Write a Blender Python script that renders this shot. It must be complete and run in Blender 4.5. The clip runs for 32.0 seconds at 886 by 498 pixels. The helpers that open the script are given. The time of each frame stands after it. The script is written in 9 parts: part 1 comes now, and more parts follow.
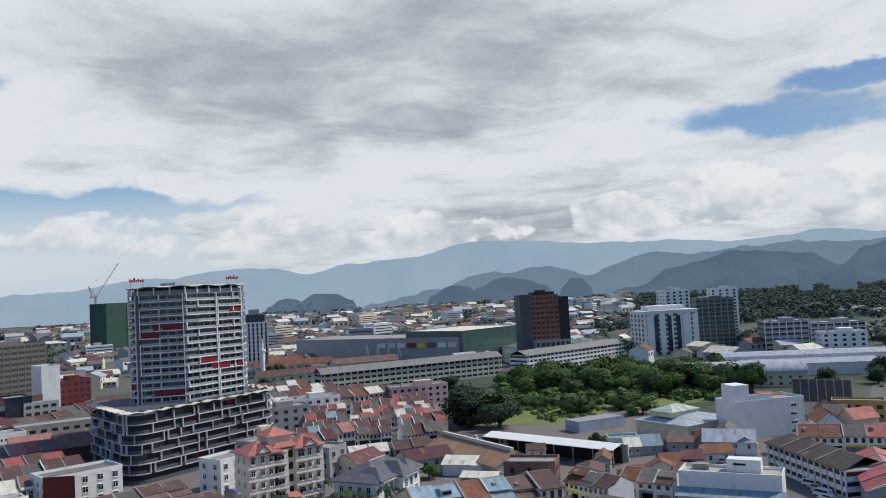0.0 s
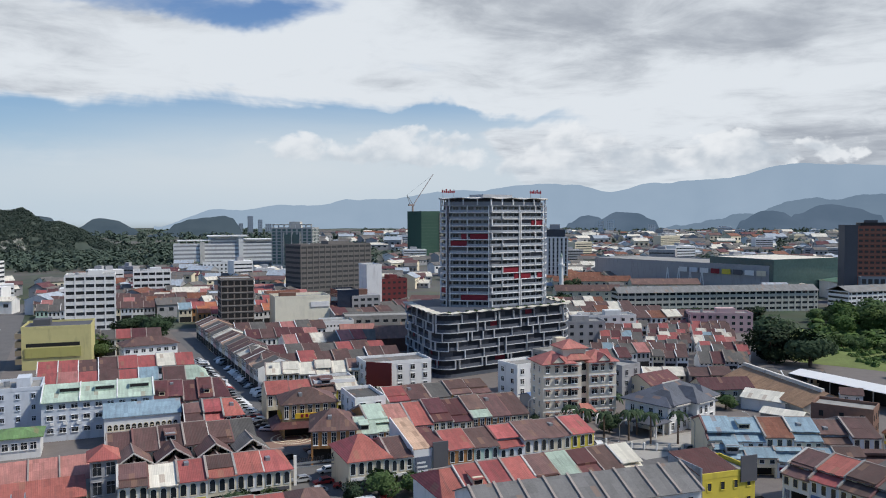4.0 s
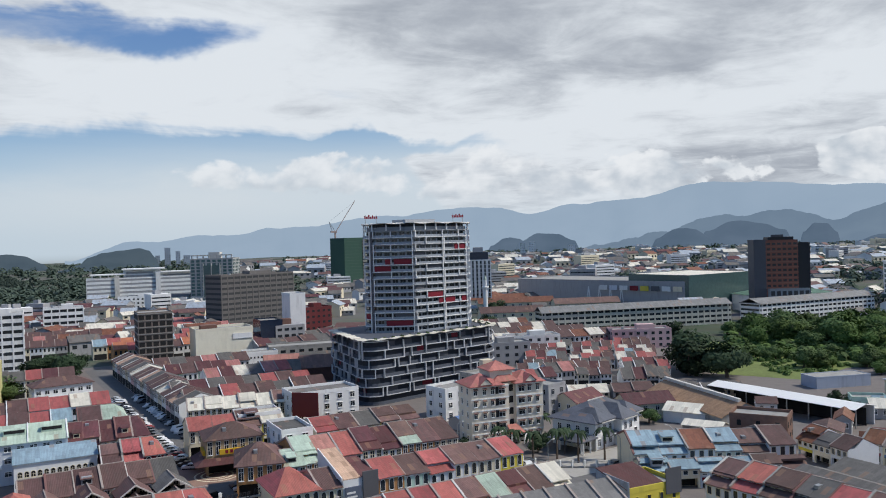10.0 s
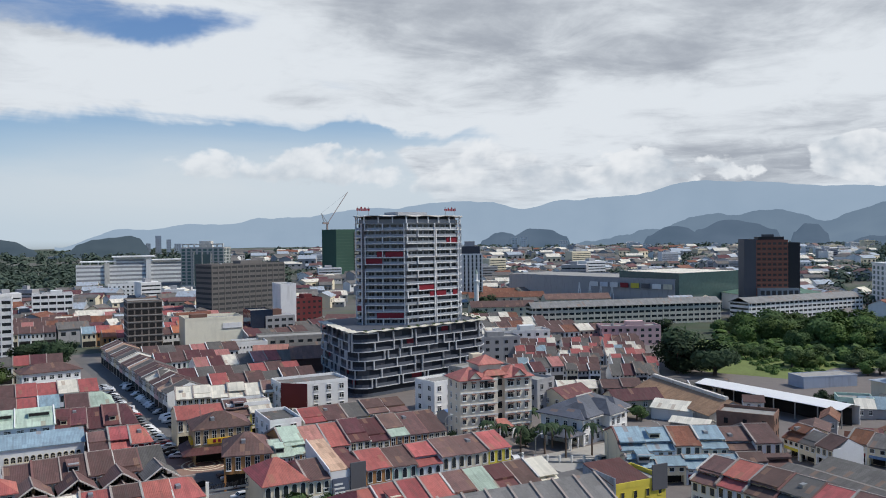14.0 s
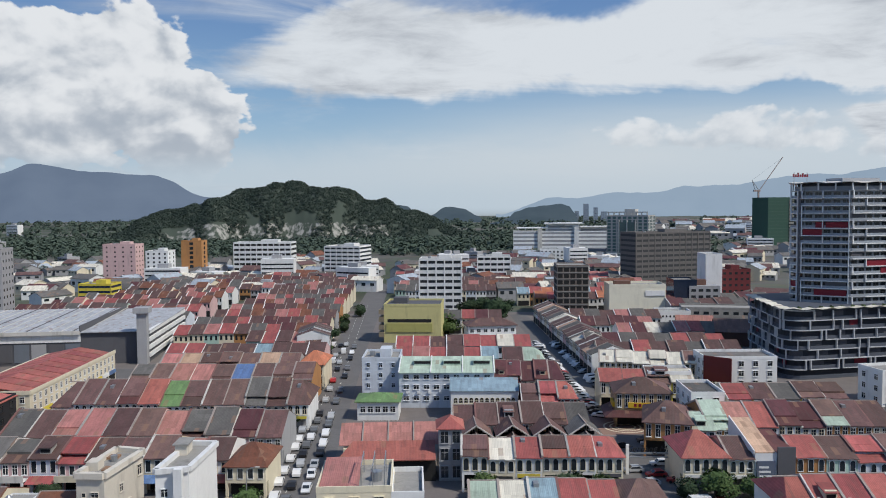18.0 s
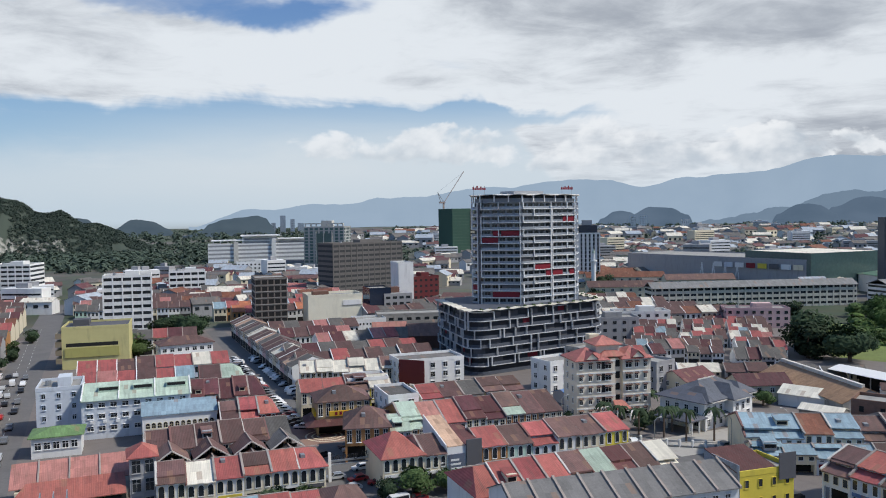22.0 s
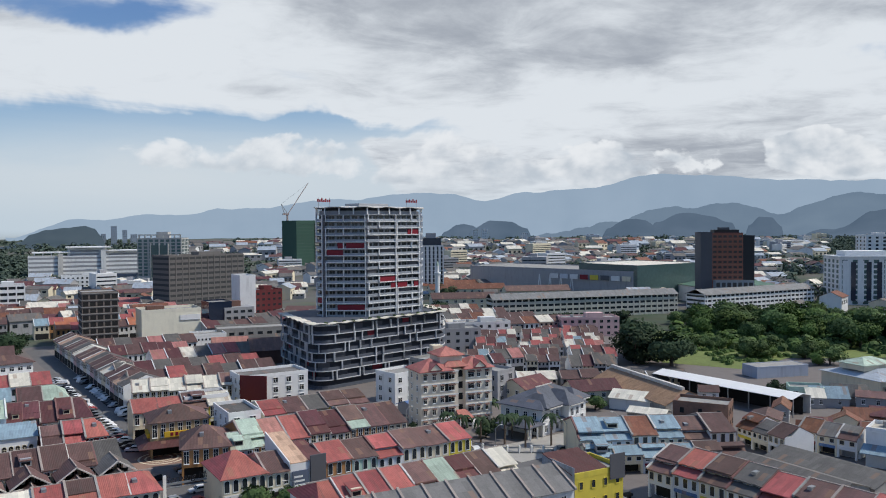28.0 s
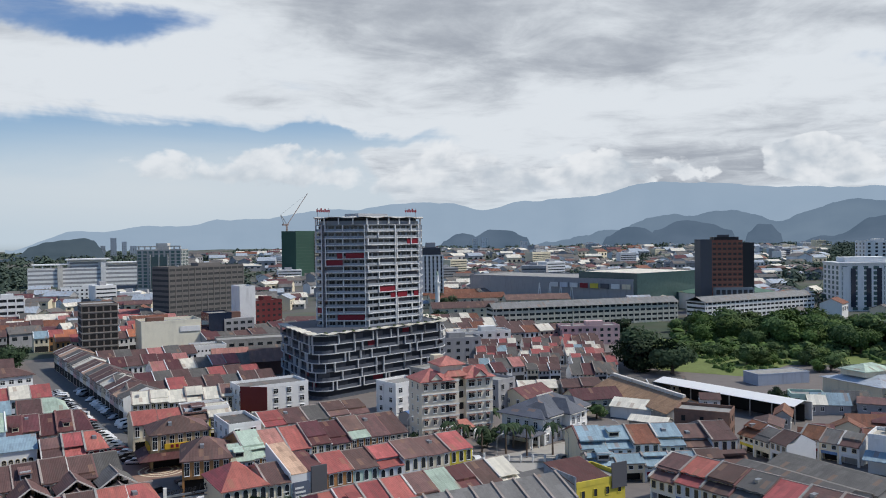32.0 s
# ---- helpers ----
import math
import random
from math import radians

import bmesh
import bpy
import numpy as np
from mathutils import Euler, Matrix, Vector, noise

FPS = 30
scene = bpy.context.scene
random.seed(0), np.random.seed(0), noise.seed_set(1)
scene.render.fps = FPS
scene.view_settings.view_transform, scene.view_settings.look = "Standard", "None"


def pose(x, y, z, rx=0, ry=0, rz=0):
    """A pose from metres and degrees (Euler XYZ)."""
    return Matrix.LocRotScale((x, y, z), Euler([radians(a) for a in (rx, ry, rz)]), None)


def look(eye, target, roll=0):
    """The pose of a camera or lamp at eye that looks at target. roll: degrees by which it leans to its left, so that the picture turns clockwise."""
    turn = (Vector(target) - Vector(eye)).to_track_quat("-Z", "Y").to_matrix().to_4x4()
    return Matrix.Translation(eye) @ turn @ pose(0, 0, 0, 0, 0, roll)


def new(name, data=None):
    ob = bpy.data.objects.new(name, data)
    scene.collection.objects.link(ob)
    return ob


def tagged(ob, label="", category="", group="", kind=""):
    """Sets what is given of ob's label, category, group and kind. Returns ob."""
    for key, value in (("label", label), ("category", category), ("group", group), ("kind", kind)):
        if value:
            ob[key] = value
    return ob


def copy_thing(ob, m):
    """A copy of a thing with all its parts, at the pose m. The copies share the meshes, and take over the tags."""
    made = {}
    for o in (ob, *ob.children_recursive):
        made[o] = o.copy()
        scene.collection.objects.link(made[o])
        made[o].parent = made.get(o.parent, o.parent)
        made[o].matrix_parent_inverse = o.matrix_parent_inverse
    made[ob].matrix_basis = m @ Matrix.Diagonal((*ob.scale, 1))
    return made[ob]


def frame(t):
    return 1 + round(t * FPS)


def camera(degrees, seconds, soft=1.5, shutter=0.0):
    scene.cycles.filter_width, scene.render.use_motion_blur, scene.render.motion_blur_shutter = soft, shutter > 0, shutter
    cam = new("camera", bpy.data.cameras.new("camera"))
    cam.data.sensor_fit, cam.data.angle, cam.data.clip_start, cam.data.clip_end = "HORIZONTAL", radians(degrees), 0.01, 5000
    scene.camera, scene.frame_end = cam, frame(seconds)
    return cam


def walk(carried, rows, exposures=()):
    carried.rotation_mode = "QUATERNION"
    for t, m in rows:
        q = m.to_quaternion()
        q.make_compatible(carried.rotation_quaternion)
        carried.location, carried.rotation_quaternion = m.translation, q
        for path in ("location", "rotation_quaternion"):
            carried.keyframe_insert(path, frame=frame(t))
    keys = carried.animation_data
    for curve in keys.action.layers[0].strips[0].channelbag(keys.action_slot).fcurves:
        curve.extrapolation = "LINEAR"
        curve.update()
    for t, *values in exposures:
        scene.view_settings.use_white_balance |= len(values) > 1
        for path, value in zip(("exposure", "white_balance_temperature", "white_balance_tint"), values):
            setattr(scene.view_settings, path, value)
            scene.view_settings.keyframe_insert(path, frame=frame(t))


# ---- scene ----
EYE = 57.0
cam = camera(57.57, 32.0, 1.0)
ROWS = [
    (0.0, 93.04, 3.118, -46.842),
    (0.5, 92.85, 3.41, -48.57),
    (1.0, 92.662, 3.36, -50.457),
    (1.5, 92.606, 3.038, -45.596),
    (2.0, 92.072, 2.994, -34.255),
    (2.5, 90.487, 2.952, -27.616),
    (3.0, 88.705, 1.775, -27.451),
    (3.5, 88.054, 1.009, -27.281),
    (4.0, 87.754, 0.128, -25.72),
    (4.5, 86.452, 0.306, -22.897),
    (6.5, 86.514, 1.227, -22.941),
    (7.0, 87.544, 2.067, -26.584),
    (7.5, 88.762, 3.085, -26.69),
    (8.0, 88.858, 3.849, -27.994),
    (8.5, 88.291, 3.046, -31.113),
    (9.0, 88.586, 2.912, -31.655),
    (9.5, 89.4, 3.201, -31.523),
    (10.0, 89.446, 1.736, -31.167),
    (10.5, 89.999, 0.87, -30.674),
    (11.0, 89.921, 0.865, -30.541),
    (11.5, 89.652, 1.008, -30.837),
    (12.0, 89.689, 1.122, -30.945),
    (12.5, 89.694, 1.222, -31.025),
    (13.0, 89.324, 0.843, -31.21),
    (13.5, 88.947, 0.518, -31.633),
    (15.5, 89.186, 0.949, -31.7),
    (16.0, 88.392, 0.763, -30.082),
    (16.5, 88.206, 0.755, -27.499),
    (17.0, 88.254, 0.999, -23.426),
    (17.5, 87.735, 0.628, -14.898),
    (18.0, 86.999, 0.467, -2.245),
    (18.5, 87.793, -0.169, 10.18),
    (19.0, 88.824, -0.914, 17.128),
    (19.5, 88.573, -0.43, 19.111),
    (20.0, 87.911, 0.053, 16.024),
    (20.5, 87.21, -0.326, 7.828),
    (21.0, 86.548, -0.269, -4.223),
    (21.5, 86.845, 0.209, -15.594),
    (22.0, 87.585, 0.834, -23.519),
    (22.5, 87.995, 0.908, -28.872),
    (23.0, 88.095, 1.802, -31.729),
    (23.5, 88.428, 2.335, -32.827),
    (24.0, 88.438, 2.043, -32.815),
    (24.5, 87.786, 1.831, -32.343),
    (26.5, 87.763, 1.902, -32.234),
    (27.0, 87.686, 1.673, -33.41),
    (27.5, 87.594, 0.872, -34.396),
    (28.0, 88.356, 0.382, -34.489),
    (28.5, 88.988, 0.584, -33.814),
    (29.0, 89.359, 0.582, -32.672),
    (29.5, 89.464, 0.624, -32.503),
    (30.0, 89.415, 0.906, -33.833),
    (30.5, 89.059, 0.796, -35.047),
    (31.0, 89.206, -0.127, -35.872),
    (31.5, 89.442, -0.049, -35.414),
    (32.0, 89.022, 0.813, -34.525),
]
walk(cam, [(t, pose(0, 0, EYE, rx, ry, rz)) for t, rx, ry, rz in ROWS], [(0.0, -0.16), (1.3, -0.16), (2.6, -0.12), (13.5, -0.13), (17.0, -0.06), (18.6, -0.30), (20.0, -0.30), (21.6, -0.08), (24.5, -0.13), (32.0, -0.15)])

# ---- light ----
SUN_AZ, SUN_EL = 124.0, 50.0      # degrees from +y towards +x, and above the horizon


def sky_world():
    w = bpy.data.worlds.new("sky")
    w.use_nodes = True
    nt = w.node_tree
    nt.nodes.clear()
    N = lambda kind: nt.nodes.new(kind)
    L = nt.links.new

    def math_(op, a, b=None, c=None, clamp=False):
        n = N("ShaderNodeMath")
        n.operation, n.use_clamp = op, clamp
        for i, v in enumerate((a, b, c)):
            if v is None:
                continue
            if isinstance(v, (int, float)):
                n.inputs[i].default_value = v
            else:
                L(v, n.inputs[i])
        return n.outputs[0]

    def ramp(fac, lo, hi):
        n = N("ShaderNodeMapRange")
        n.interpolation_type = "SMOOTHSTEP"
        L(fac, n.inputs[0])
        n.inputs[1].default_value, n.inputs[2].default_value = lo, hi
        return n.outputs[0]

    def mix(fac, a, b):
        n = N("ShaderNodeMix")
        n.data_type = "RGBA"
        if isinstance(fac, (int, float)):
            n.inputs[0].default_value = fac
        else:
            L(fac, n.inputs[0])
        for i, v in ((6, a), (7, b)):
            if isinstance(v, tuple):
                n.inputs[i].default_value = (*v, 1)
            else:
                L(v, n.inputs[i])
        return n.outputs[2]

    def noise_(vec, scale, detail, rough, distort=0.0):
        n = N("ShaderNodeTexNoise")
        L(vec, n.inputs["Vector"])
        n.inputs["Scale"].default_value, n.inputs["Detail"].default_value = scale, detail
        n.inputs["Roughness"].default_value, n.inputs["Distortion"].default_value = rough, distort
        return n.outputs["Fac"]

    tc = N("ShaderNodeTexCoord")
    sep = N("ShaderNodeSeparateXYZ")
    L(tc.outputs["Generated"], sep.inputs[0])
    x, y, z = sep.outputs
    az = math_("ARCTAN2", x, y)                    # radians from +y towards +x
    flat = math_("SQRT", math_("ADD", math_("MULTIPLY", x, x), math_("MULTIPLY", y, y)))
    el = math_("ARCTAN2", z, flat)
    zz = math_("MAXIMUM", z, 0.02)
    plane = N("ShaderNodeCombineXYZ")              # the high layer, seen in perspective
    L(math_("DIVIDE", x, math_("ADD", zz, 0.10)), plane.inputs[0])
    L(math_("DIVIDE", y, math_("ADD", zz, 0.10)), plane.inputs[1])
    dome = N("ShaderNodeCombineXYZ")               # heaps near the horizon
    L(math_("MULTIPLY", az, 1.0), dome.inputs[0])
    L(math_("MULTIPLY", el, 1.5), dome.inputs[1])

    sky = N("ShaderNodeTexSky")
    sky.sky_type, sky.sun_disc = "NISHITA", False
    sky.sun_elevation, sky.sun_rotation = radians(SUN_EL), radians(SUN_AZ)
    sky.dust_density, sky.air_density = 1.6, 1.0
    sm = N("ShaderNodeVectorMath")
    sm.operation = "SCALE"
    L(sky.outputs[0], sm.inputs[0])
    sm.inputs["Scale"].default_value = 0.105
    clear = mix(ramp(el, 0.27, 0.07), (0.125, 0.275, 0.60), (0.31, 0.54, 0.80))
    blue = mix(0.72, sm.outputs[0], clear)
    # milky air towards the horizon
    blue = mix(ramp(el, 0.13, 0.015), blue, (0.53, 0.66, 0.77))

    DEG = math.pi / 180
    # ragged bearings, so that no bank of cloud has a smooth rim
    w1, w2 = noise_(dome.outputs[0], 4.0, 5, 0.6, 0.0), noise_(dome.outputs[0], 6.5, 5, 0.6, 0.3)
    waz = math_("ADD", az, math_("MULTIPLY", math_("SUBTRACT", w1, 0.5), 0.34))
    wel = math_("ADD", el, math_("MULTIPLY", math_("SUBTRACT", w2, 0.5), 0.075))

    def spot(a0, e0, ra, re, soft=0.6):
        """1 inside an ellipse of the sky (centre and radii in degrees), falling to 0 at its rim."""
        da = math_("DIVIDE", math_("SUBTRACT", waz, a0 * DEG), ra * DEG)
        de = math_("DIVIDE", math_("SUBTRACT", wel, e0 * DEG), re * DEG)
        return ramp(math_("SQRT", math_("ADD", math_("MULTIPLY", da, da), math_("MULTIPLY", de, de))), 1 + soft / 2, 1 - soft / 2)

    def total(items):
        s_ = items[0]
        for i in items[1:]:
            s_ = math_("MAXIMUM", s_, i)
        return s_

    # the high sheet: full in the east, a wedge that thins out in the west, with open blue holes
    n1 = noise_(plane.outputs[0], 0.50, 7, 0.58, 0.5)
    n1b = noise_(plane.outputs[0], 0.95, 7, 0.6, 0.35)
    n5 = noise_(plane.outputs[0], 2.3, 8, 0.62, 0.5)
    streak = N("ShaderNodeCombineXYZ")
    L(math_("MULTIPLY", az, 2.2), streak.inputs[0])
    L(math_("ADD", math_("MULTIPLY", el, 17.0), math_("MULTIPLY", az, 0.8)), streak.inputs[1])
    n4 = noise_(streak.outputs[0], 1.1, 7, 0.58, 0.6)
    far_east = ramp(az, 26 * DEG, 36 * DEG)
    west = ramp(az, 8 * DEG, -12 * DEG)
    low_edge = math_("SUBTRACT", 7.7 * DEG, math_("MULTIPLY", far_east, 9.5 * DEG))
    high_edge = math_("ADD", math_("MULTIPLY", az, 0.50), 16.5 * DEG)
    cover = math_("MULTIPLY", ramp(math_("SUBTRACT", wel, low_edge), -0.9 * DEG, 1.3 * DEG), ramp(math_("SUBTRACT", high_edge, wel), -1.6 * DEG, 2.4 * DEG))
    cover = math_("MULTIPLY", cover, ramp(az, -17 * DEG, -7 * DEG))
    wisps = math_("MULTIPLY", math_("MULTIPLY", west, ramp(el, 11 * DEG, 15 * DEG)), 0.40)
    cover = math_("MAXIMUM", cover, math_("MULTIPLY", wisps, ramp(az, -22 * DEG, -4 * DEG)))
    # unseen sky behind and overhead is cleared of cloud to lower ambient light
    cover = math_("MULTIPLY", cover, ramp(az, 128 * DEG, 98 * DEG))
    cover = math_("SUBTRACT", cover, math_("MULTIPLY", ramp(el, 21 * DEG, 36 * DEG), 0.50))
    holes = total([spot(6.5, 14.2, 8.5, 1.3, 1.3), spot(70, 10.4, 8, 1.3, 0.9), spot(76, 12.2, 8, 1.0, 0.9), spot(26, 6.9, 8, 0.6, 1.6)])
    body = math_("ADD", math_("MULTIPLY", math_("SUBTRACT", n1, 0.5), 0.9), math_("MULTIPLY", math_("SUBTRACT", n4, 0.5), math_("SUBTRACT", 2.1, math_("MULTIPLY", far_east, 1.2))))
    layer = ramp(math_("SUBTRACT", math_("ADD", body, cover), math_("MULTIPLY", holes, 0.95)), 0.04, 0.74)
    dark = total([spot(42, 12.5, 11, 3.0, 1.4), spot(45, 19, 14, 4, 1.4), spot(34, 16.5, 8, 3, 1.2), spot(54.5, 4.8, 6.5, 2.8, 1.6)])
    bright = total([spot(47, 7.6, 9, 2.0, 1.6), spot(16, 10.5, 14, 2.6, 1.6)])
    tone = math_("ADD", math_("ADD", math_("MULTIPLY", n1, 0.26), math_("MULTIPLY", n1b, 0.38)), math_("MULTIPLY", n5, 0.36))
    tone = math_("ADD", tone, math_("SUBTRACT", math_("MULTIPLY", dark, 0.11), math_("MULTIPLY", bright, 0.06)))
    tone = math_("ADD", tone, math_("MULTIPLY", math_("SUBTRACT", n4, 0.5), 0.16))
    shade = ramp(tone, 0.44, 0.68)
    lay_col = mix(shade, (0.80, 0.85, 0.905), (0.40, 0.44, 0.505))
    # thin veil under the sheet
    veil = math_("MULTIPLY", math_("MULTIPLY", ramp(az, -8 * DEG, 16 * DEG), ramp(el, 9 * DEG, 4.5 * DEG)), math_("ADD", math_("MULTIPLY", n4, 0.75), 0.34))
    blue = mix(veil, blue, (0.72, 0.78, 0.83))
    col = mix(layer, blue, lay_col)

    # heaped clouds: billows lit from above
    def billow(dx, dy):
        v = N("ShaderNodeCombineXYZ")
        L(math_("ADD", az, dx), v.inputs[0])
        L(math_("ADD", math_("MULTIPLY", el, 1.35), dy), v.inputs[1])
        big = noise_(v.outputs[0], 9.0, 8, 0.58, 0.35)
        vo = N("ShaderNodeTexVoronoi")
        vo.feature = "SMOOTH_F1"
        L(v.outputs[0], vo.inputs["Vector"])
        vo.inputs["Scale"].default_value, vo.inputs["Detail"].default_value = 17.0, 3.0
        vo.inputs["Roughness"].default_value, vo.inputs["Smoothness"].default_value = 0.55, 0.4
        return math_("ADD", math_("MULTIPLY", math_("SUBTRACT", big, 0.5), 1.25), math_("MULTIPLY", math_("SUBTRACT", 0.45, vo.outputs["Distance"]), 0.30))

    def lump(dx, dy):
        v = N("ShaderNodeCombineXYZ")
        L(math_("ADD", az, dx), v.inputs[0])
        L(math_("ADD", math_("MULTIPLY", el, 1.35), dy), v.inputs[1])
        vo = N("ShaderNodeTexVoronoi")
        vo.feature = "SMOOTH_F1"
        wob = N("ShaderNodeVectorMath")
        wob.operation = "ADD"
        nz = N("ShaderNodeTexNoise")
        L(v.outputs[0], nz.inputs["Vector"])
        nz.inputs["Scale"].default_value, nz.inputs["Detail"].default_value = 22.0, 4
        sc_ = N("ShaderNodeVectorMath")
        sc_.operation = "SCALE"
        L(nz.outputs["Color"], sc_.inputs[0])
        sc_.inputs["Scale"].default_value = 0.05
        L(v.outputs[0], wob.inputs[0])
        L(sc_.outputs[0], wob.inputs[1])
        L(wob.outputs[0], vo.inputs["Vector"])
        vo.inputs["Scale"].default_value, vo.inputs["Smoothness"].default_value, vo.inputs["Detail"].default_value = 11.0, 0.35, 2.0
        return math_("SUBTRACT", 0.5, vo.outputs["Distance"])

    l0, l1 = lump(0.0, 0.0), lump(0.014, 0.028)
    heave = math_("SUBTRACT", l0, l1)
    b0, b1_ = billow(0.0, 0.0), billow(0.006, 0.012)
    relief = math_("SUBTRACT", b0, b1_)

    def heap(col, spots, gain, lo, hi, base_el, top_el, strength=1.0, low=(0.40, 0.45, 0.52)):
        m = total(spots)
        d = math_("ADD", math_("MULTIPLY", m, gain), b0)
        a = math_("MULTIPLY", math_("MULTIPLY", ramp(d, lo, hi), math_("MULTIPLY", ramp(m, 0.02, 0.25), strength)), ramp(el, (base_el - 1.2) * DEG, (base_el + 1.4) * DEG))
        up = math_("DIVIDE", math_("SUBTRACT", el, base_el * DEG), (top_el - base_el) * DEG)
        lit = math_("ADD", math_("ADD", math_("ADD", math_("MULTIPLY", relief, 1.1), math_("MULTIPLY", heave, 0.85)), math_("MULTIPLY", up, 0.46)), 0.29, None, True)
        c = mix(ramp(lit, 0.0, 0.85), low, (0.88, 0.91, 0.945))
        return mix(a, col, c)

    col = heap(col, [spot(-36, 7.6, 11, 5.8), spot(-45, 7.2, 9, 5.2), spot(-23, 8.0, 8.5, 5.4), spot(-14.8, 5.6, 5.4, 3.6), spot(-56, 7, 12, 6), spot(-66, 9, 12, 7)], 0.54, 0.10, 0.19, 2.6, 13.5, 1.0, (0.47, 0.53, 0.61))
    col = heap(col, [spot(20.5, 4.5, 9.0, 1.2, 0.9), spot(23, 5.5, 4.0, 0.9, 0.8), spot(33.5, 4.6, 4.5, 2.0, 0.8), spot(37.5, 3.7, 4.5, 1.5, 0.8)], 0.44, 0.08, 0.30, 2.6, 6.4, 0.88, (0.52, 0.59, 0.67))
    col = heap(col, [spot(47, 4.2, 6, 1.8, 0.9), spot(59, 4.4, 4.5, 1.5, 0.9), spot(67.5, 4.9, 5, 2.0, 0.9), spot(76, 5.0, 4, 2.6, 0.9), spot(88, 4.8, 9, 2.6, 1.0)], 0.56, 0.12, 0.24, 2.2, 6.6, 1.0, (0.50, 0.57, 0.65))
    # a thin white bank low in the north
    bank = math_("MULTIPLY", total([spot(6, 2.4, 21, 2.0, 1.5), spot(12, 3.2, 10, 1.0, 1.4)]), 0.55)
    col = mix(bank, col, (0.70, 0.76, 0.81))
    # pale air along the skyline
    col = mix(math_("MULTIPLY", ramp(el, 3.8 * DEG, 0.0), 0.72), col, (0.56, 0.66, 0.75))
    # below the horizon the land's own colour
    col = mix(ramp(el, 0.0, -0.03), col, (0.16, 0.18, 0.17))
    bg = N("ShaderNodeBackground")
    L(col, bg.inputs[0])
    bg.inputs[1].default_value = 1.0
    out = N("ShaderNodeOutputWorld")
    L(bg.outputs[0], out.inputs[0])
    scene.world = w


sky_world()
sun = new("sun", bpy.data.lights.new("sun", "SUN"))
sun.data.energy, sun.data.angle, sun.data.color = 3.9, radians(3), (1.0, 0.95, 0.86)
sa, se = radians(SUN_AZ), radians(SUN_EL)
sun.matrix_world = look((300 * math.sin(sa) * math.cos(se), 300 * math.cos(sa) * math.cos(se), 300 * math.sin(se)), (0, 0, 0))

# ---- materials ----
MATS = {}


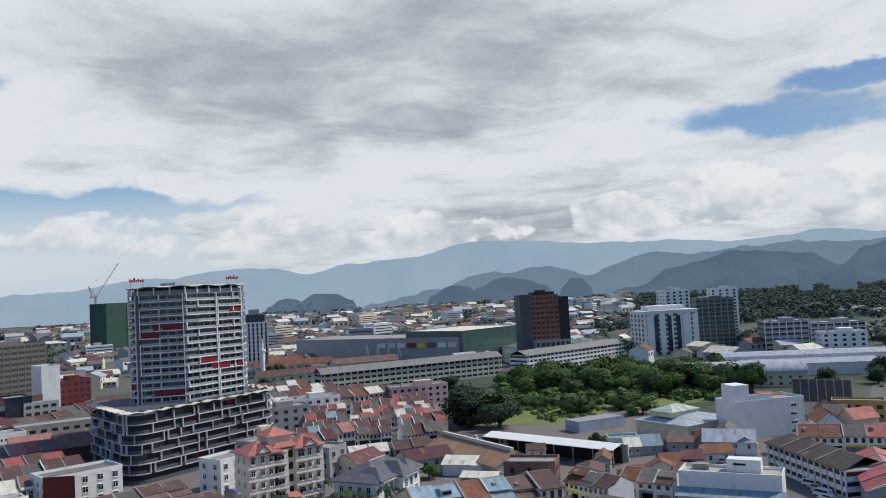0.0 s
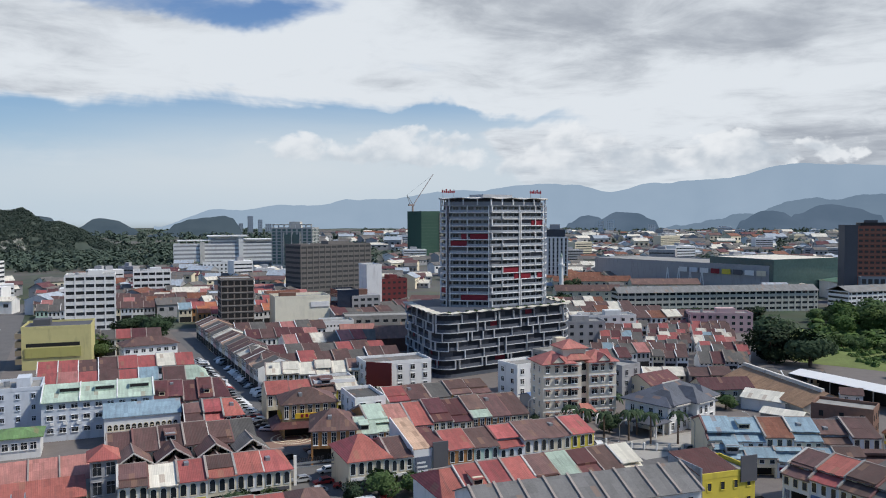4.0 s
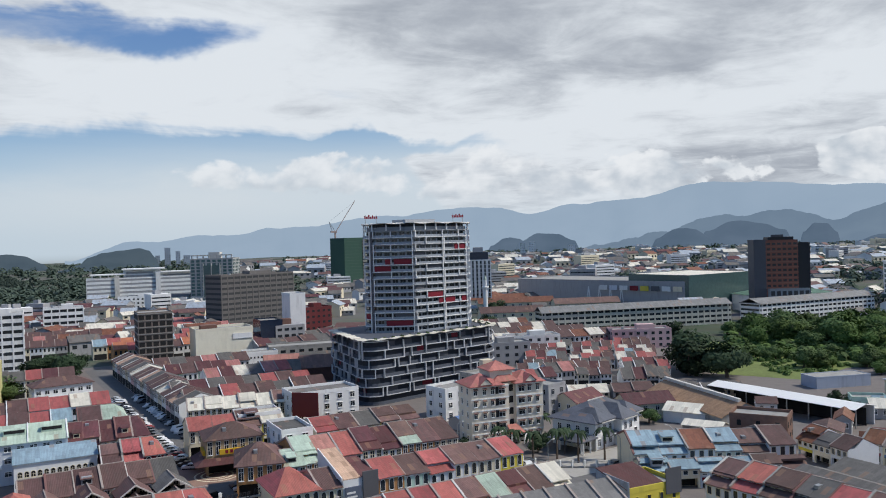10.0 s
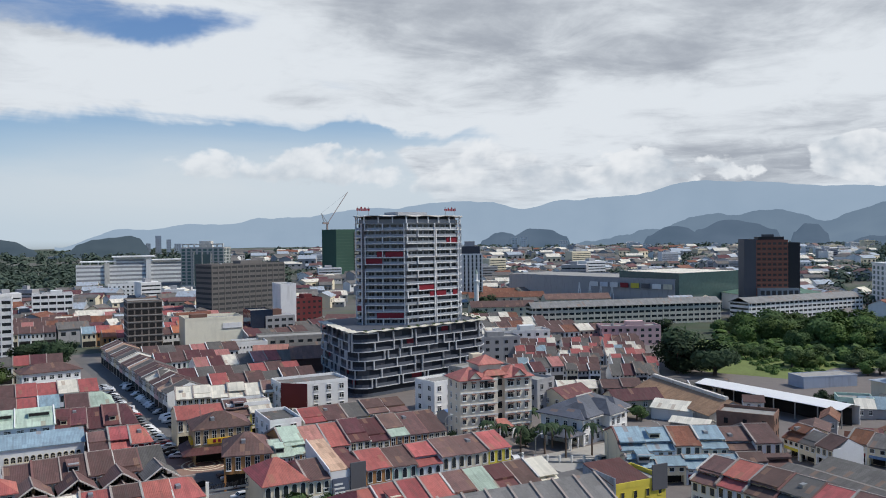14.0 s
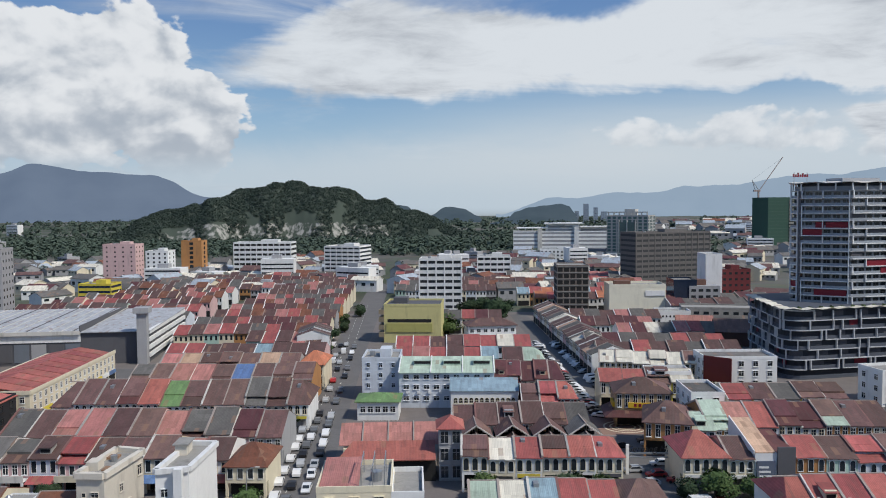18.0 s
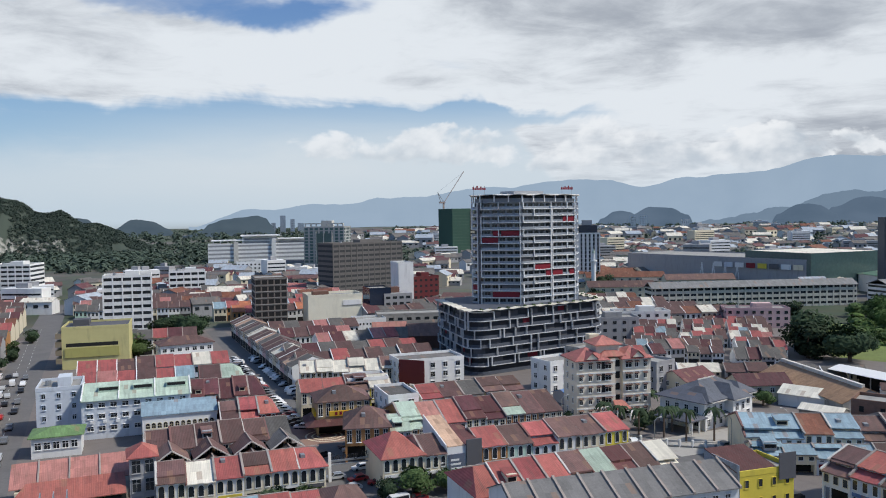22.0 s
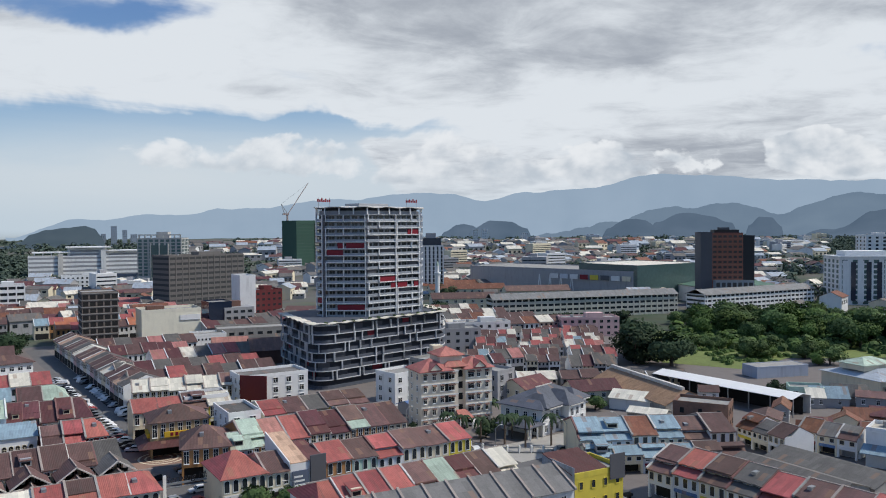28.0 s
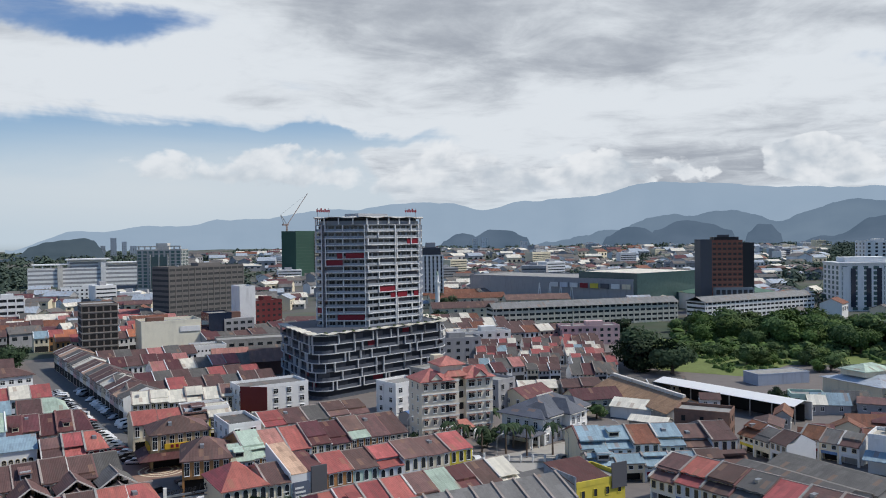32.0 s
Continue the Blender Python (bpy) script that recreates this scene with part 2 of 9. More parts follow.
def material(name, colour, rough=0.8, vary=0.25, scale=0.6, bump=0.0, metal=0.0, stain=0.0, rnd=0.0, wave=0.0, wave_axis="X", spec=0.3, fine=9.0, emit=None, streak=(0.7, 0.7, 0.14), band=(0.54, 0.80), patch=0.0):
    """Colour with two scales of variation, stains, ribs along one axis, and a change from object to object."""
    key = name
    if key in MATS:
        return MATS[key]
    m = bpy.data.materials.new(name)
    m.use_nodes = True
    nt = m.node_tree
    b = nt.nodes["Principled BSDF"]
    N, L = nt.nodes.new, nt.links.new
    b.inputs["Roughness"].default_value, b.inputs["Metallic"].default_value = rough, metal
    b.inputs["Specular IOR Level"].default_value = spec
    tc = N("ShaderNodeTexCoord")
    info = N("ShaderNodeObjectInfo")
    add = N("ShaderNodeVectorMath")
    add.operation = "ADD"
    sc = N("ShaderNodeVectorMath")
    sc.operation = "SCALE"
    sc.inputs["Scale"].default_value = 37.0
    comb = N("ShaderNodeCombineXYZ")
    for i in range(3):
        L(info.outputs["Random"], comb.inputs[i])
    L(comb.outputs[0], sc.inputs[0])
    L(tc.outputs["Object"], add.inputs[0])
    L(sc.outputs[0], add.inputs[1])
    big, small = N("ShaderNodeTexNoise"), N("ShaderNodeTexNoise")
    for n, s, d in ((big, scale, 4), (small, scale * fine, 3)):
        L(add.outputs[0], n.inputs["Vector"])
        n.inputs["Scale"].default_value, n.inputs["Detail"].default_value, n.inputs["Roughness"].default_value = s, d, 0.6

    def mathn(op, a, bb, clamp=False):
        n = N("ShaderNodeMath")
        n.operation, n.use_clamp = op, clamp
        for i, v in enumerate((a, bb)):
            if isinstance(v, (int, float)):
                n.inputs[i].default_value = v
            else:
                L(v, n.inputs[i])
        return n.outputs[0]

    f = mathn("ADD", mathn("MULTIPLY", big.outputs["Fac"], 0.55), mathn("MULTIPLY", small.outputs["Fac"], 0.45))
    hsv = N("ShaderNodeHueSaturation")
    hsv.inputs["Color"].default_value = (*colour, 1)
    val = mathn("ADD", mathn("MULTIPLY", mathn("SUBTRACT", f, 0.5), vary * 3.2), 1.0)
    if rnd:
        val = mathn("MULTIPLY", val, mathn("ADD", mathn("MULTIPLY", info.outputs["Random"], 2 * rnd), 1 - rnd))
        hue = mathn("ADD", mathn("MULTIPLY", mathn("FRACT", mathn("MULTIPLY", info.outputs["Random"], 7.31), 0), 0.022 * min(1, rnd * 4)), 0.5 - 0.011 * min(1, rnd * 4))
        L(hue, hsv.inputs["Hue"])
    pick = None
    if patch:
        sn = N("ShaderNodeVectorMath")
        sn.operation = "SNAP"
        L(add.outputs[0], sn.inputs[0])
        sn.inputs[1].default_value = (1.05, 2.4, 500.0)
        wn = N("ShaderNodeTexWhiteNoise")
        L(sn.outputs[0], wn.inputs["Vector"])
        pick = wn.outputs["Value"]
        val = mathn("MULTIPLY", val, mathn("ADD", mathn("MULTIPLY", pick, 2 * patch), 1 - patch))
    L(val, hsv.inputs["Value"])
    col = hsv.outputs[0]
    if pick is not None:
        rm = N("ShaderNodeMix")
        rm.data_type = "RGBA"
        L(mathn("MULTIPLY", mathn("GREATER_THAN", pick, 0.955), 0.55), rm.inputs[0])
        L(col, rm.inputs[6])
        rm.inputs[7].default_value = (0.24, 0.14, 0.09, 1)
        col = rm.outputs[2]
    if stain:
        st = N("ShaderNodeTexNoise")
        mp = N("ShaderNodeMapping")
        mp.inputs["Scale"].default_value = streak
        L(add.outputs[0], mp.inputs["Vector"])
        L(mp.outputs[0], st.inputs["Vector"])
        st.inputs["Scale"].default_value, st.inputs["Detail"].default_value = 0.8, 6
        r = N("ShaderNodeMapRange")
        L(st.outputs["Fac"], r.inputs[0])
        r.inputs[1].default_value, r.inputs[2].default_value, r.inputs[4].default_value = *band, stain
        mx = N("ShaderNodeMix")
        mx.data_type = "RGBA"
        L(r.outputs[0], mx.inputs[0])
        L(col, mx.inputs[6])
        mx.inputs[7].default_value = (0.09, 0.08, 0.07, 1)
        col = mx.outputs[2]
    L(col, b.inputs["Base Color"])
    height = None
    if wave:
        wv = N("ShaderNodeTexWave")
        wv.bands_direction = wave_axis
        L(tc.outputs["Object"], wv.inputs["Vector"])
        wv.inputs["Scale"].default_value = wave
        height = wv.outputs["Fac"]
    elif bump:
        height = small.outputs["Fac"]
    if height is not None:
        bp = N("ShaderNodeBump")
        bp.inputs["Strength"].default_value, bp.inputs["Distance"].default_value = (0.30, 0.06) if wave else (bump, 0.1)
        L(height, bp.inputs["Height"])
        L(bp.outputs[0], b.inputs["Normal"])
    if emit:
        b.inputs["Emission Color"].default_value, b.inputs["Emission Strength"].default_value = (*emit, 1), 1.0
    MATS[key] = m
    return m


def paint(name, colour, **k):
    k = dict(dict(rough=0.75, vary=0.10, scale=0.35, stain=0.35, rnd=0.06), **k)
    return material(name, colour, **k)


def roof(name, colour, **k):
    k = dict(dict(rough=0.7, vary=0.30, scale=0.25, stain=0.30, rnd=0.12, wave=1.0, wave_axis="X", streak=(2.2, 0.22, 0.22), band=(0.47, 0.72), patch=0.13), **k)
    return material(name, colour, **k)


WHITE = paint("white_paint", (0.72, 0.72, 0.71), stain=0.25)
CREAM = paint("cream_paint", (0.68, 0.61, 0.46), stain=0.28)
GREY = paint("grey_render", (0.34, 0.34, 0.35))
DARKGREY = paint("dark_grey_render", (0.10, 0.10, 0.11))
CONCRETE = paint("raw_concrete", (0.30, 0.29, 0.27), vary=0.25, stain=0.6)
YELLOW = paint("yellow_paint", (0.62, 0.50, 0.07))
OLIVE = paint("olive_yellow_paint", (0.56, 0.51, 0.24))
ORANGE = paint("orange_paint", (0.42, 0.21, 0.08))
PINK = paint("pink_paint", (0.62, 0.42, 0.41))
PALEBLUE = paint("pale_blue_paint", (0.58, 0.62, 0.68))
MINT = paint("mint_paint", (0.42, 0.56, 0.48))
REDWALL = paint("dark_red_wall", (0.13, 0.024, 0.028))
BRICK = paint("red_brick", (0.16, 0.085, 0.065), vary=0.3, scale=1.5)
GLASS = material("window_glass", (0.025, 0.03, 0.035), rough=0.12, vary=0.3, scale=0.8, rnd=0.3, spec=0.6)
GREENGLASS = material("green_glass", (0.06, 0.11, 0.11), rough=0.2, vary=0.3, rnd=0.1, spec=0.6)
BLUEGLASS = material("navy_glass", (0.02, 0.03, 0.055), rough=0.12, vary=0.3, spec=0.6)
# DARK: near-black colour that stands in for shade inside openings
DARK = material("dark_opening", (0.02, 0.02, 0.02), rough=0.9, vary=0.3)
STEEL = material("galvanised_steel", (0.35, 0.36, 0.37), rough=0.45, metal=0.6)
R_RED = roof("faded_red_metal_roof", (0.37, 0.108, 0.094), rnd=0.22, vary=0.36, stain=0.35)
R_PINK = roof("pinkish_red_roof", (0.43, 0.185, 0.160), rnd=0.2, vary=0.36, stain=0.4)
R_BROWN = roof("brown_tile_roof", (0.135, 0.077, 0.068), rnd=0.35, vary=0.42, stain=0.4)
R_DARK = roof("dark_maroon_roof", (0.115, 0.042, 0.043), rnd=0.25)
R_GREY = roof("grey_sheet_roof", (0.135, 0.127, 0.117), rnd=0.3, vary=0.4, stain=0.4)
R_WHITE = roof("white_metal_roof", (0.66, 0.62, 0.52), stain=0.15, vary=0.15)
R_GREEN = roof("pale_green_roof", (0.40, 0.49, 0.40))
R_BRGREEN = roof("bright_green_roof", (0.15, 0.25, 0.10))
R_BLUE = roof("blue_metal_roof", (0.24, 0.335, 0.39))
R_BRBLUE = roof("vivid_blue_roof", (0.11, 0.19, 0.36))
R_ORANGE = roof("orange_roof", (0.46, 0.17, 0.085))
R_PEACH = roof("peach_roof", (0.50, 0.33, 0.23))
R_CLAY = roof("old_clay_tile_roof", (0.19, 0.078, 0.045), vary=0.5, wave=2.2)
R_RUST = roof("rusty_sheet_roof", (0.36, 0.22, 0.13), vary=0.5, scale=0.5)
RIDGE = paint("ridge_mortar", (0.33, 0.28, 0.25), stain=0.5)
PALECAP = paint("weathered_white_coping", (0.56, 0.54, 0.50), stain=0.55)
ASPHALT = material("asphalt", (0.135, 0.130, 0.128), rough=0.9, vary=0.25, scale=0.15, bump=0.3)
PAVING = material("paving", (0.17, 0.15, 0.14), rough=0.9, vary=0.25, scale=0.3)
TERRACOTTA = material("terracotta_paving", (0.27, 0.17, 0.13), rough=0.85, vary=0.2, scale=0.4)
MAROONCAP = paint("maroon_coping", (0.20, 0.10, 0.09), stain=0.5)
LINE = material("road_paint", (0.62, 0.62, 0.58), rough=0.8, vary=0.2)
YLINE = material("yellow_road_paint", (0.62, 0.48, 0.12), rough=0.8, vary=0.2)
GRASS = material("grass", (0.150, 0.185, 0.058), rough=0.95, vary=0.5, scale=0.08, bump=0.5)
LEAF = material("foliage", (0.076, 0.118, 0.042), rough=0.8, vary=0.5, scale=0.3, rnd=0.25, spec=0.15)
LEAFD = material("dark_foliage", (0.044, 0.068, 0.036), rough=0.8, vary=0.4, scale=0.12, rnd=0.25, spec=0.1)
LEAFL = material("light_foliage", (0.088, 0.138, 0.038), rough=0.8, vary=0.5, scale=0.3, rnd=0.25, spec=0.15)
# for far woods: distance haze is mixed into this paler, bluer leaf colour
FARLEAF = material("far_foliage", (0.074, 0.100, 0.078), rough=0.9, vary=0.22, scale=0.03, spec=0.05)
BARK = material("bark", (0.12, 0.09, 0.07), rough=0.9, vary=0.4, scale=2)
RUBBER = material("tyre_rubber", (0.02, 0.02, 0.02), rough=0.9)
BLACKP = material("black_panel", (0.025, 0.025, 0.028), rough=0.5, vary=0.2)
REDP = material("red_panel", (0.20, 0.014, 0.026), rough=0.5, vary=0.15)
WHITEP = material("white_frame", (0.72, 0.72, 0.72), rough=0.5, vary=0.08)


# ---- mesh building ----
class Mb:
    """A small mesh builder: boxes, prisms and free faces, joined in one mesh."""

    def __init__(self):
        self.v, self.f = [], []

    def box(self, x0, x1, y0, y1, z0, z1):
        n = len(self.v)
        self.v += [(x0, y0, z0), (x1, y0, z0), (x1, y1, z0), (x0, y1, z0), (x0, y0, z1), (x1, y0, z1), (x1, y1, z1), (x0, y1, z1)]
        self.f += [tuple(n + i for i in q) for q in ((0, 3, 2, 1), (4, 5, 6, 7), (0, 1, 5, 4), (1, 2, 6, 5), (2, 3, 7, 6), (3, 0, 4, 7))]
        return self

    def prism(self, pts, z0, z1):
        """A plan outline (counterclockwise) raised from z0 to z1."""
        n, k = len(self.v), len(pts)
        self.v += [(x, y, z0) for x, y in pts] + [(x, y, z1) for x, y in pts]
        self.f += [tuple(range(n + k - 1, n - 1, -1)), tuple(range(n + k, n + 2 * k))]
        self.f += [(n + i, n + (i + 1) % k, n + k + (i + 1) % k, n + k + i) for i in range(k)]
        return self

    def profile(self, pts, x0, x1):
        """A (y, z) outline drawn along x."""
        n, k = len(self.v), len(pts)
        self.v += [(x0, y, z) for y, z in pts] + [(x1, y, z) for y, z in pts]
        self.f += [tuple(range(n + k - 1, n - 1, -1)), tuple(range(n + k, n + 2 * k))]
        self.f += [(n + i, n + (i + 1) % k, n + k + (i + 1) % k, n + k + i) for i in range(k)]
        return self

    def profile_y(self, pts, y0, y1):
        """An (x, z) outline drawn along y."""
        n, k = len(self.v), len(pts)
        self.v += [(x, y0, z) for x, z in pts] + [(x, y1, z) for x, z in pts]
        self.f += [tuple(range(n, n + k)), tuple(range(n + 2 * k - 1, n + k - 1, -1))]
        self.f += [(n + (i + 1) % k, n + i, n + k + i, n + k + (i + 1) % k) for i in range(k)]
        return self

    def slab(self, quad, thick):
        """A sloping sheet: four corners of the upper side, and its thickness downwards."""
        n = len(self.v)
        self.v += [tuple(p) for p in quad] + [(p[0], p[1], p[2] - thick) for p in quad]
        k = len(quad)
        self.f += [tuple(range(n, n + k)), tuple(range(n + 2 * k - 1, n + k - 1, -1))]
        self.f += [(n + (i + 1) % k, n + i, n + k + i, n + k + (i + 1) % k) for i in range(k)]
        return self

    def bar(self, a, b, r):
        """A square bar between two points."""
        a, b = Vector(a), Vector(b)
        d = (b - a).normalized()
        s = d.cross(Vector((0, 0, 1)) if abs(d.z) < 0.9 else Vector((1, 0, 0))).normalized() * r
        u = d.cross(s).normalized() * r
        n = len(self.v)
        for p in (a, b):
            self.v += [tuple(p + s + u), tuple(p - s + u), tuple(p - s - u), tuple(p + s - u)]
        self.f += [tuple(n + i for i in q) for q in ((0, 1, 2, 3), (7, 6, 5, 4), (0, 4, 5, 1), (1, 5, 6, 2), (2, 6, 7, 3), (3, 7, 4, 0))]
        return self

    def cyl(self, x, y, z0, z1, r0, r1=None, k=10):
        r1 = r0 if r1 is None else r1
        n = len(self.v)
        for z, r in ((z0, r0), (z1, r1)):
            self.v += [(x + r * math.cos(6.28319 * i / k), y + r * math.sin(6.28319 * i / k), z) for i in range(k)]
        self.f += [tuple(range(n + k - 1, n - 1, -1)), tuple(range(n + k, n + 2 * k))]
        self.f += [(n + i, n + (i + 1) % k, n + k + (i + 1) % k, n + k + i) for i in range(k)]
        return self

    def mesh(self, name, smooth=False):
        m = bpy.data.meshes.new(name)
        m.from_pydata(self.v, [], self.f)
        if smooth:
            m.polygons.foreach_set("use_smooth", [True] * len(m.polygons))
        m.update()
        return m


def part(name, shape, mat, parent, label="", at=None):
    """One mesh object under a thing or a part; shape is a builder, a bmesh or a shared mesh."""
    if isinstance(shape, Mb):
        shape = shape.mesh(name)
    elif isinstance(shape, bmesh.types.BMesh):
        me = bpy.data.meshes.new(name)
        shape.to_mesh(me)
        shape.free()
        shape = me
    if mat and not shape.materials:
        shape.materials.append(mat)
    ob = new(name, shape)
    ob.parent = parent
    if at is not None:
        ob.location = at[:3]
        if len(at) > 3:
            ob.rotation_euler = (0, 0, radians(at[3]))
    if label:
        ob["label"] = label
    return ob


def thing(name, label, category, at=(0, 0, 0), yaw=0.0, group="", kind=""):
    ob = new(name)
    ob.empty_display_size = 0.5
    ob.matrix_basis = pose(*at, 0, 0, yaw)
    return tagged(ob, label, category, group, kind)


def solid(name, shape, mat, label, category="", kind="", group=""):
    """A thing of one mesh."""
    if isinstance(shape, Mb):
        shape = shape.mesh(name)
    if mat and not shape.materials:
        shape.materials.append(mat)
    return tagged(new(name, shape), label, category, group, kind)


CACHE = {}


def shared(key, make):
    if key not in CACHE:
        CACHE[key] = make()
    return CACHE[key]


def window_meshes(w, h, arched=False):
    """A frame with a sill, and its pane, both facing -y, with the origin at the sill's middle."""
    k = 8
    top = [(w / 2 * math.cos(math.pi * i / k), h + w / 2 * math.sin(math.pi * i / k)) for i in range(k + 1)] if arched else [(w / 2, h), (-w / 2, h)]
    inner = [(-w / 2, 0), (w / 2, 0)] + top
    cx, cz = 0.0, h / 2
    t = 0.075
    outer = [(x + (t if x > 0.01 else -t if x < -0.01 else 0), z + (t if z > h - 0.01 else -2 * t if z < 0.01 else 0)) for x, z in inner]

    def frame_(pane=False):
        m = bpy.data.meshes.new("window" if pane else "frame")
        n = len(inner)
        d = 0.12
        v = [(x, 0.02, z) for x, z in outer] + [(x, -d, z) for x, z in outer] + [(x, -d, z) for x, z in inner] + [(x, -0.02, z) for x, z in inner]
        f, mi = [], []
        for i in range(n):
            j = (i + 1) % n
            f += [(i, j, n + j, n + i), (n + i, n + j, 2 * n + j, 2 * n + i), (2 * n + i, 2 * n + j, 3 * n + j, 3 * n + i)]
            mi += [0, 0, 0]
        if pane:
            f.append(tuple(range(3 * n, 4 * n)))
            mi.append(1)
        if w >= 0.85 and pane:
            bars = Mb().box(-0.035, 0.035, -0.075, -0.015, 0.0, h).box(-w / 2, w / 2, -0.07, -0.015, h * 0.66, h * 0.66 + 0.06)
            bars.box(-w / 2 - 0.16, w / 2 + 0.16, -0.24, 0.0, -0.2, -0.1)
            if not arched:
                bars.box(-w / 2 - 0.14, w / 2 + 0.14, -0.30, 0.0, h + 0.08, h + 0.17)
            n0 = len(v)
            v += bars.v
            f += [tuple(q + n0 for q in g) for g in bars.f]
            mi += [0] * len(bars.f)
        m.from_pydata(v, [], f)
        m["idx"] = mi
        m.update()
        return m

    def pane_():
        return Mb().profile_y(inner, -0.025, 0.0).mesh("pane")

    return shared(("wf", round(w, 2), round(h, 2), arched), frame_), shared(("wp", round(w, 2), round(h, 2), arched), pane_), shared(("wb", round(w, 2), round(h, 2), arched), lambda: frame_(True))


def tinted(mesh, mat):
    """The mesh with another material (a copy that is shared by all of that material)."""
    def make():
        m = mesh.copy()
        m.materials.clear()
        m.materials.append(mat)
        return m
    return shared((mesh.name, mat.name), make)


def window(parent, at, w, h, arched=False, frame_mat=None, pane_mat=None, yaw=0.0, simple=True):
    if simple:
        bm = window_meshes(w, h, arched)[2]

        def both():
            m = bm.copy()
            m.materials.append(frame_mat or WHITEP)
            m.materials.append(pane_mat or GLASS)
            m.polygons.foreach_set("material_index", list(bm["idx"]))
            return m
        return part("window", shared((bm.name, (frame_mat or WHITEP).name, (pane_mat or GLASS).name), both), None, parent, "", (*at, yaw))
    return framed_window(parent, at, w, h, arched, frame_mat, pane_mat, yaw)


def framed_window(parent, at, w, h, arched=False, frame_mat=None, pane_mat=None, yaw=0.0):
    fm, pm, _ = window_meshes(w, h, arched)
    fr = part("window", tinted(fm, frame_mat or WHITEP), None, parent, "", (*at, yaw))
    part("pane", tinted(pm, pane_mat or GLASS), None, fr, "dark window pane")
    return fr


# ---- kinds of building ----
def gable(x0, x1, y0, y1, ze, zr, over=0.5, thick=0.14, rg=None):
    """Two roof sheets with the ridge along x, and the overhang past the eaves; with rg, laid in separate uneven strips and courses."""
    ym = (y0 + y1) / 2
    k = (zr - ze) / (ym - y0)
    out = []
    for side in (0, 1):
        b = Mb()
        at = (lambda q: q) if side == 0 else (lambda q: y0 + y1 - q)
        if not rg:
            quad = [(x0, at(y0 - over), ze - k * over), (x1, at(y0 - over), ze - k * over), (x1, at(ym), zr), (x0, at(ym), zr)]
            out.append(b.slab(quad if side == 0 else quad[::-1], thick))
            continue
        n = max(2, round((x1 - x0) / 1.1))
        course = (ym - y0) * rg.uniform(0.40, 0.56)
        cols = []
        for i in range(n):
            q0, qm, lift = -over + rg.uniform(-0.12, 0.10), course + rg.uniform(-0.03, 0.03), rg.uniform(0, 0.04)
            for x in (x0 + (x1 - x0) * i / n, x0 + (x1 - x0) * (i + 1) / n):
                rows = [(q0, lift - thick), (q0, lift), (qm, lift), (qm - 0.04, lift + 0.03), (ym - y0, lift + 0.03), (ym - y0, lift - thick)]
                cols.append(len(b.v))
                b.v += [(x, at(y0 + q), ze + k * q + dz) for q, dz in rows]
        for a, c in zip(cols, cols[1:]):
            for j in range(6):
                f = (a + j, c + j, c + (j + 1) % 6, a + (j + 1) % 6)
                b.f.append(f if side == 0 else f[::-1])
        b.f += [tuple(range(5, -1, -1)), tuple(cols[-1] + j for j in range(6))]
        out.append(b)
    return out



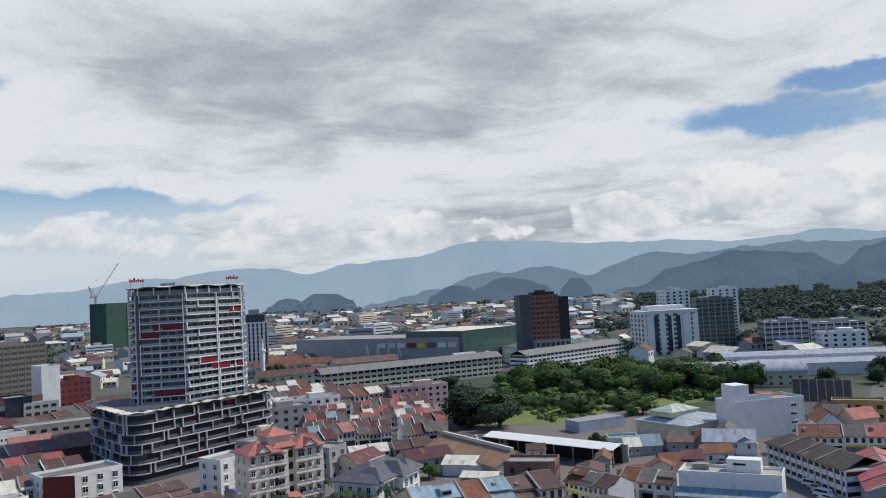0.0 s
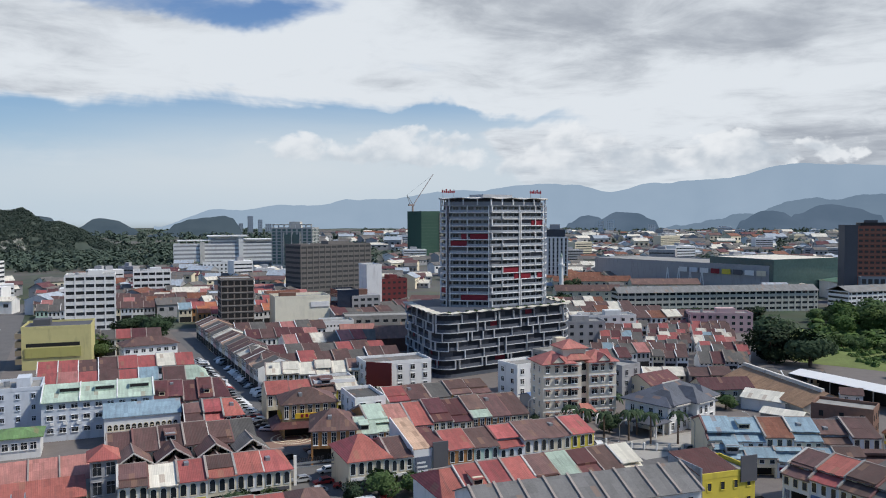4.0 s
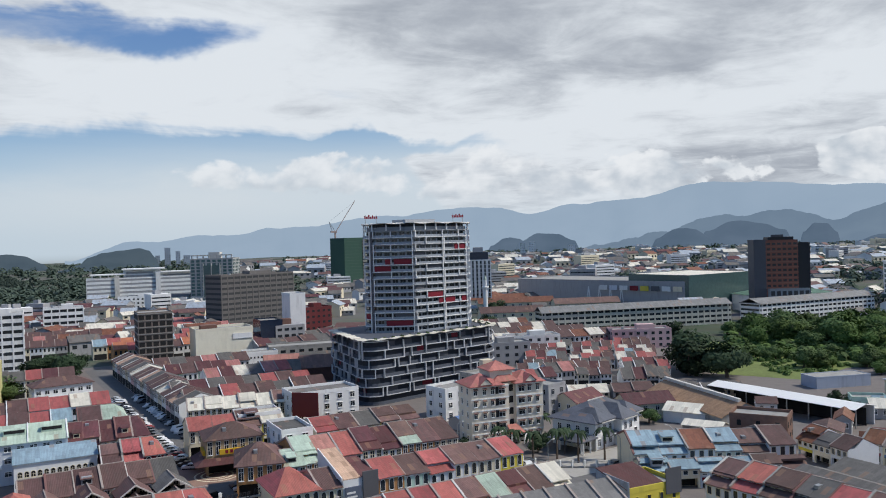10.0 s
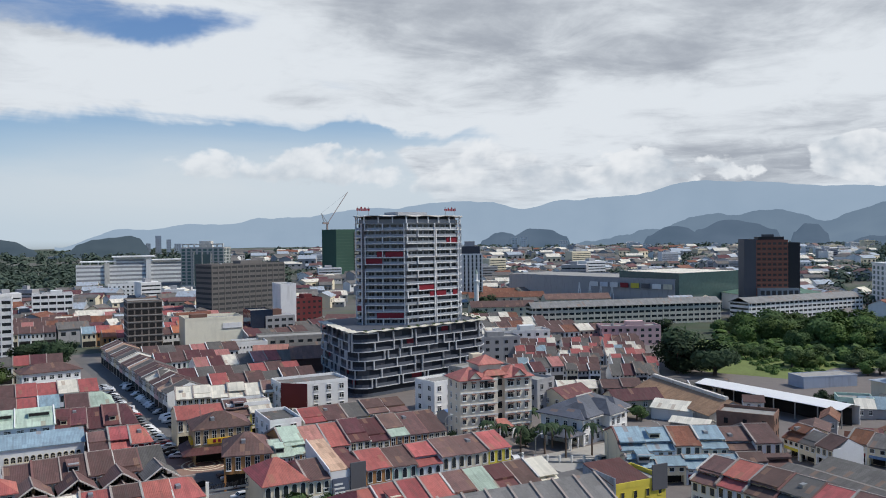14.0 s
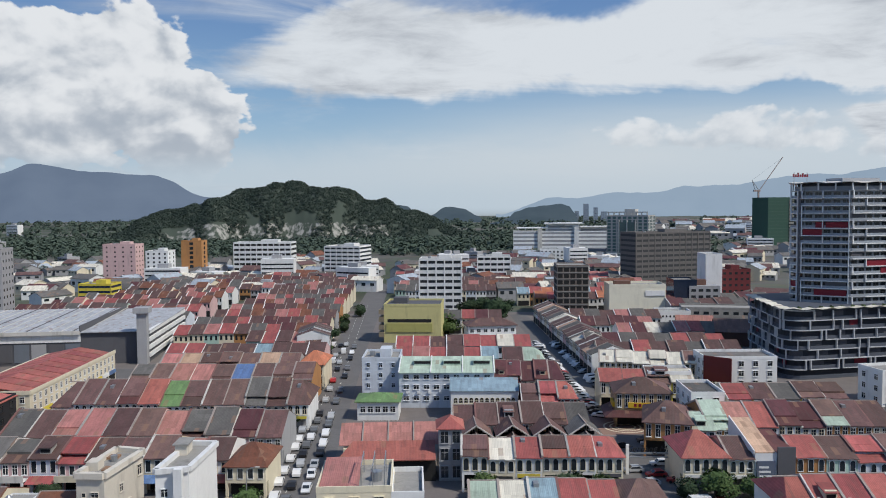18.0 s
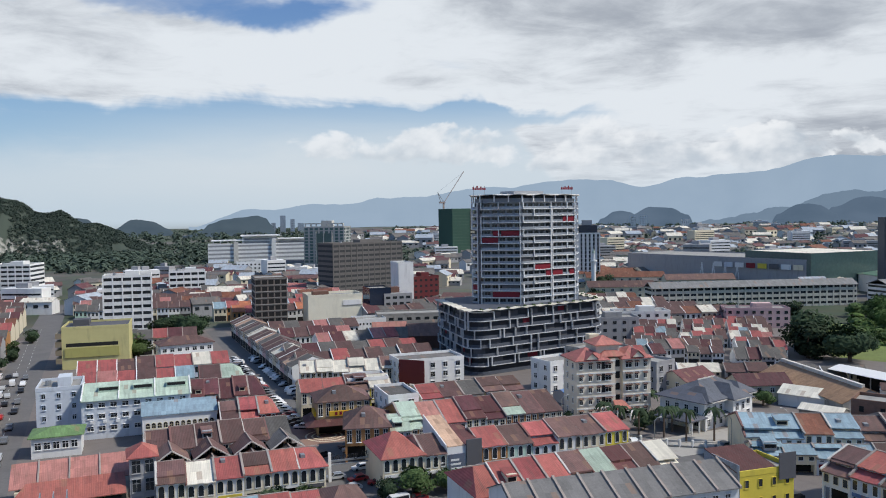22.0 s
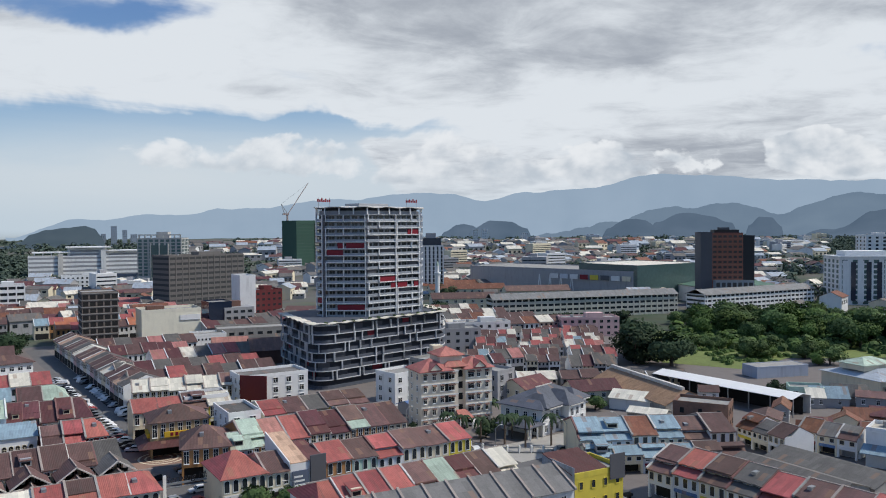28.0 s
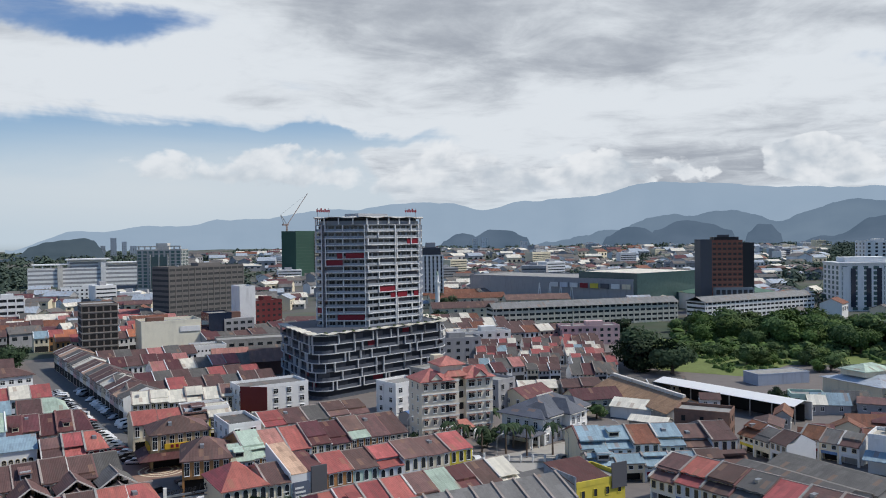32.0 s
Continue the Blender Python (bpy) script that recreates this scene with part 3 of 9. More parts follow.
def shophouse(at, yaw, w, d, ze, zr, rmat, wmat, rng, group, style=0, end_l=False, end_r=False, hip=False, label=None, step=0.15):
    colour = rmat.name.replace("_", " ")
    th = thing("shophouse", label or f"two-storey shophouse with {colour} and {wmat.name.replace('_', ' ')} front", "shophouse", at, yaw, group)
    ym = d / 2
    stepped = not hip and rng.random() < step
    zef = ze - 0.85 if stepped else ze
    # walls: body with pointed ends, upper front, ground floor set back behind piers
    if hip:
        b = Mb().box(0.02, w - 0.02, 2.2, d, 0, ze)
        if not (end_l and end_r):
            b.profile([(0.5, ze - 0.01), (d - 0.5, ze - 0.01), (ym, zr - 0.2)], *((w - 0.1, w - 0.02) if end_l else (0.02, 0.1)))
    else:
        b = Mb().profile([(2.2, 0), (d, 0), (d, ze), (ym, zr - 0.16), (2.2, ze)], 0.02, w - 0.02)
    part("wall", b, wmat, th)
    zf = ze * 0.47 if not stepped else ze * 0.42
    up = Mb().box(0.02, w - 0.02, 0, 2.25, zf, zef)
    up.box(0.02, 0.5, 0, 0.5, 0, zf).box(w - 0.5, w - 0.02, 0, 0.5, 0, zf)
    part("front_wall", up, wmat, th)
    # DARK fronts carry the covered walk's shade in their colour
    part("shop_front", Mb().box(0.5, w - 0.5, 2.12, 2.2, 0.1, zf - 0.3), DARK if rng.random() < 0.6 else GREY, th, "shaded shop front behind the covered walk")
    if rng.random() < 0.7:
        sm = rng.choice((R_BRBLUE, REDP, CREAM, WHITE, YELLOW, DARKGREY))
        part("signboard", Mb().box(0.4, w - 0.4, -0.12, -0.005, zf - 0.35, zf + 0.35), sm, th)
    part("cornice", Mb().box(0.0, w, -0.22, 0.0, zef - 0.55, zef - 0.25), RIDGE if style == 0 else WHITE, th)
    n = max(2, round(w / 1.9))
    ww = min(1.0, (w - 1.2) / n - 0.35)
    arched = style == 1
    for i in range(n):
        window(th, (w * (i + 0.5) / n, 0.0, zf + 0.95), ww, (zef - zf - 2.1) if arched else (zef - zf - 1.7), arched, WHITE if wmat is not WHITE else CREAM, None, 0.0, at[1] > 162)
    if hip:
        k = (zr - ze) / ym
        o = 0.5
        p = Mb()
        xl = 0.0 if not end_l else -o
        xr = w if not end_r else w + o
        il, ir = (min(ym, w * 0.45) if end_l else 0.0), (w - min(ym, w * 0.45) if end_r else w)
        zl = ze - k * o
        p.slab([(xl, -o, zl), (xr, -o, zl), (ir, ym, zr), (il, ym, zr)], 0.14)
        part("roof_front", p, rmat, th)
        part("roof_back", Mb().slab([(xr, d + o, zl), (xl, d + o, zl), (il, ym, zr), (ir, ym, zr)], 0.14), rmat, th)
        if end_l:
            part("roof_end", Mb().slab([(xl, d + o, zl), (xl, -o, zl), (il, ym, zr)], 0.14), rmat, th)
        if end_r:
            part("roof_end", Mb().slab([(xr, -o, zl), (xr, d + o, zl), (ir, ym, zr)], 0.14), rmat, th)
    else:
        f, r = gable(0.0, w, 0, d, ze, zr, rg=random.Random(int(at[0] * 31 + at[1] * 17)))
        k = (zr - ze) / ym
        if stepped:
            f = gable(0.0, w, 0, d, ze, zr, -1.7, rg=random.Random(int(at[0] * 13 + at[1] * 7)))[0]
            low = gable(0.0, w, 0, 5.2, zef, zef + 2.6 * k, rg=random.Random(int(at[0] * 5 + at[1] * 3)))[0]
            part("lower_roof", low, rmat, th, "lower front roof a step below the main roof")
        part("roof_front", f, rmat, th)
        part("roof_back", r, rmat, th)
    cap = Mb()
    k = (zr - ze) / ym
    wd, hh = (0.22, 0.28) if rng.random() < 0.55 else (0.14, 0.12)
    if not (hip and end_l):
        for s in (0, 1):
            y0, y1 = (1.6 if stepped else -0.45, ym) if s == 0 else (d + 0.45, ym)
            e0 = 1.6 if stepped and s == 0 else -0.45
            q = [(-wd, y0, ze + e0 * k + hh), (wd, y0, ze + e0 * k + hh), (wd, y1, zr + hh), (-wd, y1, zr + hh)]
            cap.slab(q if s == 0 else q[::-1], 0.45)
        if stepped:
            cap.slab([(-wd, -0.45, zef - 0.45 * k + hh), (wd, -0.45, zef - 0.45 * k + hh), (wd, 1.9, ze + 1.6 * k + hh - 0.5), (-wd, 1.9, ze + 1.6 * k + hh - 0.5)], 0.45)
        part("party_wall", cap, rng.choice((RIDGE, PALECAP, RIDGE, CONCRETE, MAROONCAP)), th)
    if not (hip and end_l and end_r):
        part("ridge", Mb().box(0.12, w - 0.12, ym - 0.16, ym + 0.16, zr - 0.1, zr + 0.1), RIDGE, th)
    clutter = rng.random()
    q0 = rng.uniform(0.15, 0.45) * w
    y_a, y_b = ym * rng.uniform(0.12, 0.4), ym * rng.uniform(0.6, 0.92)
    on = lambda y: ze + k * y
    if clutter < 0.30 and not hip:
        rise = rng.choice((0.22, 0.35, 0.5))
        sheet = Mb().slab([(0.16, y_a, on(y_a) + rise), (w - 0.16, y_a, on(y_a) + rise), (w - 0.16, ym, zr + rise * 0.3), (0.16, ym, zr + rise * 0.3)], rise)
        part("upper_roof", sheet, rng.choice((rmat, rmat, rmat, R_GREY if rmat is R_BROWN else R_BROWN)), th, "upper part of the roof, a step above the lower")
    elif clutter < 0.40 and not hip:
        part("air_well", Mb().box(q0, q0 + w * 0.4, y_a, y_a + 2.6, on(y_a) - 0.3, on(y_a + 2.6) + 0.5), rng.choice((CREAM, GREY, CONCRETE)), th, "small walled light well in the roof")
        part("air_well_roof", Mb().slab([(q0 - 0.25, y_a - 0.4, on(y_a) + 1.35), (q0 + w * 0.4 + 0.25, y_a - 0.4, on(y_a) + 1.35), (q0 + w * 0.4 + 0.25, y_a + 3.0, on(y_a + 2.6) + 0.95), (q0 - 0.25, y_a + 3.0, on(y_a + 2.6) + 0.95)], 0.12), rmat, th)
        part("louvre", Mb().box(q0 + 0.2, q0 + w * 0.4 - 0.2, y_a - 0.03, y_a + 0.05, on(y_a) + 0.25, on(y_a) + 0.95), DARK, th)
    elif clutter < 0.5:
        part("skylight", Mb().box(q0, q0 + 0.9, y_b - 1.5, y_b, on(y_b - 0.7) - 0.4, on(y_b) + 0.12), STEEL, th, "small roof light")
    return th


WALLS = [WHITE, CREAM, WHITE, PINK, PALEBLUE, MINT, CREAM, GREY, ORANGE]
MIXED = [R_BROWN, R_BROWN, R_BROWN, R_GREY, R_DARK, R_RED, R_BROWN, R_PINK, R_GREY, R_CLAY]


def row(x0, y0, x1, y1, d, ze, zr, n, roofs, rng, group, walls=None, style=0, hips="", jitter=0.45, step=0.15):
    """A terrace of n shophouses whose fronts run from (x0, y0) to (x1, y1), with the depth to the left of that way."""
    L = math.hypot(x1 - x0, y1 - y0)
    yaw = math.degrees(math.atan2(y1 - y0, x1 - x0))
    w = L / n
    out = []
    for i in range(n):
        px, py = x0 + (x1 - x0) * i / n, y0 + (y1 - y0) * i / n
        j = rng.uniform(-jitter, jitter)
        rm = roofs[i % len(roofs)] if roofs else rng.choice(MIXED)
        wm = walls[i % len(walls)] if walls else rng.choice(WALLS)
        out.append(shophouse((px, py, 0), yaw, w, d, ze + j, zr + j, rm, wm, rng, group, style, i == 0, i == n - 1, ("l" in hips and i == 0) or ("r" in hips and i == n - 1), None, step))
    return out


def block(name, label, category, x, y, w, d, h, yaw=0.0, mat=None, floors=4, cols=6, side_cols=3, win=(1.4, 1.5), sides="flr", group="", band=False, band_mat=None, pane=None, roof_mat=None, parapet=0.9, plant=True, first=0, z0=0.0, frames=True, hut=None, far=False, frame_mat=None):
    """A flat-roofed building; its front (towards -y) starts at (x, y) and runs w along x."""
    mat = mat or WHITE
    th = thing(name, label, category, (x, y, z0), yaw, group)
    part("wall", Mb().box(0, w, 0, d, 0, h), mat, th)
    part("roof_deck", Mb().box(0.3, w - 0.3, 0.3, d - 0.3, h + 0.004, h + 0.12), roof_mat or CONCRETE, th)
    p = Mb()
    for a in ((-0.05, w + 0.05, -0.05, 0.22), (-0.05, w + 0.05, d - 0.22, d + 0.05)):
        p.box(*a, h - 0.1, h + parapet)
    for a in ((-0.05, 0.22), (w - 0.22, w + 0.05)):
        p.box(*a, 0.22, d - 0.22, h - 0.1, h + parapet)
    part("parapet", p, mat, th)
    fh = h / floors
    turn = radians(yaw)
    # flanks turned to the back lanes are blank
    if x * math.cos(turn) + y * math.sin(turn) + w > 0:
        sides = sides.replace("r", "")
    if x * math.cos(turn) + y * math.sin(turn) < 0:
        sides = sides.replace("l", "")
    if band:
        for i in range(first, floors):
            z = i * fh
            g = Mb().box(0.4, w - 0.4, -0.02, 0.05, z + fh * 0.42, z + fh * 0.86)
            part("ribbon_window", g, pane or GLASS, th, "dark strip of windows")
            g = Mb().box(w - 0.05, w + 0.02, 0.4, d - 0.4, z + fh * 0.42, z + fh * 0.86)
            if "r" in sides:
                part("ribbon_window", g, pane or GLASS, th, "dark strip of windows")
            g = Mb().box(-0.02, 0.05, 0.4, d - 0.4, z + fh * 0.42, z + fh * 0.86)
            if "l" in sides:
                part("ribbon_window", g, pane or GLASS, th, "dark strip of windows")
            s = Mb().box(-0.14, w + 0.14, -0.14, d + 0.02, z + fh * 0.90, z + fh * 1.0 - 0.02)
            part("spandrel", s, band_mat or mat, th)
        if h > 17 and math.hypot(x, y) < 720:
            n_ = max(3, int(w / 4.6))
            for i in range(n_ + 1):
                q = w * i / n_
                part("pier", Mb().box(q - 0.35, q + 0.35, -0.22, 0.0, 0, h), band_mat or mat, th)
    else:
        faces = []
        if "f" in sides:
            faces += [((w * (c + 0.5) / cols, 0.0), 0.0) for c in range(cols)]
        if "r" in sides:
            faces += [((w, d * (c + 0.5) / side_cols), 90.0) for c in range(side_cols)]
        if "l" in sides:
            faces += [((0.0, d * (c + 0.5) / side_cols), -90.0) for c in range(side_cols)]
        ww, wh = win
        for i in range(first, floors):
            for (px, py), ry in faces:
                at = (px, py, i * fh + (fh - wh) * 0.55)
                if frames:
                    window(th, at, ww, wh, False, frame_mat or mat, pane or GLASS, ry)
                elif far:
                    continue
                else:
                    pm = shared(("plain", round(ww, 2), round(wh, 2)), lambda: Mb().box(-ww / 2, ww / 2, -0.05, 0.03, 0, wh).mesh("window"))
                    part("window", tinted(pm, pane or GLASS), None, th, "", (*at, ry))
        if far:
            step = 1 if math.hypot(x, y) < 520 else 4
            for i0 in range(first, floors, step):
                for face, n_, L_ in (("f", cols, w), ("r", side_cols, d), ("l", side_cols, d)):
                    if face not in sides:
                        continue
                    g = Mb()
                    for c, i in [(c_, i_) for c_ in range(n_) for i_ in range(i0, min(floors, i0 + step))]:
                        q = L_ * (c + 0.5) / n_
                        z = i * fh + (fh - wh) * 0.55
                        if face == "f":
                            g.box(q - ww / 2, q + ww / 2, -0.06, 0.02, z, z + wh)
                        elif face == "r":
                            g.box(w - 0.02, w + 0.06, q - ww / 2, q + ww / 2, z, z + wh)
                        else:
                            g.box(-0.06, 0.02, q - ww / 2, q + ww / 2, z, z + wh)
                    tagged(part("window_course", g, pane or GLASS, th, "course of small dark windows"), kind="stuff")
    if plant:
        a, b_ = hut or (w * 0.45, w * 0.75)
        part("roof_room", Mb().box(a, b_, d * 0.3, d * 0.75, h, h + 2.6), mat, th, "small stair room on the roof")
        part("water_tank", Mb().cyl(w * 0.22, d * 0.5, h, h + 1.6, 0.8), STEEL, th)
    return th


def poly_block(name, label, category, pts, h, mat, openings=(), roof_mat=None, parapet=0.6, sill=None):
    """A flat-roofed block on a free plan (counterclockwise); openings are (side, metres along it, height, width, tallness)."""
    x0, y0 = pts[0]
    loc = [(x - x0, y - y0) for x, y in pts]
    th = thing(name, label, category, (x0, y0, 0))
    part("wall", Mb().prism(loc, 0, h), mat, th)
    c = (sum(p[0] for p in loc) / len(loc), sum(p[1] for p in loc) / len(loc))
    inner = [(c[0] + (x - c[0]) * 0.92, c[1] + (y - c[1]) * 0.95) for x, y in loc]
    part("roof_deck", Mb().prism(inner, h + 0.004, h + 0.1), roof_mat or CONCRETE, th)
    for i, a in enumerate(loc):
        b = loc[(i + 1) % len(loc)]
        part("parapet", Mb().bar((a[0], a[1], h + parapet / 2), (b[0], b[1], h + parapet / 2), parapet / 2).mesh("parapet"), mat, th)
    for e, q, z, ww, wh in openings:
        a, b = Vector(loc[e]), Vector(loc[(e + 1) % len(loc)])
        d = (b - a).normalized()
        p = a + d * q
        window(th, (p.x, p.y, z), ww, wh, False, sill or mat, GLASS, math.degrees(math.atan2(d.y, d.x)))
    return th


class Many:
    """One joined mesh of several materials."""

    def __init__(self):
        self.by = {}

    def of(self, mat):
        return self.by.setdefault(mat.name, (mat, Mb()))[1]

    def mesh(self, name):
        v, f, mi, mats = [], [], [], []
        for k, (mat, b) in enumerate(self.by.values()):
            n = len(v)
            v += b.v
            f += [tuple(i + n for i in q) for q in b.f]
            mi += [k] * len(b.f)
            mats.append(mat)
        m = bpy.data.meshes.new(name)
        m.from_pydata(v, [], f)
        for mat in mats:
            m.materials.append(mat)
        m.polygons.foreach_set("material_index", mi)
        m.update()
        return m


class Placed:
    """A builder whose coordinates are turned and moved on the way into a mesh of many."""

    def __init__(self, many, x, y, yaw, z=0.0):
        self.m, self.x, self.y, self.z = many, x, y, z
        self.c, self.s = math.cos(radians(yaw)), math.sin(radians(yaw))

    def put(self, mat, b):
        t = self.m.of(mat)
        n = len(t.v)
        t.v += [(self.x + self.c * x - self.s * y, self.y + self.s * x + self.c * y, self.z + z) for x, y, z in b.v]
        t.f += [tuple(i + n for i in q) for q in b.f]


FAR_ROWS = Many()


def far_row(x0, y0, x1, y1, d, ze, zr, n, roofs, rng, walls=None, jitter=0.4):
    """A distant terrace, joined with the others."""
    L = math.hypot(x1 - x0, y1 - y0)
    yaw = math.degrees(math.atan2(y1 - y0, x1 - x0))
    w = L / n
    for i in range(n):
        P = Placed(FAR_ROWS, x0 + (x1 - x0) * i / n, y0 + (y1 - y0) * i / n, yaw)
        j = rng.uniform(-jitter, jitter)
        e, r = ze + j, zr + j
        rm = roofs[i % len(roofs)] if roofs else rng.choice(MIXED)
        wm = walls[i % len(walls)] if walls else rng.choice(WALLS)
        P.put(wm, Mb().profile([(0, 0), (d, 0), (d, e), (d / 2, r - 0.15), (0, e)], 0.02, w - 0.02))
        f, b = gable(0, w, 0, d, e, r)
        P.put(rm, f)
        P.put(rm, b)
        P.put(rng.choice((RIDGE, WHITE, RIDGE)), Mb().slab([(-0.15, -0.4, e + 0.1), (0.15, -0.4, e + 0.1), (0.15, d / 2, r + 0.2), (-0.15, d / 2, r + 0.2)], 0.4))
        for k in range(3):
            P.put(GLASS, Mb().box(w * (k + 0.28) / 3, w * (k + 0.72) / 3, -0.05, 0.02, e * 0.62, e * 0.86))
        P.put(DARK, Mb().box(0.4, w - 0.4, -0.05, 0.02, 0.2, e * 0.42))

# ---- ground and roads ----
def ground_mat():
    m = bpy.data.materials.new("town_ground")
    m.use_nodes = True
    nt = m.node_tree
    b = nt.nodes["Principled BSDF"]
    b.inputs["Roughness"].default_value = 0.95
    N, L = nt.nodes.new, nt.links.new
    tc = N("ShaderNodeTexCoord")
    n1, n2 = N("ShaderNodeTexNoise"), N("ShaderNodeTexNoise")
    for n, s, d in ((n1, 0.004, 6), (n2, 0.05, 5)):
        L(tc.outputs["Object"], n.inputs["Vector"])
        n.inputs["Scale"].default_value, n.inputs["Detail"].default_value = s, d
    r1 = N("ShaderNodeValToRGB")
    L(n1.outputs["Fac"], r1.inputs[0])
    r1.color_ramp.elements[0].position, r1.color_ramp.elements[0].color = 0.42, (0.045, 0.07, 0.028, 1)
    r1.color_ramp.elements[1].position, r1.color_ramp.elements[1].color = 0.62, (0.17, 0.16, 0.14, 1)
    mx = N("ShaderNodeMix")
    mx.data_type, mx.blend_type = "RGBA", "MULTIPLY"
    mx.inputs[0].default_value = 0.6
    L(r1.outputs[0], mx.inputs[6])
    L(n2.outputs["Color"], mx.inputs[7])
    L(mx.outputs[2], b.inputs["Base Color"])
    return m


def build_ground():
    b = Mb()
    n, r = 48, 4900
    b.v.append((0, 0, 0))
    b.v += [(r * math.cos(6.28319 * i / n), r * math.sin(6.28319 * i / n), 0) for i in range(n)]
    b.f += [(0, 1 + i, 1 + (i + 1) % n) for i in range(n)]
    solid("ground", b, ground_mat(), "flat built-up valley ground with patches of green", kind="structure")


build_ground()


def flat(name, pts, mat, z, label, kind="structure"):
    b = Mb()
    b.v += [(x, y, z) for x, y in pts]
    b.f.append(tuple(range(len(pts))))
    return solid(name, b, mat, label, kind=kind)


def rect(name, x0, x1, y0, y1, mat, z, label):
    return flat(name, [(x0, y0), (x1, y0), (x1, y1), (x0, y1)], mat, z, label)


rect("pavement_inner", -262, 320, 60, 430, PAVING, 0.01, "worn grey paving and yards between the shop rows")
flat("road_main", [(-28, 60), (-17.5, 60), (-18.5, 330), (-16, 600), (-30, 600), (-32.5, 330)], ASPHALT, 0.03, "grey asphalt of the busy main street")
flat("road_east", [(44, 60), (64, 60), (62, 200), (59.5, 420), (51, 420), (50, 240), (44, 170)], ASPHALT, 0.03, "asphalt of the shop street lined with parked cars")
flat("road_west", [(-106, 143), (-94, 143), (-95, 290), (-106, 290)], ASPHALT, 0.03, "asphalt side street")
rect("road_cross", -190, 130, 143, 152, ASPHALT, 0.025, "asphalt cross street")
flat("road_river", [(112, 60), (127, 60), (127, 118), (122, 150), (112, 205), (106, 205), (116, 150), (113, 118)], ASPHALT, 0.034, "asphalt street in front of the shop row")
flat("road_far", [(200, 56), (350, 84), (900, 215), (900, 232), (345, 100), (200, 74)], ASPHALT, 0.03, "wide asphalt road with cars leading out of town")
flat("road_loop", [(196, 60), (240, 60), (262, 128), (248, 136), (222, 108), (196, 110)], ASPHALT, 0.034, "asphalt yard with parked cars")
rect("plaza", 46, 63, 196, 214, TERRACOTTA, 0.04, "terracotta paved crossing with a circle pattern")


def road_marks():
    b = Mb()
    for y in range(70, 470, 9):
        for x in (-24.6, -21.2):
            xx = x - (y - 60) * 0.012
            b.box(xx, xx + 0.15, y, y + 3.5, 0.036, 0.042)
    solid("lane_line", b, LINE, "broken white lane lines on the main street", kind="structure")
    z = Mb()
    for i in range(11):
        z.box(-27.6 + i * 0.92, -27.1 + i * 0.92, 153.0, 156.0, 0.036, 0.042)
    solid("zebra_crossing", z, YLINE, "worn yellow zebra crossing stripes", kind="structure")
    k = Mb()
    for y in range(60, 330, 1):
        if y % 2 == 0:
            continue
        k.box(-29.2 - (y - 60) * 0.014, -28.9 - (y - 60) * 0.014, y, y + 1, 0.0, 0.18)
    solid("kerb", k, WHITE, "black and white painted kerb stones", kind="structure")
    c = Mb()
    for r in (2.2, 3.6, 5.2):
        for i in range(40):
            a0, a1 = 6.28319 * i / 40, 6.28319 * (i + 1) / 40
            n = len(c.v)
            c.v += [(54.5 + q * math.cos(a), 203 + q * math.sin(a), 0.046) for q, a in ((r, a0), (r + 0.5, a0), (r + 0.5, a1), (r, a1))]
            c.f.append((n, n + 1, n + 2, n + 3))
    solid("paving_circle", c, CREAM, "pale rings laid in the terracotta crossing", kind="structure")


road_marks()

def outline0(w, d, cut, k=4):
    pts = []
    for cx, cy, a0 in ((w - cut, cut, -90), (w - cut, d - cut, 0), (cut, d - cut, 90), (cut, cut, 180)):
        for i in range(k + 1):
            a = radians(a0 + 90 * i / k)
            pts.append((cx + cut * math.cos(a), cy + cut * math.sin(a)))
    return pts


# ---- shop rows ----
rng = random.Random(4)
RB, RR, RP, RD, RG, RW = R_BROWN, R_RED, R_PINK, R_DARK, R_GREY, R_WHITE
# between the main street and the east street
row(9, 128.5, 34, 127.5, 14, 7.6, 10.4, 5, [R_GREEN, RW, R_BLUE, RR, RR], rng, "near shop row")
row(34, 127.5, 42, 127, 14, 7.4, 10.0, 1, [RB], rng, "near shop row", hips="r")
row(9.5, 158, 41.5, 156, 13, 7.4, 9.6, 6, [RB, RW, RR, RR, RR, RR], rng, "arched shop row", [WHITE, CREAM], 1, "r", step=0.0)
row(9, 180, 40, 179, 14, 7.8, 10.8, 6, [RB, RB, RB, RB, RB, RG], rng, "shop row with timber gables", [CREAM])
row(28, 205, 42, 204, 14, 7.4, 10.2, 3, [RB, RR, RR], rng, "red shop row", [REDWALL, PINK], 1, "r")
row(23, 229, 43, 227, 22, 7.4, 10.6, 5, [RD, RD, RD, RD, RD], rng, "maroon roofed row", [CREAM], 0, "r")
row(29, 256, 42, 255, 15, 7.4, 10.2, 2, [RB, R_GREEN], rng, "green roofed corner", None, 0, "r")
far_row(-6, 262, 28, 260, 14, 7.6, 10.2, 6, [RR, RP, RR, RB, RR, R_BLUE], rng)
far_row(-6, 284, 42, 282, 14, 7.6, 10.4, 8, [RR, RR, RB, RB, RR, RR, RW, RR], rng)
far_row(-8, 360, 40, 357, 14, 7.6, 10.4, 8, None, rng)
far_row(-10, 480, 50, 476, 14, 7.6, 10.4, 10, None, rng)
far_row(-8, 505, 60, 500, 14, 7.6, 10.4, 11, None, rng)
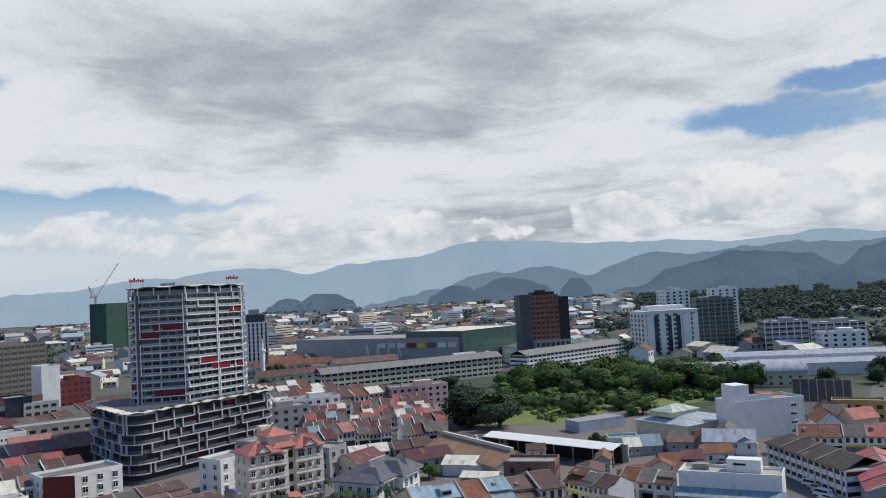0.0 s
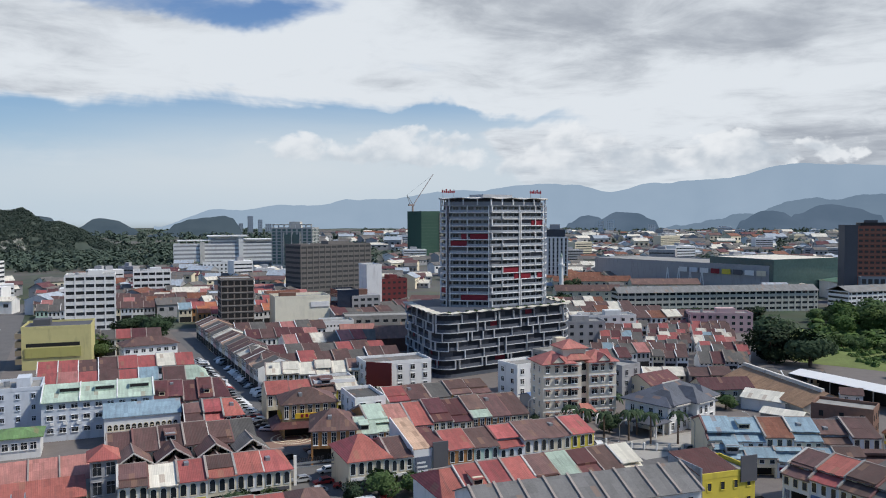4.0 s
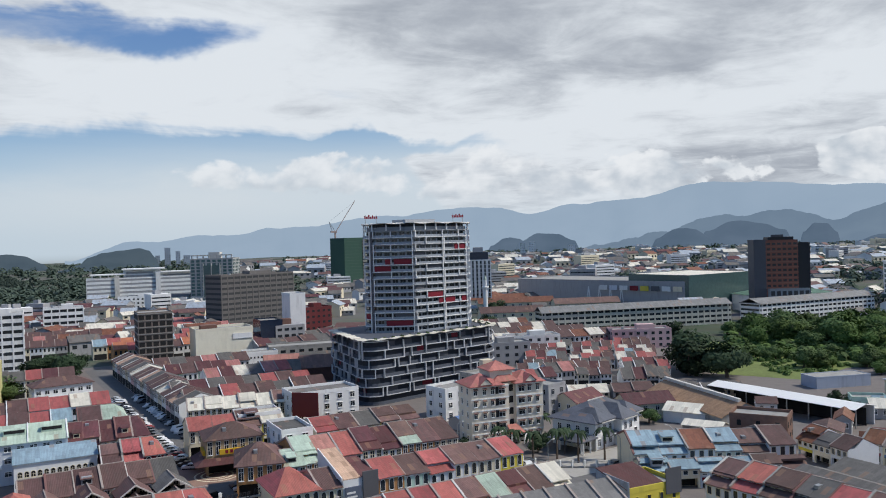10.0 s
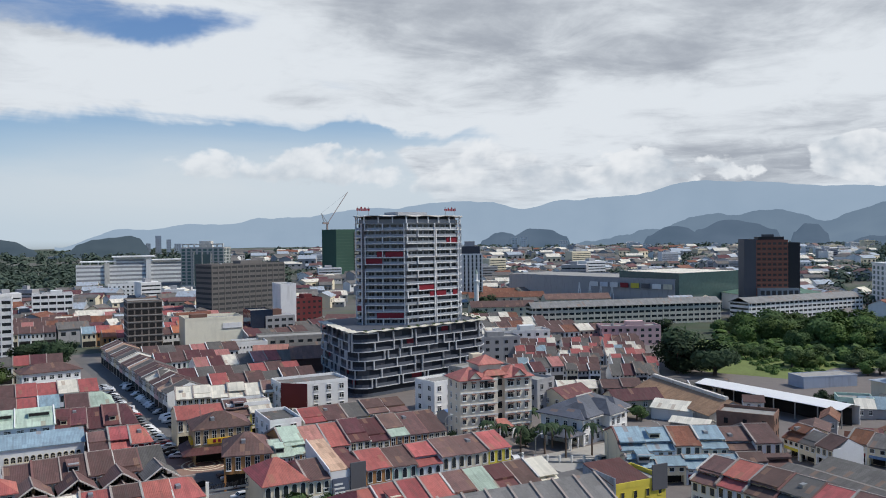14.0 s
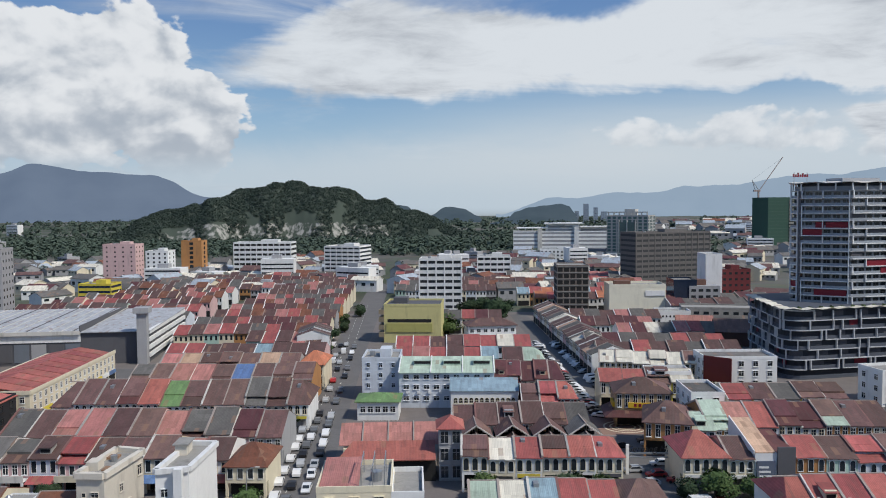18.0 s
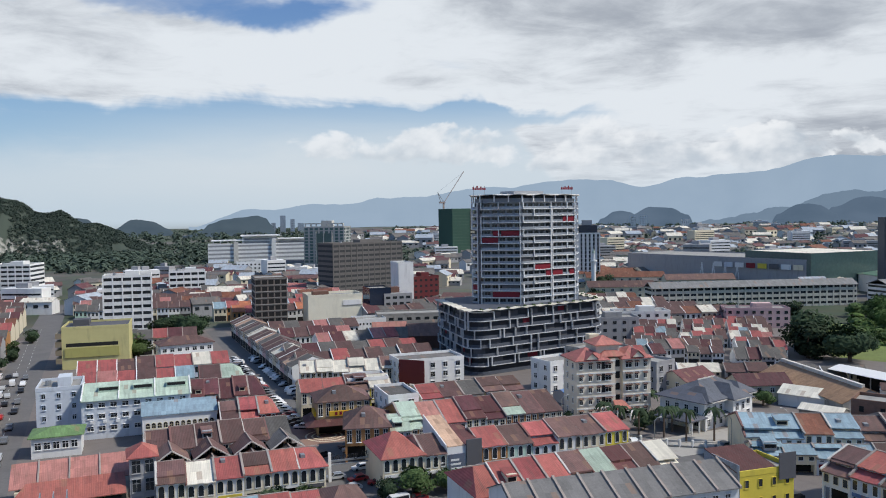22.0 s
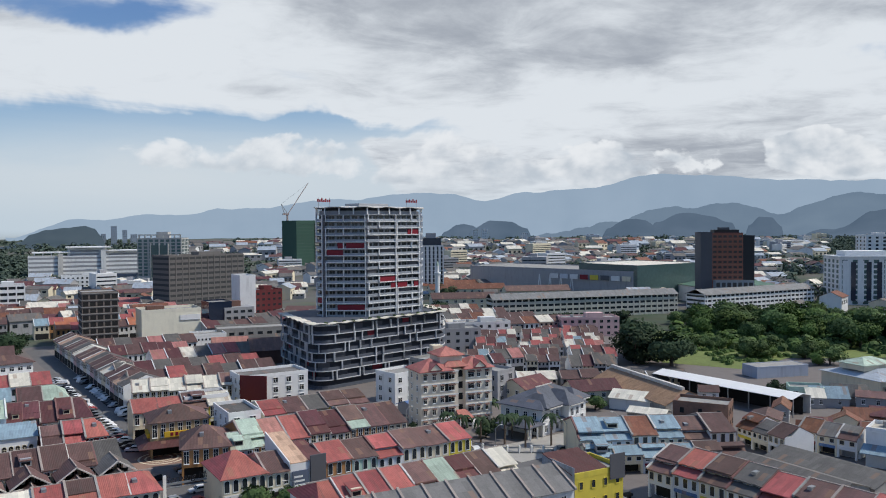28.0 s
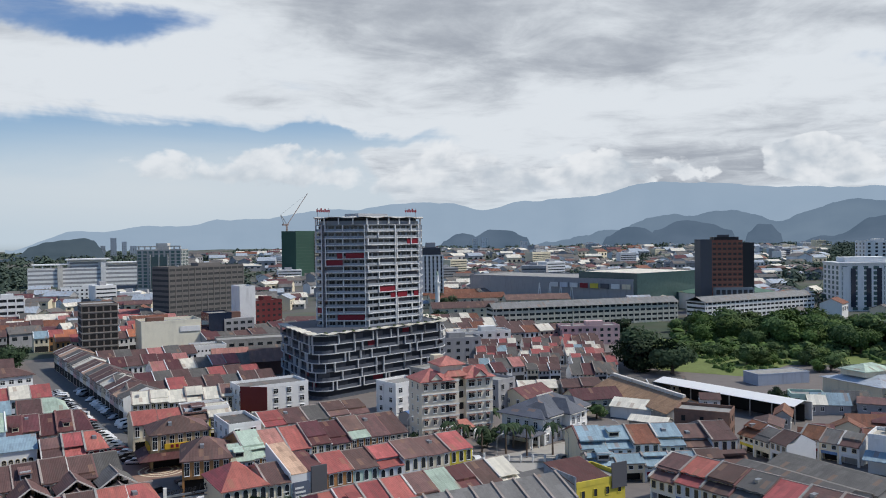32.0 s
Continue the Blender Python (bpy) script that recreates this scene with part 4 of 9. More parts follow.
# west of the main street
row(-83, 130, -69, 130, 15, 7.0, 9.6, 2, [R_CLAY], rng, "clay tiled row", [WHITE, CREAM])
row(-63.5, 130, -57, 130, 15, 7.0, 9.6, 1, [R_CLAY], rng, "clay tiled row", [WHITE, CREAM])
corner = row(-100, 142.0, -142, 143, 20, 6.4, 9.6, 6, [RG, RD, RG, RW, RD, RD], rng, "roofs at the street corner", [paint("pale_green_paint", (0.56, 0.56, 0.36)), CREAM], 0, "l")
for q in range(6):
    for z in (1.0, 4.2):
        window(corner[0], (0.0, 3.0 + q * 2.9, z), 1.0, 1.5, False, WHITE, None, -90.0)
balconies = row(-94, 162.5, -37, 160.5, 14, 7.2, 9.6, 10, [RB, RG, RB, RB, RR, RB, RG, RB, RP, RB], rng, "balcony shop row")
for i, th in enumerate(balconies):
    if i in (0, 1, 2, 4, 5, 8):
        part("balcony_floor", Mb().box(0.2, 5.5, -2.2, -0.13, 3.2, 3.45), WHITE, th)
        part("balcony_front", Mb().box(0.2, 5.5, -2.3, -2.1, 3.2, 4.5), (WHITE, CREAM, PALECAP)[i % 3], th)
        for q in (0.45, 5.25):
            part("balcony_pier", Mb().box(q - 0.2, q + 0.2, -2.3, -1.95, 0, 3.2), WHITE, th)
    elif i in (3, 7, 9):
        part("awning", Mb().slab([(0.1, -2.6, 3.0), (5.6, -2.6, 3.0), (5.6, -0.13, 3.9), (0.1, -0.13, 3.9)], 0.1), (R_RED, R_BRBLUE, R_GREEN)[i % 3], th)
row(-37, 157, -29, 156.5, 13, 7.2, 10.0, 1, [R_CLAY], rng, "corner house", [CREAM], 0, "lr")
row(-91, 178.5, -29, 176.5, 18, 7.2, 10.8, 11, [RG, RB, RP, RP, RB, RB, RP, RB, RG, RD, RB], rng, "back shop row", step=0.4)
row(-92, 207, -27, 205.5, 19, 7.4, 11.6, 12, [RB, RB, RB, RD, RR, R_BRGREEN, RB, RB, RB, RG, RB, RB], rng, "arched back row", [PINK, PALEBLUE, CREAM, WHITE], 1, "lr")
row(-82, 232, -29, 230, 18, 7.6, 11.0, 9, [RB, RB, RP, RP, RB, R_BRBLUE, RB, RB, RB], rng, "upper shop row")
row(-80, 254, -36, 252, 14, 7.6, 10.6, 7, [RP, R_PEACH, RB, RB, RB, R_PEACH, RB], rng, "upper shop row")
row(-36, 252, -28, 251.5, 16, 8.0, 11.0, 1, [R_ORANGE], rng, "upper shop row", [CREAM], 0, "r")
far_row(-84, 274, -30, 271, 14, 7.6, 10.5, 9, [RR, RR, RB, RB, RB, R_BLUE, RB, RB, RB], rng)
far_row(-62, 300, -34, 298, 14, 7.6, 10.4, 5, [RB, RR, RB, RP, RB], rng)
for yy in (322, 344, 368, 390, 412, 434, 458, 482):
    far_row(-95 + (yy - 322) * 0.1, yy, -35, yy - 2, 13, 7.6, 10.4, 10, None, rng)
for yy in (506, 530, 556, 584):
    far_row(-190 + (yy - 506) * 0.2, yy, -38, yy - 6, 13, 7.4, 10.0, 22, None, rng, None, 1.2)
for yy in (380, 402, 426, 452, 478):
    far_row(-205 + (yy - 380) * 0.3, yy + 4, -106, yy, 13, 6.8, 9.6, 15, None, rng, None, 1.2)
for yy in (528, 552, 578, 606):
    far_row(-12, yy, 74, yy - 6, 13, 7.4, 10.0, 13, None, rng, None, 1.2)
for yy in (482, 508, 536, 566):
    far_row(84, yy, 146, yy - 5, 13, 7.4, 10.0, 9, None, rng, None, 1.2)
# side terraces, fronts towards the main street
far_row(-31, 300, -32.5, 322, 12, 9.5, 11.5, 4, [RB, RG, RB, RB], rng)
# between the east street and the octagonal tower
row(60.5, 125.5, 104, 123.5, 15, 7.8, 10.8, 9, [RR, RR, RR, RR, R_PEACH, R_GREEN, RD, RB, RW], rng, "near red row", [WHITE], 0, "l")
row(53, 154.5, 62, 154, 14, 7.6, 11.0, 1, [RR], rng, "corner house", [CREAM], 1, "lr")
row(62, 154, 67, 153.8, 14, 7.4, 9.8, 1, [RB], rng, "pointed window row", [CREAM], 1)
row(75, 153.5, 112, 152, 14, 7.4, 9.7, 6, [RR, RB, RR, RB, RB, RR], rng, "pointed window row", [ORANGE, MINT, PALEBLUE, WHITE, CREAM, YELLOW], 1)
row(66, 176.5, 108, 174, 18, 7.4, 10.8, 8, [R_GREEN, RP, RR, RD, RD, R_GREEN, RB, RB], rng, "inner shop row")
row(81, 202.5, 112, 201, 14, 7.4, 9.8, 5, [RR, RB, RG, RB, RB], rng, "back red row", [CREAM, YELLOW])
row(52, 178, 62, 175, 15, 8.0, 11.2, 1, [RB], rng, "orange corner house", [ORANGE], 0, "lr")
row(62, 175, 67, 174, 14, 7.4, 9.6, 1, [R_GREEN], rng, "inner shop row")
yc = row(52, 203.5, 66, 201.5, 12, 8.8, 11.6, 1, [RB], rng, "yellow corner shop", [paint("tan_paint", (0.40, 0.30, 0.18))], 0, "lr")[0]
YSIGN = paint("yellow_sign", (0.58, 0.37, 0.03), stain=0.2)
part("sign_band", Mb().box(3.2, 14.0, -0.7, -0.25, 5.1, 6.4), YSIGN, yc, "long yellow sign band")
part("sign_band", Mb().box(-0.7, -0.1, 0.4, 6.0, 5.1, 6.2), YSIGN, yc, "long yellow sign band")
for k in range(7):
    part("sign_bar", Mb().box(4.6 + k * 1.2, 5.3 + k * 1.2, -0.76, -0.705, 5.4, 6.2), REDP, yc, "red unreadable lettering bar")
part("awning", Mb().slab([(-3.0, -3.0, 3.2), (14.4, -3.0, 3.2), (14.4, -0.3, 4.4), (-0.4, -0.3, 4.4)], 0.12), R_DARK, yc, "dark red awning round the corner shop")
part("awning", Mb().slab([(-3.0, 9.0, 3.2), (-3.0, -3.0, 3.2), (-0.4, -0.3, 4.4), (-0.4, 9.0, 4.4)], 0.12), R_DARK, yc, "dark red awning round the corner shop")
row(52, 221, 78, 218, 12, 8.2, 10.6, 4, [RR, RR, RB, RW], rng, "red roofed corner row", [CREAM, YELLOW])
row(58, 247, 88, 240.5, 13, 8.6, 11.0, 6, [RW], rng, "white roofed row", [WHITE])
far_row(62, 266, 110, 262, 14, 7.6, 10.6, 8, [RB, RB, RR, RB, RB, RG, RB, RB], rng)
far_row(62, 284, 112, 281, 14, 7.6, 10.4, 8, None, rng)
far_row(80, 308, 113, 306, 14, 8.0, 10.8, 6, [RP, RD, RW, RG, RP, RR], rng, [WHITE])
far_row(70, 330, 100, 328, 14, 7.6, 10.4, 5, None, rng)
far_row(59.5, 392, 59, 262, 14, 7.6, 10.4, 20, [RB, RB, R_PEACH, RG, RB, RB, RG, RW], rng, [CREAM, WHITE, PINK, GREY, WHITE])
far_row(70, 352, 110, 350, 14, 7.6, 10.4, 6, None, rng)
far_row(66, 430, 160, 424, 14, 7.6, 10.4, 14, [R_ORANGE, RR, RP, R_CLAY, RB], rng)
far_row(60, 456, 150, 450, 14, 7.6, 10.4, 13, [R_BLUE, RR, R_ORANGE, RB, RP], rng)
# across the street to the east
row(130, 114, 133, 52, 15, 7.4, 10.2, 10, [RB, RR, RB, RG, RR, RB, RB, RR, RR, RB], rng, "east shop row", [WHITE, PALEBLUE, CREAM], step=0.85)
row(132.5, 137, 166, 118.5, 15, 7.2, 9.8, 6, [R_BLUE, R_BLUE, R_CLAY, R_BLUE, RB, RB], rng, "blue roofed houses", [CREAM, PALEBLUE, WHITE], step=0.7)
row(129.5, 131.5, 141, 125, 6, 5.2, 6.4, 2, [R_BLUE], rng, "blue roofed houses", [CREAM])
row(141, 125, 163, 113, 6, 4.8, 6.0, 4, [R_BLUE, R_BLUE, RB, RB], rng, "blue roofed houses", [PALEBLUE, CREAM])
TER = [RB, RR, RG, RD, RB, RG, RD, RP, RB, RG, RW, RR, RB, R_BLUE]
for k in range(9):
    for j in range(3):
        x0, y0 = 182 + k * 8.5 + j * 17, 250 + k * 9.5 - j * 11 + rng.uniform(-2, 2)
        far_row(x0, y0, x0 + 15 + rng.uniform(-2, 2), y0 - 9, 9, 3.6 + rng.uniform(-0.5, 1.0), 6.0 + rng.uniform(-0.3, 0.9), 4, [rng.choice(TER) for _ in range(4)], rng, [WHITE, CREAM, GREY], 0.5)
for k in range(5):
    x0, y0 = 158 + k * 11, 232 + k * 3
    far_row(x0, y0, x0 + 10, y0 - 3, 11, 5.6 + k % 2, 8.2 + k % 2, 2, [rng.choice(TER) for _ in range(2)], rng, [WHITE, GREY, CREAM])
for k in range(4):
    far_row(178 + k * 12, 214 - k * 9, 190 + k * 12, 207 - k * 9, 9, 4.2, 6.2, 2, [rng.choice((R_GREY, RB, RW))], rng, [GREY, CREAM])
for yy in (390, 412):
    far_row(118 + (yy - 300) * 0.1, yy, 178 + (yy - 300) * 0.25, yy + 4, 15, 7.4, 10.2, 9, [RD, RG, RB, RB, RG, RD, RG], rng, [GREY, CONCRETE, CREAM])
for yy in (336, 360, 386, 412):
    far_row(196 + (yy - 336) * 0.4, yy, 290, yy - 28, 14, 7.2, 9.8, 12, [rng.choice((RB, RG, R_CLAY, RW, RB)) for _ in range(12)], rng, [WHITE, CREAM, GREY])
for k in range(3):
    row(180 + k * 8, 128 - k * 12, 176 + k * 14, 112 - k * 10, 9, 5.4, 7.6, 3, [R_CLAY, RG, RB, R_BLUE], rng, "small eastern houses", [WHITE, CREAM])
row(262, 96, 272, 72, 10, 5.6, 8.4, 4, [R_CLAY, R_CLAY, RG, RR], rng, "old eastern houses", [WHITE])
row(206, 48, 240, 62, 12, 6.4, 8.8, 4, [RR, RR, RP, RR], rng, "red eastern roofs", [GREY])

# ---- larger buildings ----
block("office_block", "white eight-storey office block with dark window strips", "office building", 4, 440, 23, 17, 28, -5, WHITE, 8, 5, 3, band=True)
block("office_block", "white office block with dark roof", "office building", 48, 588, 24, 16, 20, -5, WHITE, 5, 5, 3, band=True, roof_mat=DARKGREY)
block("hotel_block", "white hotel block with a red sign box on the roof", "hotel", -70, 650, 30, 26, 25.5, -18, WHITE, 8, 6, 5, band=True)
block("parking_block", "white parking block with open dark decks", "car park", -148, 676, 48, 20, 28, -5, WHITE, 7, band=True, pane=DARK)
block("apartment_tower", "slim tower with orange-brown walls", "tower block", -190, 672, 17, 14, 30, -5, ORANGE, 8, 1, 1, (3, 2.4), frames=False, far=True)
block("apartment_block", "white block with red side wall", "apartment block", -199, 610, 17, 15, 25, -5, WHITE, 8, 4, 2, frames=False, far=True)
block("apartment_tower", "beige tower with teal stripes", "tower block", -241, 638, 26, 16, 29, -5, PINK, 8, 4, 3, (1.2, 1.2), frames=False, far=True)
block("shop_block", "yellow and navy shop block", "shop building", -199, 487, 20, 14, 12, -5, YELLOW, 4, 4, 3, frames=False, far=True, band=True, pane=BLUEGLASS)
ph = block("parking_hall", "olive-yellow building with a long dark opening", "commercial building", -12, 338, 24, 20, 15.5, -6, OLIVE, 3, sides="", roof_mat=DARKGREY, plant=False)
part("deck_opening", Mb().box(1.5, 20, -0.03, 0.06, 8.6, 10.0), DARK, ph, "long dark opening of a parking deck")
part("lower_panel", Mb().box(1.0, 20.4, -0.4, 0.0, 4.6, 8.2), paint("dull_olive_paint", (0.40, 0.38, 0.13)), ph, "dull olive panel under the opening")
for k in range(4):
    part("side_deck", Mb().box(-2.2, 0.0, -0.3, 8, 2.4 + k * 3.2, 4.4 + k * 3.2), paint("brown_deck_band", (0.23, 0.19, 0.13)), ph)
part("roof_room", Mb().box(3, 9, 9, 15, 15.6, 18), DARKGREY, ph)
block("office_block", "pale blue three-storey office with small windows", "office building", -15, 236, 11, 14, 12, -3, PALEBLUE, 4, 3, 3, (0.9, 1.2))
cm = block("commercial_block", "cream block with a blank front and a white sign board", "commercial building", 99, 400, 28, 18, 16, -5, paint("bright_cream_paint", (0.74, 0.70, 0.57), stain=0.15), 3, plant=False, sides="", parapet=1.4)
part("sign_board", Mb().box(18, 27.4, -0.35, -0.06, 11.6, 14.2), WHITE, cm)
part("sign_board_edge", Mb().box(17.8, 27.6, -0.3, -0.06, 11.4, 11.6), GREY, cm)
part("roof_room", Mb().box(4, 12, 8, 14, 16.1, 18.4), BRICK, cm)
uf = block("unfinished_block", "bare concrete frame building with open floors", "unfinished building", 74, 408, 16, 18, 26, -5, paint("raw_frame_brown", (0.20, 0.165, 0.145), stain=0.5), 8, 5, 4, (2.5, 2.1), pane=DARK, frames=False, far=True, plant=False)
for k in range(9):
    part("floor_edge", Mb().box(-0.3, 16.3, -0.3, 18.3, k * 3.25, k * 3.25 + 0.3), CONCRETE, uf)
# flat strips: shaded_window_band holds the shade of the recessed bands in its colour
block("office_slab", "dark grey-brown office slab with deep window bands", "office building", 149, 530, 58, 20, 38, 16, paint("taupe_render", (0.145, 0.135, 0.13)), 11, band=True, pane=paint("shaded_window_band", (0.05, 0.052, 0.055), stain=0.1))
GTW = paint("stone_grey_render", (0.36, 0.36, 0.35), stain=0.2)
gt = block("glass_tower", "grey-green glass tower with stone edges and rooftop frames", "tower block", 198, 812, 42, 30, 46, -30, GTW, 14, 8, 5, (3.4, 2.4), frames=False, far=True, pane=GREENGLASS, plant=False)
part("corner_bay", Mb().box(13, 29, -1.2, 0.0, 9, 40), GREENGLASS, gt, "projecting green glass bay")
for q in (12.4, 20.6, 29.0):
    part("stone_pier", Mb().box(q, q + 0.9, -1.6, 0.0, 9, 42), GTW, gt)
part("base_band", Mb().box(-0.6, 42.6, -0.8, 0.0, 7.5, 9.5), PALECAP, gt)
for q in range(8):
    part("crown_post", Mb().box(1 + q * 5.6, 2.2 + q * 5.6, 0.5, 2, 46, 50.5), PALECAP, gt, "pale frame post on the roof")
part("crown_beam", Mb().box(0.5, 41.5, 0.4, 2.1, 49.4, 50.6), PALECAP, gt)
part("lift_room", Mb().box(16, 27, 9, 20, 46, 53), PALECAP, gt)
hs = block("hospital", "wide white hospital of stepped wings with deep horizontal bands", "hospital", 118, 932, 112, 30, 27, -8, WHITE, 6, band=True, pane=GREY, plant=False)
part("upper_wing", Mb().box(38, 76, 4, 26, 27, 36), WHITE, hs)
part("upper_wing", Mb().box(76, 110, 6, 26, 27, 32), WHITE, hs)
part("roof_plate", Mb().box(36, 80, -1, 28, 36, 37.2), WHITE, hs, "thin white roof plate")
part("roof_plate", Mb().box(74, 113, 1, 28, 32, 33), WHITE, hs, "thin white roof plate")
part("roof_plate", Mb().box(4, 40, 0, 28, 31, 32), WHITE, hs, "thin white roof plate")
for q in (6, 14, 22, 30, 38):
    part("roof_post", Mb().box(q - 0.5, q + 0.5, 2, 3, 27, 31), WHITE, hs)
part("stair_tower", Mb().box(70, 75, -2, 6, 0, 33), WHITE, hs)
part("lift_tower", Mb().box(28, 33, -2, 6, 0, 30), PALECAP, hs)
for z, a_, b_ in ((29.5, 40, 68), (33, 40, 68), (29, 78, 108)):
    part("ribbon_window", Mb().box(a_, b_, 3.8 if z != 29 else 5.8, 4.1 if z != 29 else 6.1, z - 1.2, z + 0.6), GREY, hs, "dark strip of windows")
block("annex", "white annex with rows of windows", "office building", 125, 780, 38, 14, 14, -8, WHITE, 4, 10, 3, (1.6, 1.6), frames=False, far=True)
nt_ = block("netted_tower", "tower under construction wrapped in dark green netting", "tower block", 419, 933, 58, 34, 64, 8, paint("green_netting", (0.045, 0.10, 0.075), stain=0.2), 20, sides="", plant=False)
part("hoist_strip", Mb().box(27, 33, -0.6, 0.0, 4, 62), paint("hoist_grey", (0.24, 0.24, 0.21)), nt_, "pale strip of open floors and a hoist")
for k in range(15):
    part("hoist_landing", Mb().box(26.6, 33.4, -0.9, -0.61, 5 + k * 3.9, 6.2 + k * 3.9), DARK, nt_)
    part("net_seam", Mb().box(-0.2, 58.2, -0.25, -0.02, 4 + k * 4.0, 4.25 + k * 4.0), paint("faded_netting", (0.075, 0.135, 0.105)), nt_)
part("open_foot", Mb().box(-0.3, 58.3, -0.3, 30, 0, 3.6), DARKGREY, nt_, "dark open floors below the netting")
block("office_block", "white blank-walled tower block", "office building", 162, 438, 9, 18, 29, -5, WHITE, 9, 2, 5, sides="r", frames=False, far=True, plant=False)
block("office_block", "dark red block with small windows", "office building", 173, 443, 17, 16, 20, 4, REDWALL, 6, 5, 4, (1.6, 1.3), frames=False, far=True)
block("shop_block", "white four-storey block with a dark red hoarding on its flank", "shop building", 86, 232, 21, 12, 11.5, -3, WHITE, 4, 5, 3, plant=False, roof_mat=R_GREY)
block("shop_block", "small white shop block with a grey roof", "shop building", 66, 222, 12, 9, 9.5, -6, WHITE, 3, 3, 2, plant=False, roof_mat=R_GREY)
block("shop_block", "narrow whitewashed shop block", "shop building", 67, 190, 8, 14, 11, -4, WHITE, 4, 2, 3, plant=False, roof_mat=R_GREY)
st = block("stair_tower", "grey stair tower with tall dark panes and a red hipped roof", "shop building", 5.2, 165.0, 4.8, 6.5, 11, -1, GREY, 3, 2, 1, (1.5, 2.4), sides="f", plant=False, parapet=0.1)
STAIR = st
cw = paint("weathered_cream", (0.62, 0.57, 0.49), stain=0.5)
b = poly_block("concrete_block", "weathered cream concrete block with a long bare flank", "apartment block", [(-56.2, 134.2), (-51.4, 133.6), (-49.4, 147.1), (-54.7, 148.8)], 12.4, cw, [(0, 1.3, 9.2, 0.6, 0.7), (0, 3.2, 9.2, 1.2, 0.8), (0, 3.2, 5.8, 1.2, 0.9), (1, 5.5, 8.4, 1.0, 1.3), (1, 12.0, 9.2, 1.4, 1.8), (1, 8.0, 5.0, 1.0, 1.2)], None, 1.0)
part("stair_hood", Mb().box(0.4, 2.4, 3.2, 6.0, 12.4, 14.0), cw, b, "low stair hood on the roof")
part("water_tank", Mb().cyl(3.2, 8.5, 12.4, 13.6, 0.6), STEEL, b)
part("rubble", Mb().box(1.0, 3.4, 9.5, 11.5, 12.5, 12.9).box(3.0, 4.6, 3.0, 5.0, 12.5, 12.8), R_RUST, b, "old sheets lying on the roof slab")
b = poly_block("concrete_block", "whitewashed block with a stained roof slab and side chimney", "apartment block", [(-43.4, 134.8), (-38.1, 136.0), (-37.0, 150.7), (-42.0, 151.2)], 12.6, WHITE, [(0, 1.4, 8.6, 1.0, 1.3), (0, 3.8, 8.6, 1.0, 1.3), (0, 1.4, 5.0, 1.0, 1.3)], None, 0.9)
part("chimney", Mb().box(3.2, 4.6, -0.9, 0.1, 0, 13.6), WHITE, b)
part("roof_room", Mb().box(0.5, 2.6, 9.8, 13.5, 12.6, 14.6), cw, b, "small roof room with a flat slab")
part("roof_slab", Mb().box(0.2, 3.0, 9.4, 14.0, 14.6, 14.85), CONCRETE, b)
poly_block("corner_house", "small white block at the foot of the clay tiled row", "shop building", [(-86.0, 126.5), (-82.0, 126.2), (-81.0, 135.0), (-85.5, 135.5)], 8.4, WHITE, [(1, 3.0, 5.6, 1.0, 1.1), (1, 6.5, 5.6, 1.0, 1.1)], None, 0.5)
tb_ = poly_block("corner_house", "small white block with a tank on its roof", "shop building", [(-68.6, 129.0), (-64.2, 128.8), (-63.8, 138.0), (-68.6, 138.2)], 8.4, WHITE, [(0, 1.3, 5.8, 1.2, 1.5), (0, 3.3, 5.8, 1.2, 1.5)], None, 0.3)
part("water_tank", Mb().cyl(2.2, 3.5, 8.6, 10.0, 0.7).cyl(2.2, 3.5, 10.0, 10.4, 0.5, 0.2), STEEL, tb_)
sb = block("shop_block", "cream walled block with a rust-red roof and rooftop frames", "shop building", -15, 122, 11.5, 13, 13.4, 0, CREAM, 4, 3, 3, plant=False)
part("roof_sheet", Mb().slab([(0.3, 0.4, 13.9), (6.4, 0.4, 13.9), (6.4, 12.6, 15.0), (0.3, 12.6, 15.0)], 0.15), R_PINK, sb)
for q in (6.8, 8.6, 10.4):
    part("rooftop_frame", Mb().bar((q, 1, 13.4), (q, 1, 17.0), 0.07).bar((q, 9, 13.4), (q, 9, 17.0), 0.07).bar((q, 1, 17.0), (q, 9, 17.0), 0.07), STEEL, sb)
part("roof_tank", Mb().cyl(9, 5, 13.4, 15.0, 0.9), STEEL, sb)
block("shop_block", "small white block beside the cream block", "shop building", -3.5, 122, 5, 12, 12.4, 0, WHITE, 4, 2, 3, plant=False)
# west side
wm = poly_block("wisma_block", "white office block with shaded window rows and a bright stained flank", "office building", [(-172.2, 168.0), (-160.1, 166.0), (-160.6, 183.0), (-173.0, 184.6)], 17.4, WHITE, [(1, 8.0 + k * 4.2 + e * 1.5, 4.2 + f * 3.5, 1.1, 1.4) for f in range(4) for k in range(2) for e in range(2)], DARKGREY, 0.8)
for f in range(4):
    part("ribbon_window", Mb().slab([(0.5, -0.12, 4.1 + f * 3.3), (11.6, -1.96, 4.1 + f * 3.3), (11.62, -1.9, 4.1 + f * 3.3), (0.52, -0.04, 4.1 + f * 3.3)], 1.3), GLASS, wm, "dark strip of windows")
    part("sun_shade", Mb().slab([(0.0, -0.5, 4.35 + f * 3.3), (12.1, -2.5, 4.35 + f * 3.3), (12.2, -2.0, 4.35 + f * 3.3), (0.1, 0.0, 4.35 + f * 3.3)], 0.16), WHITE, wm)
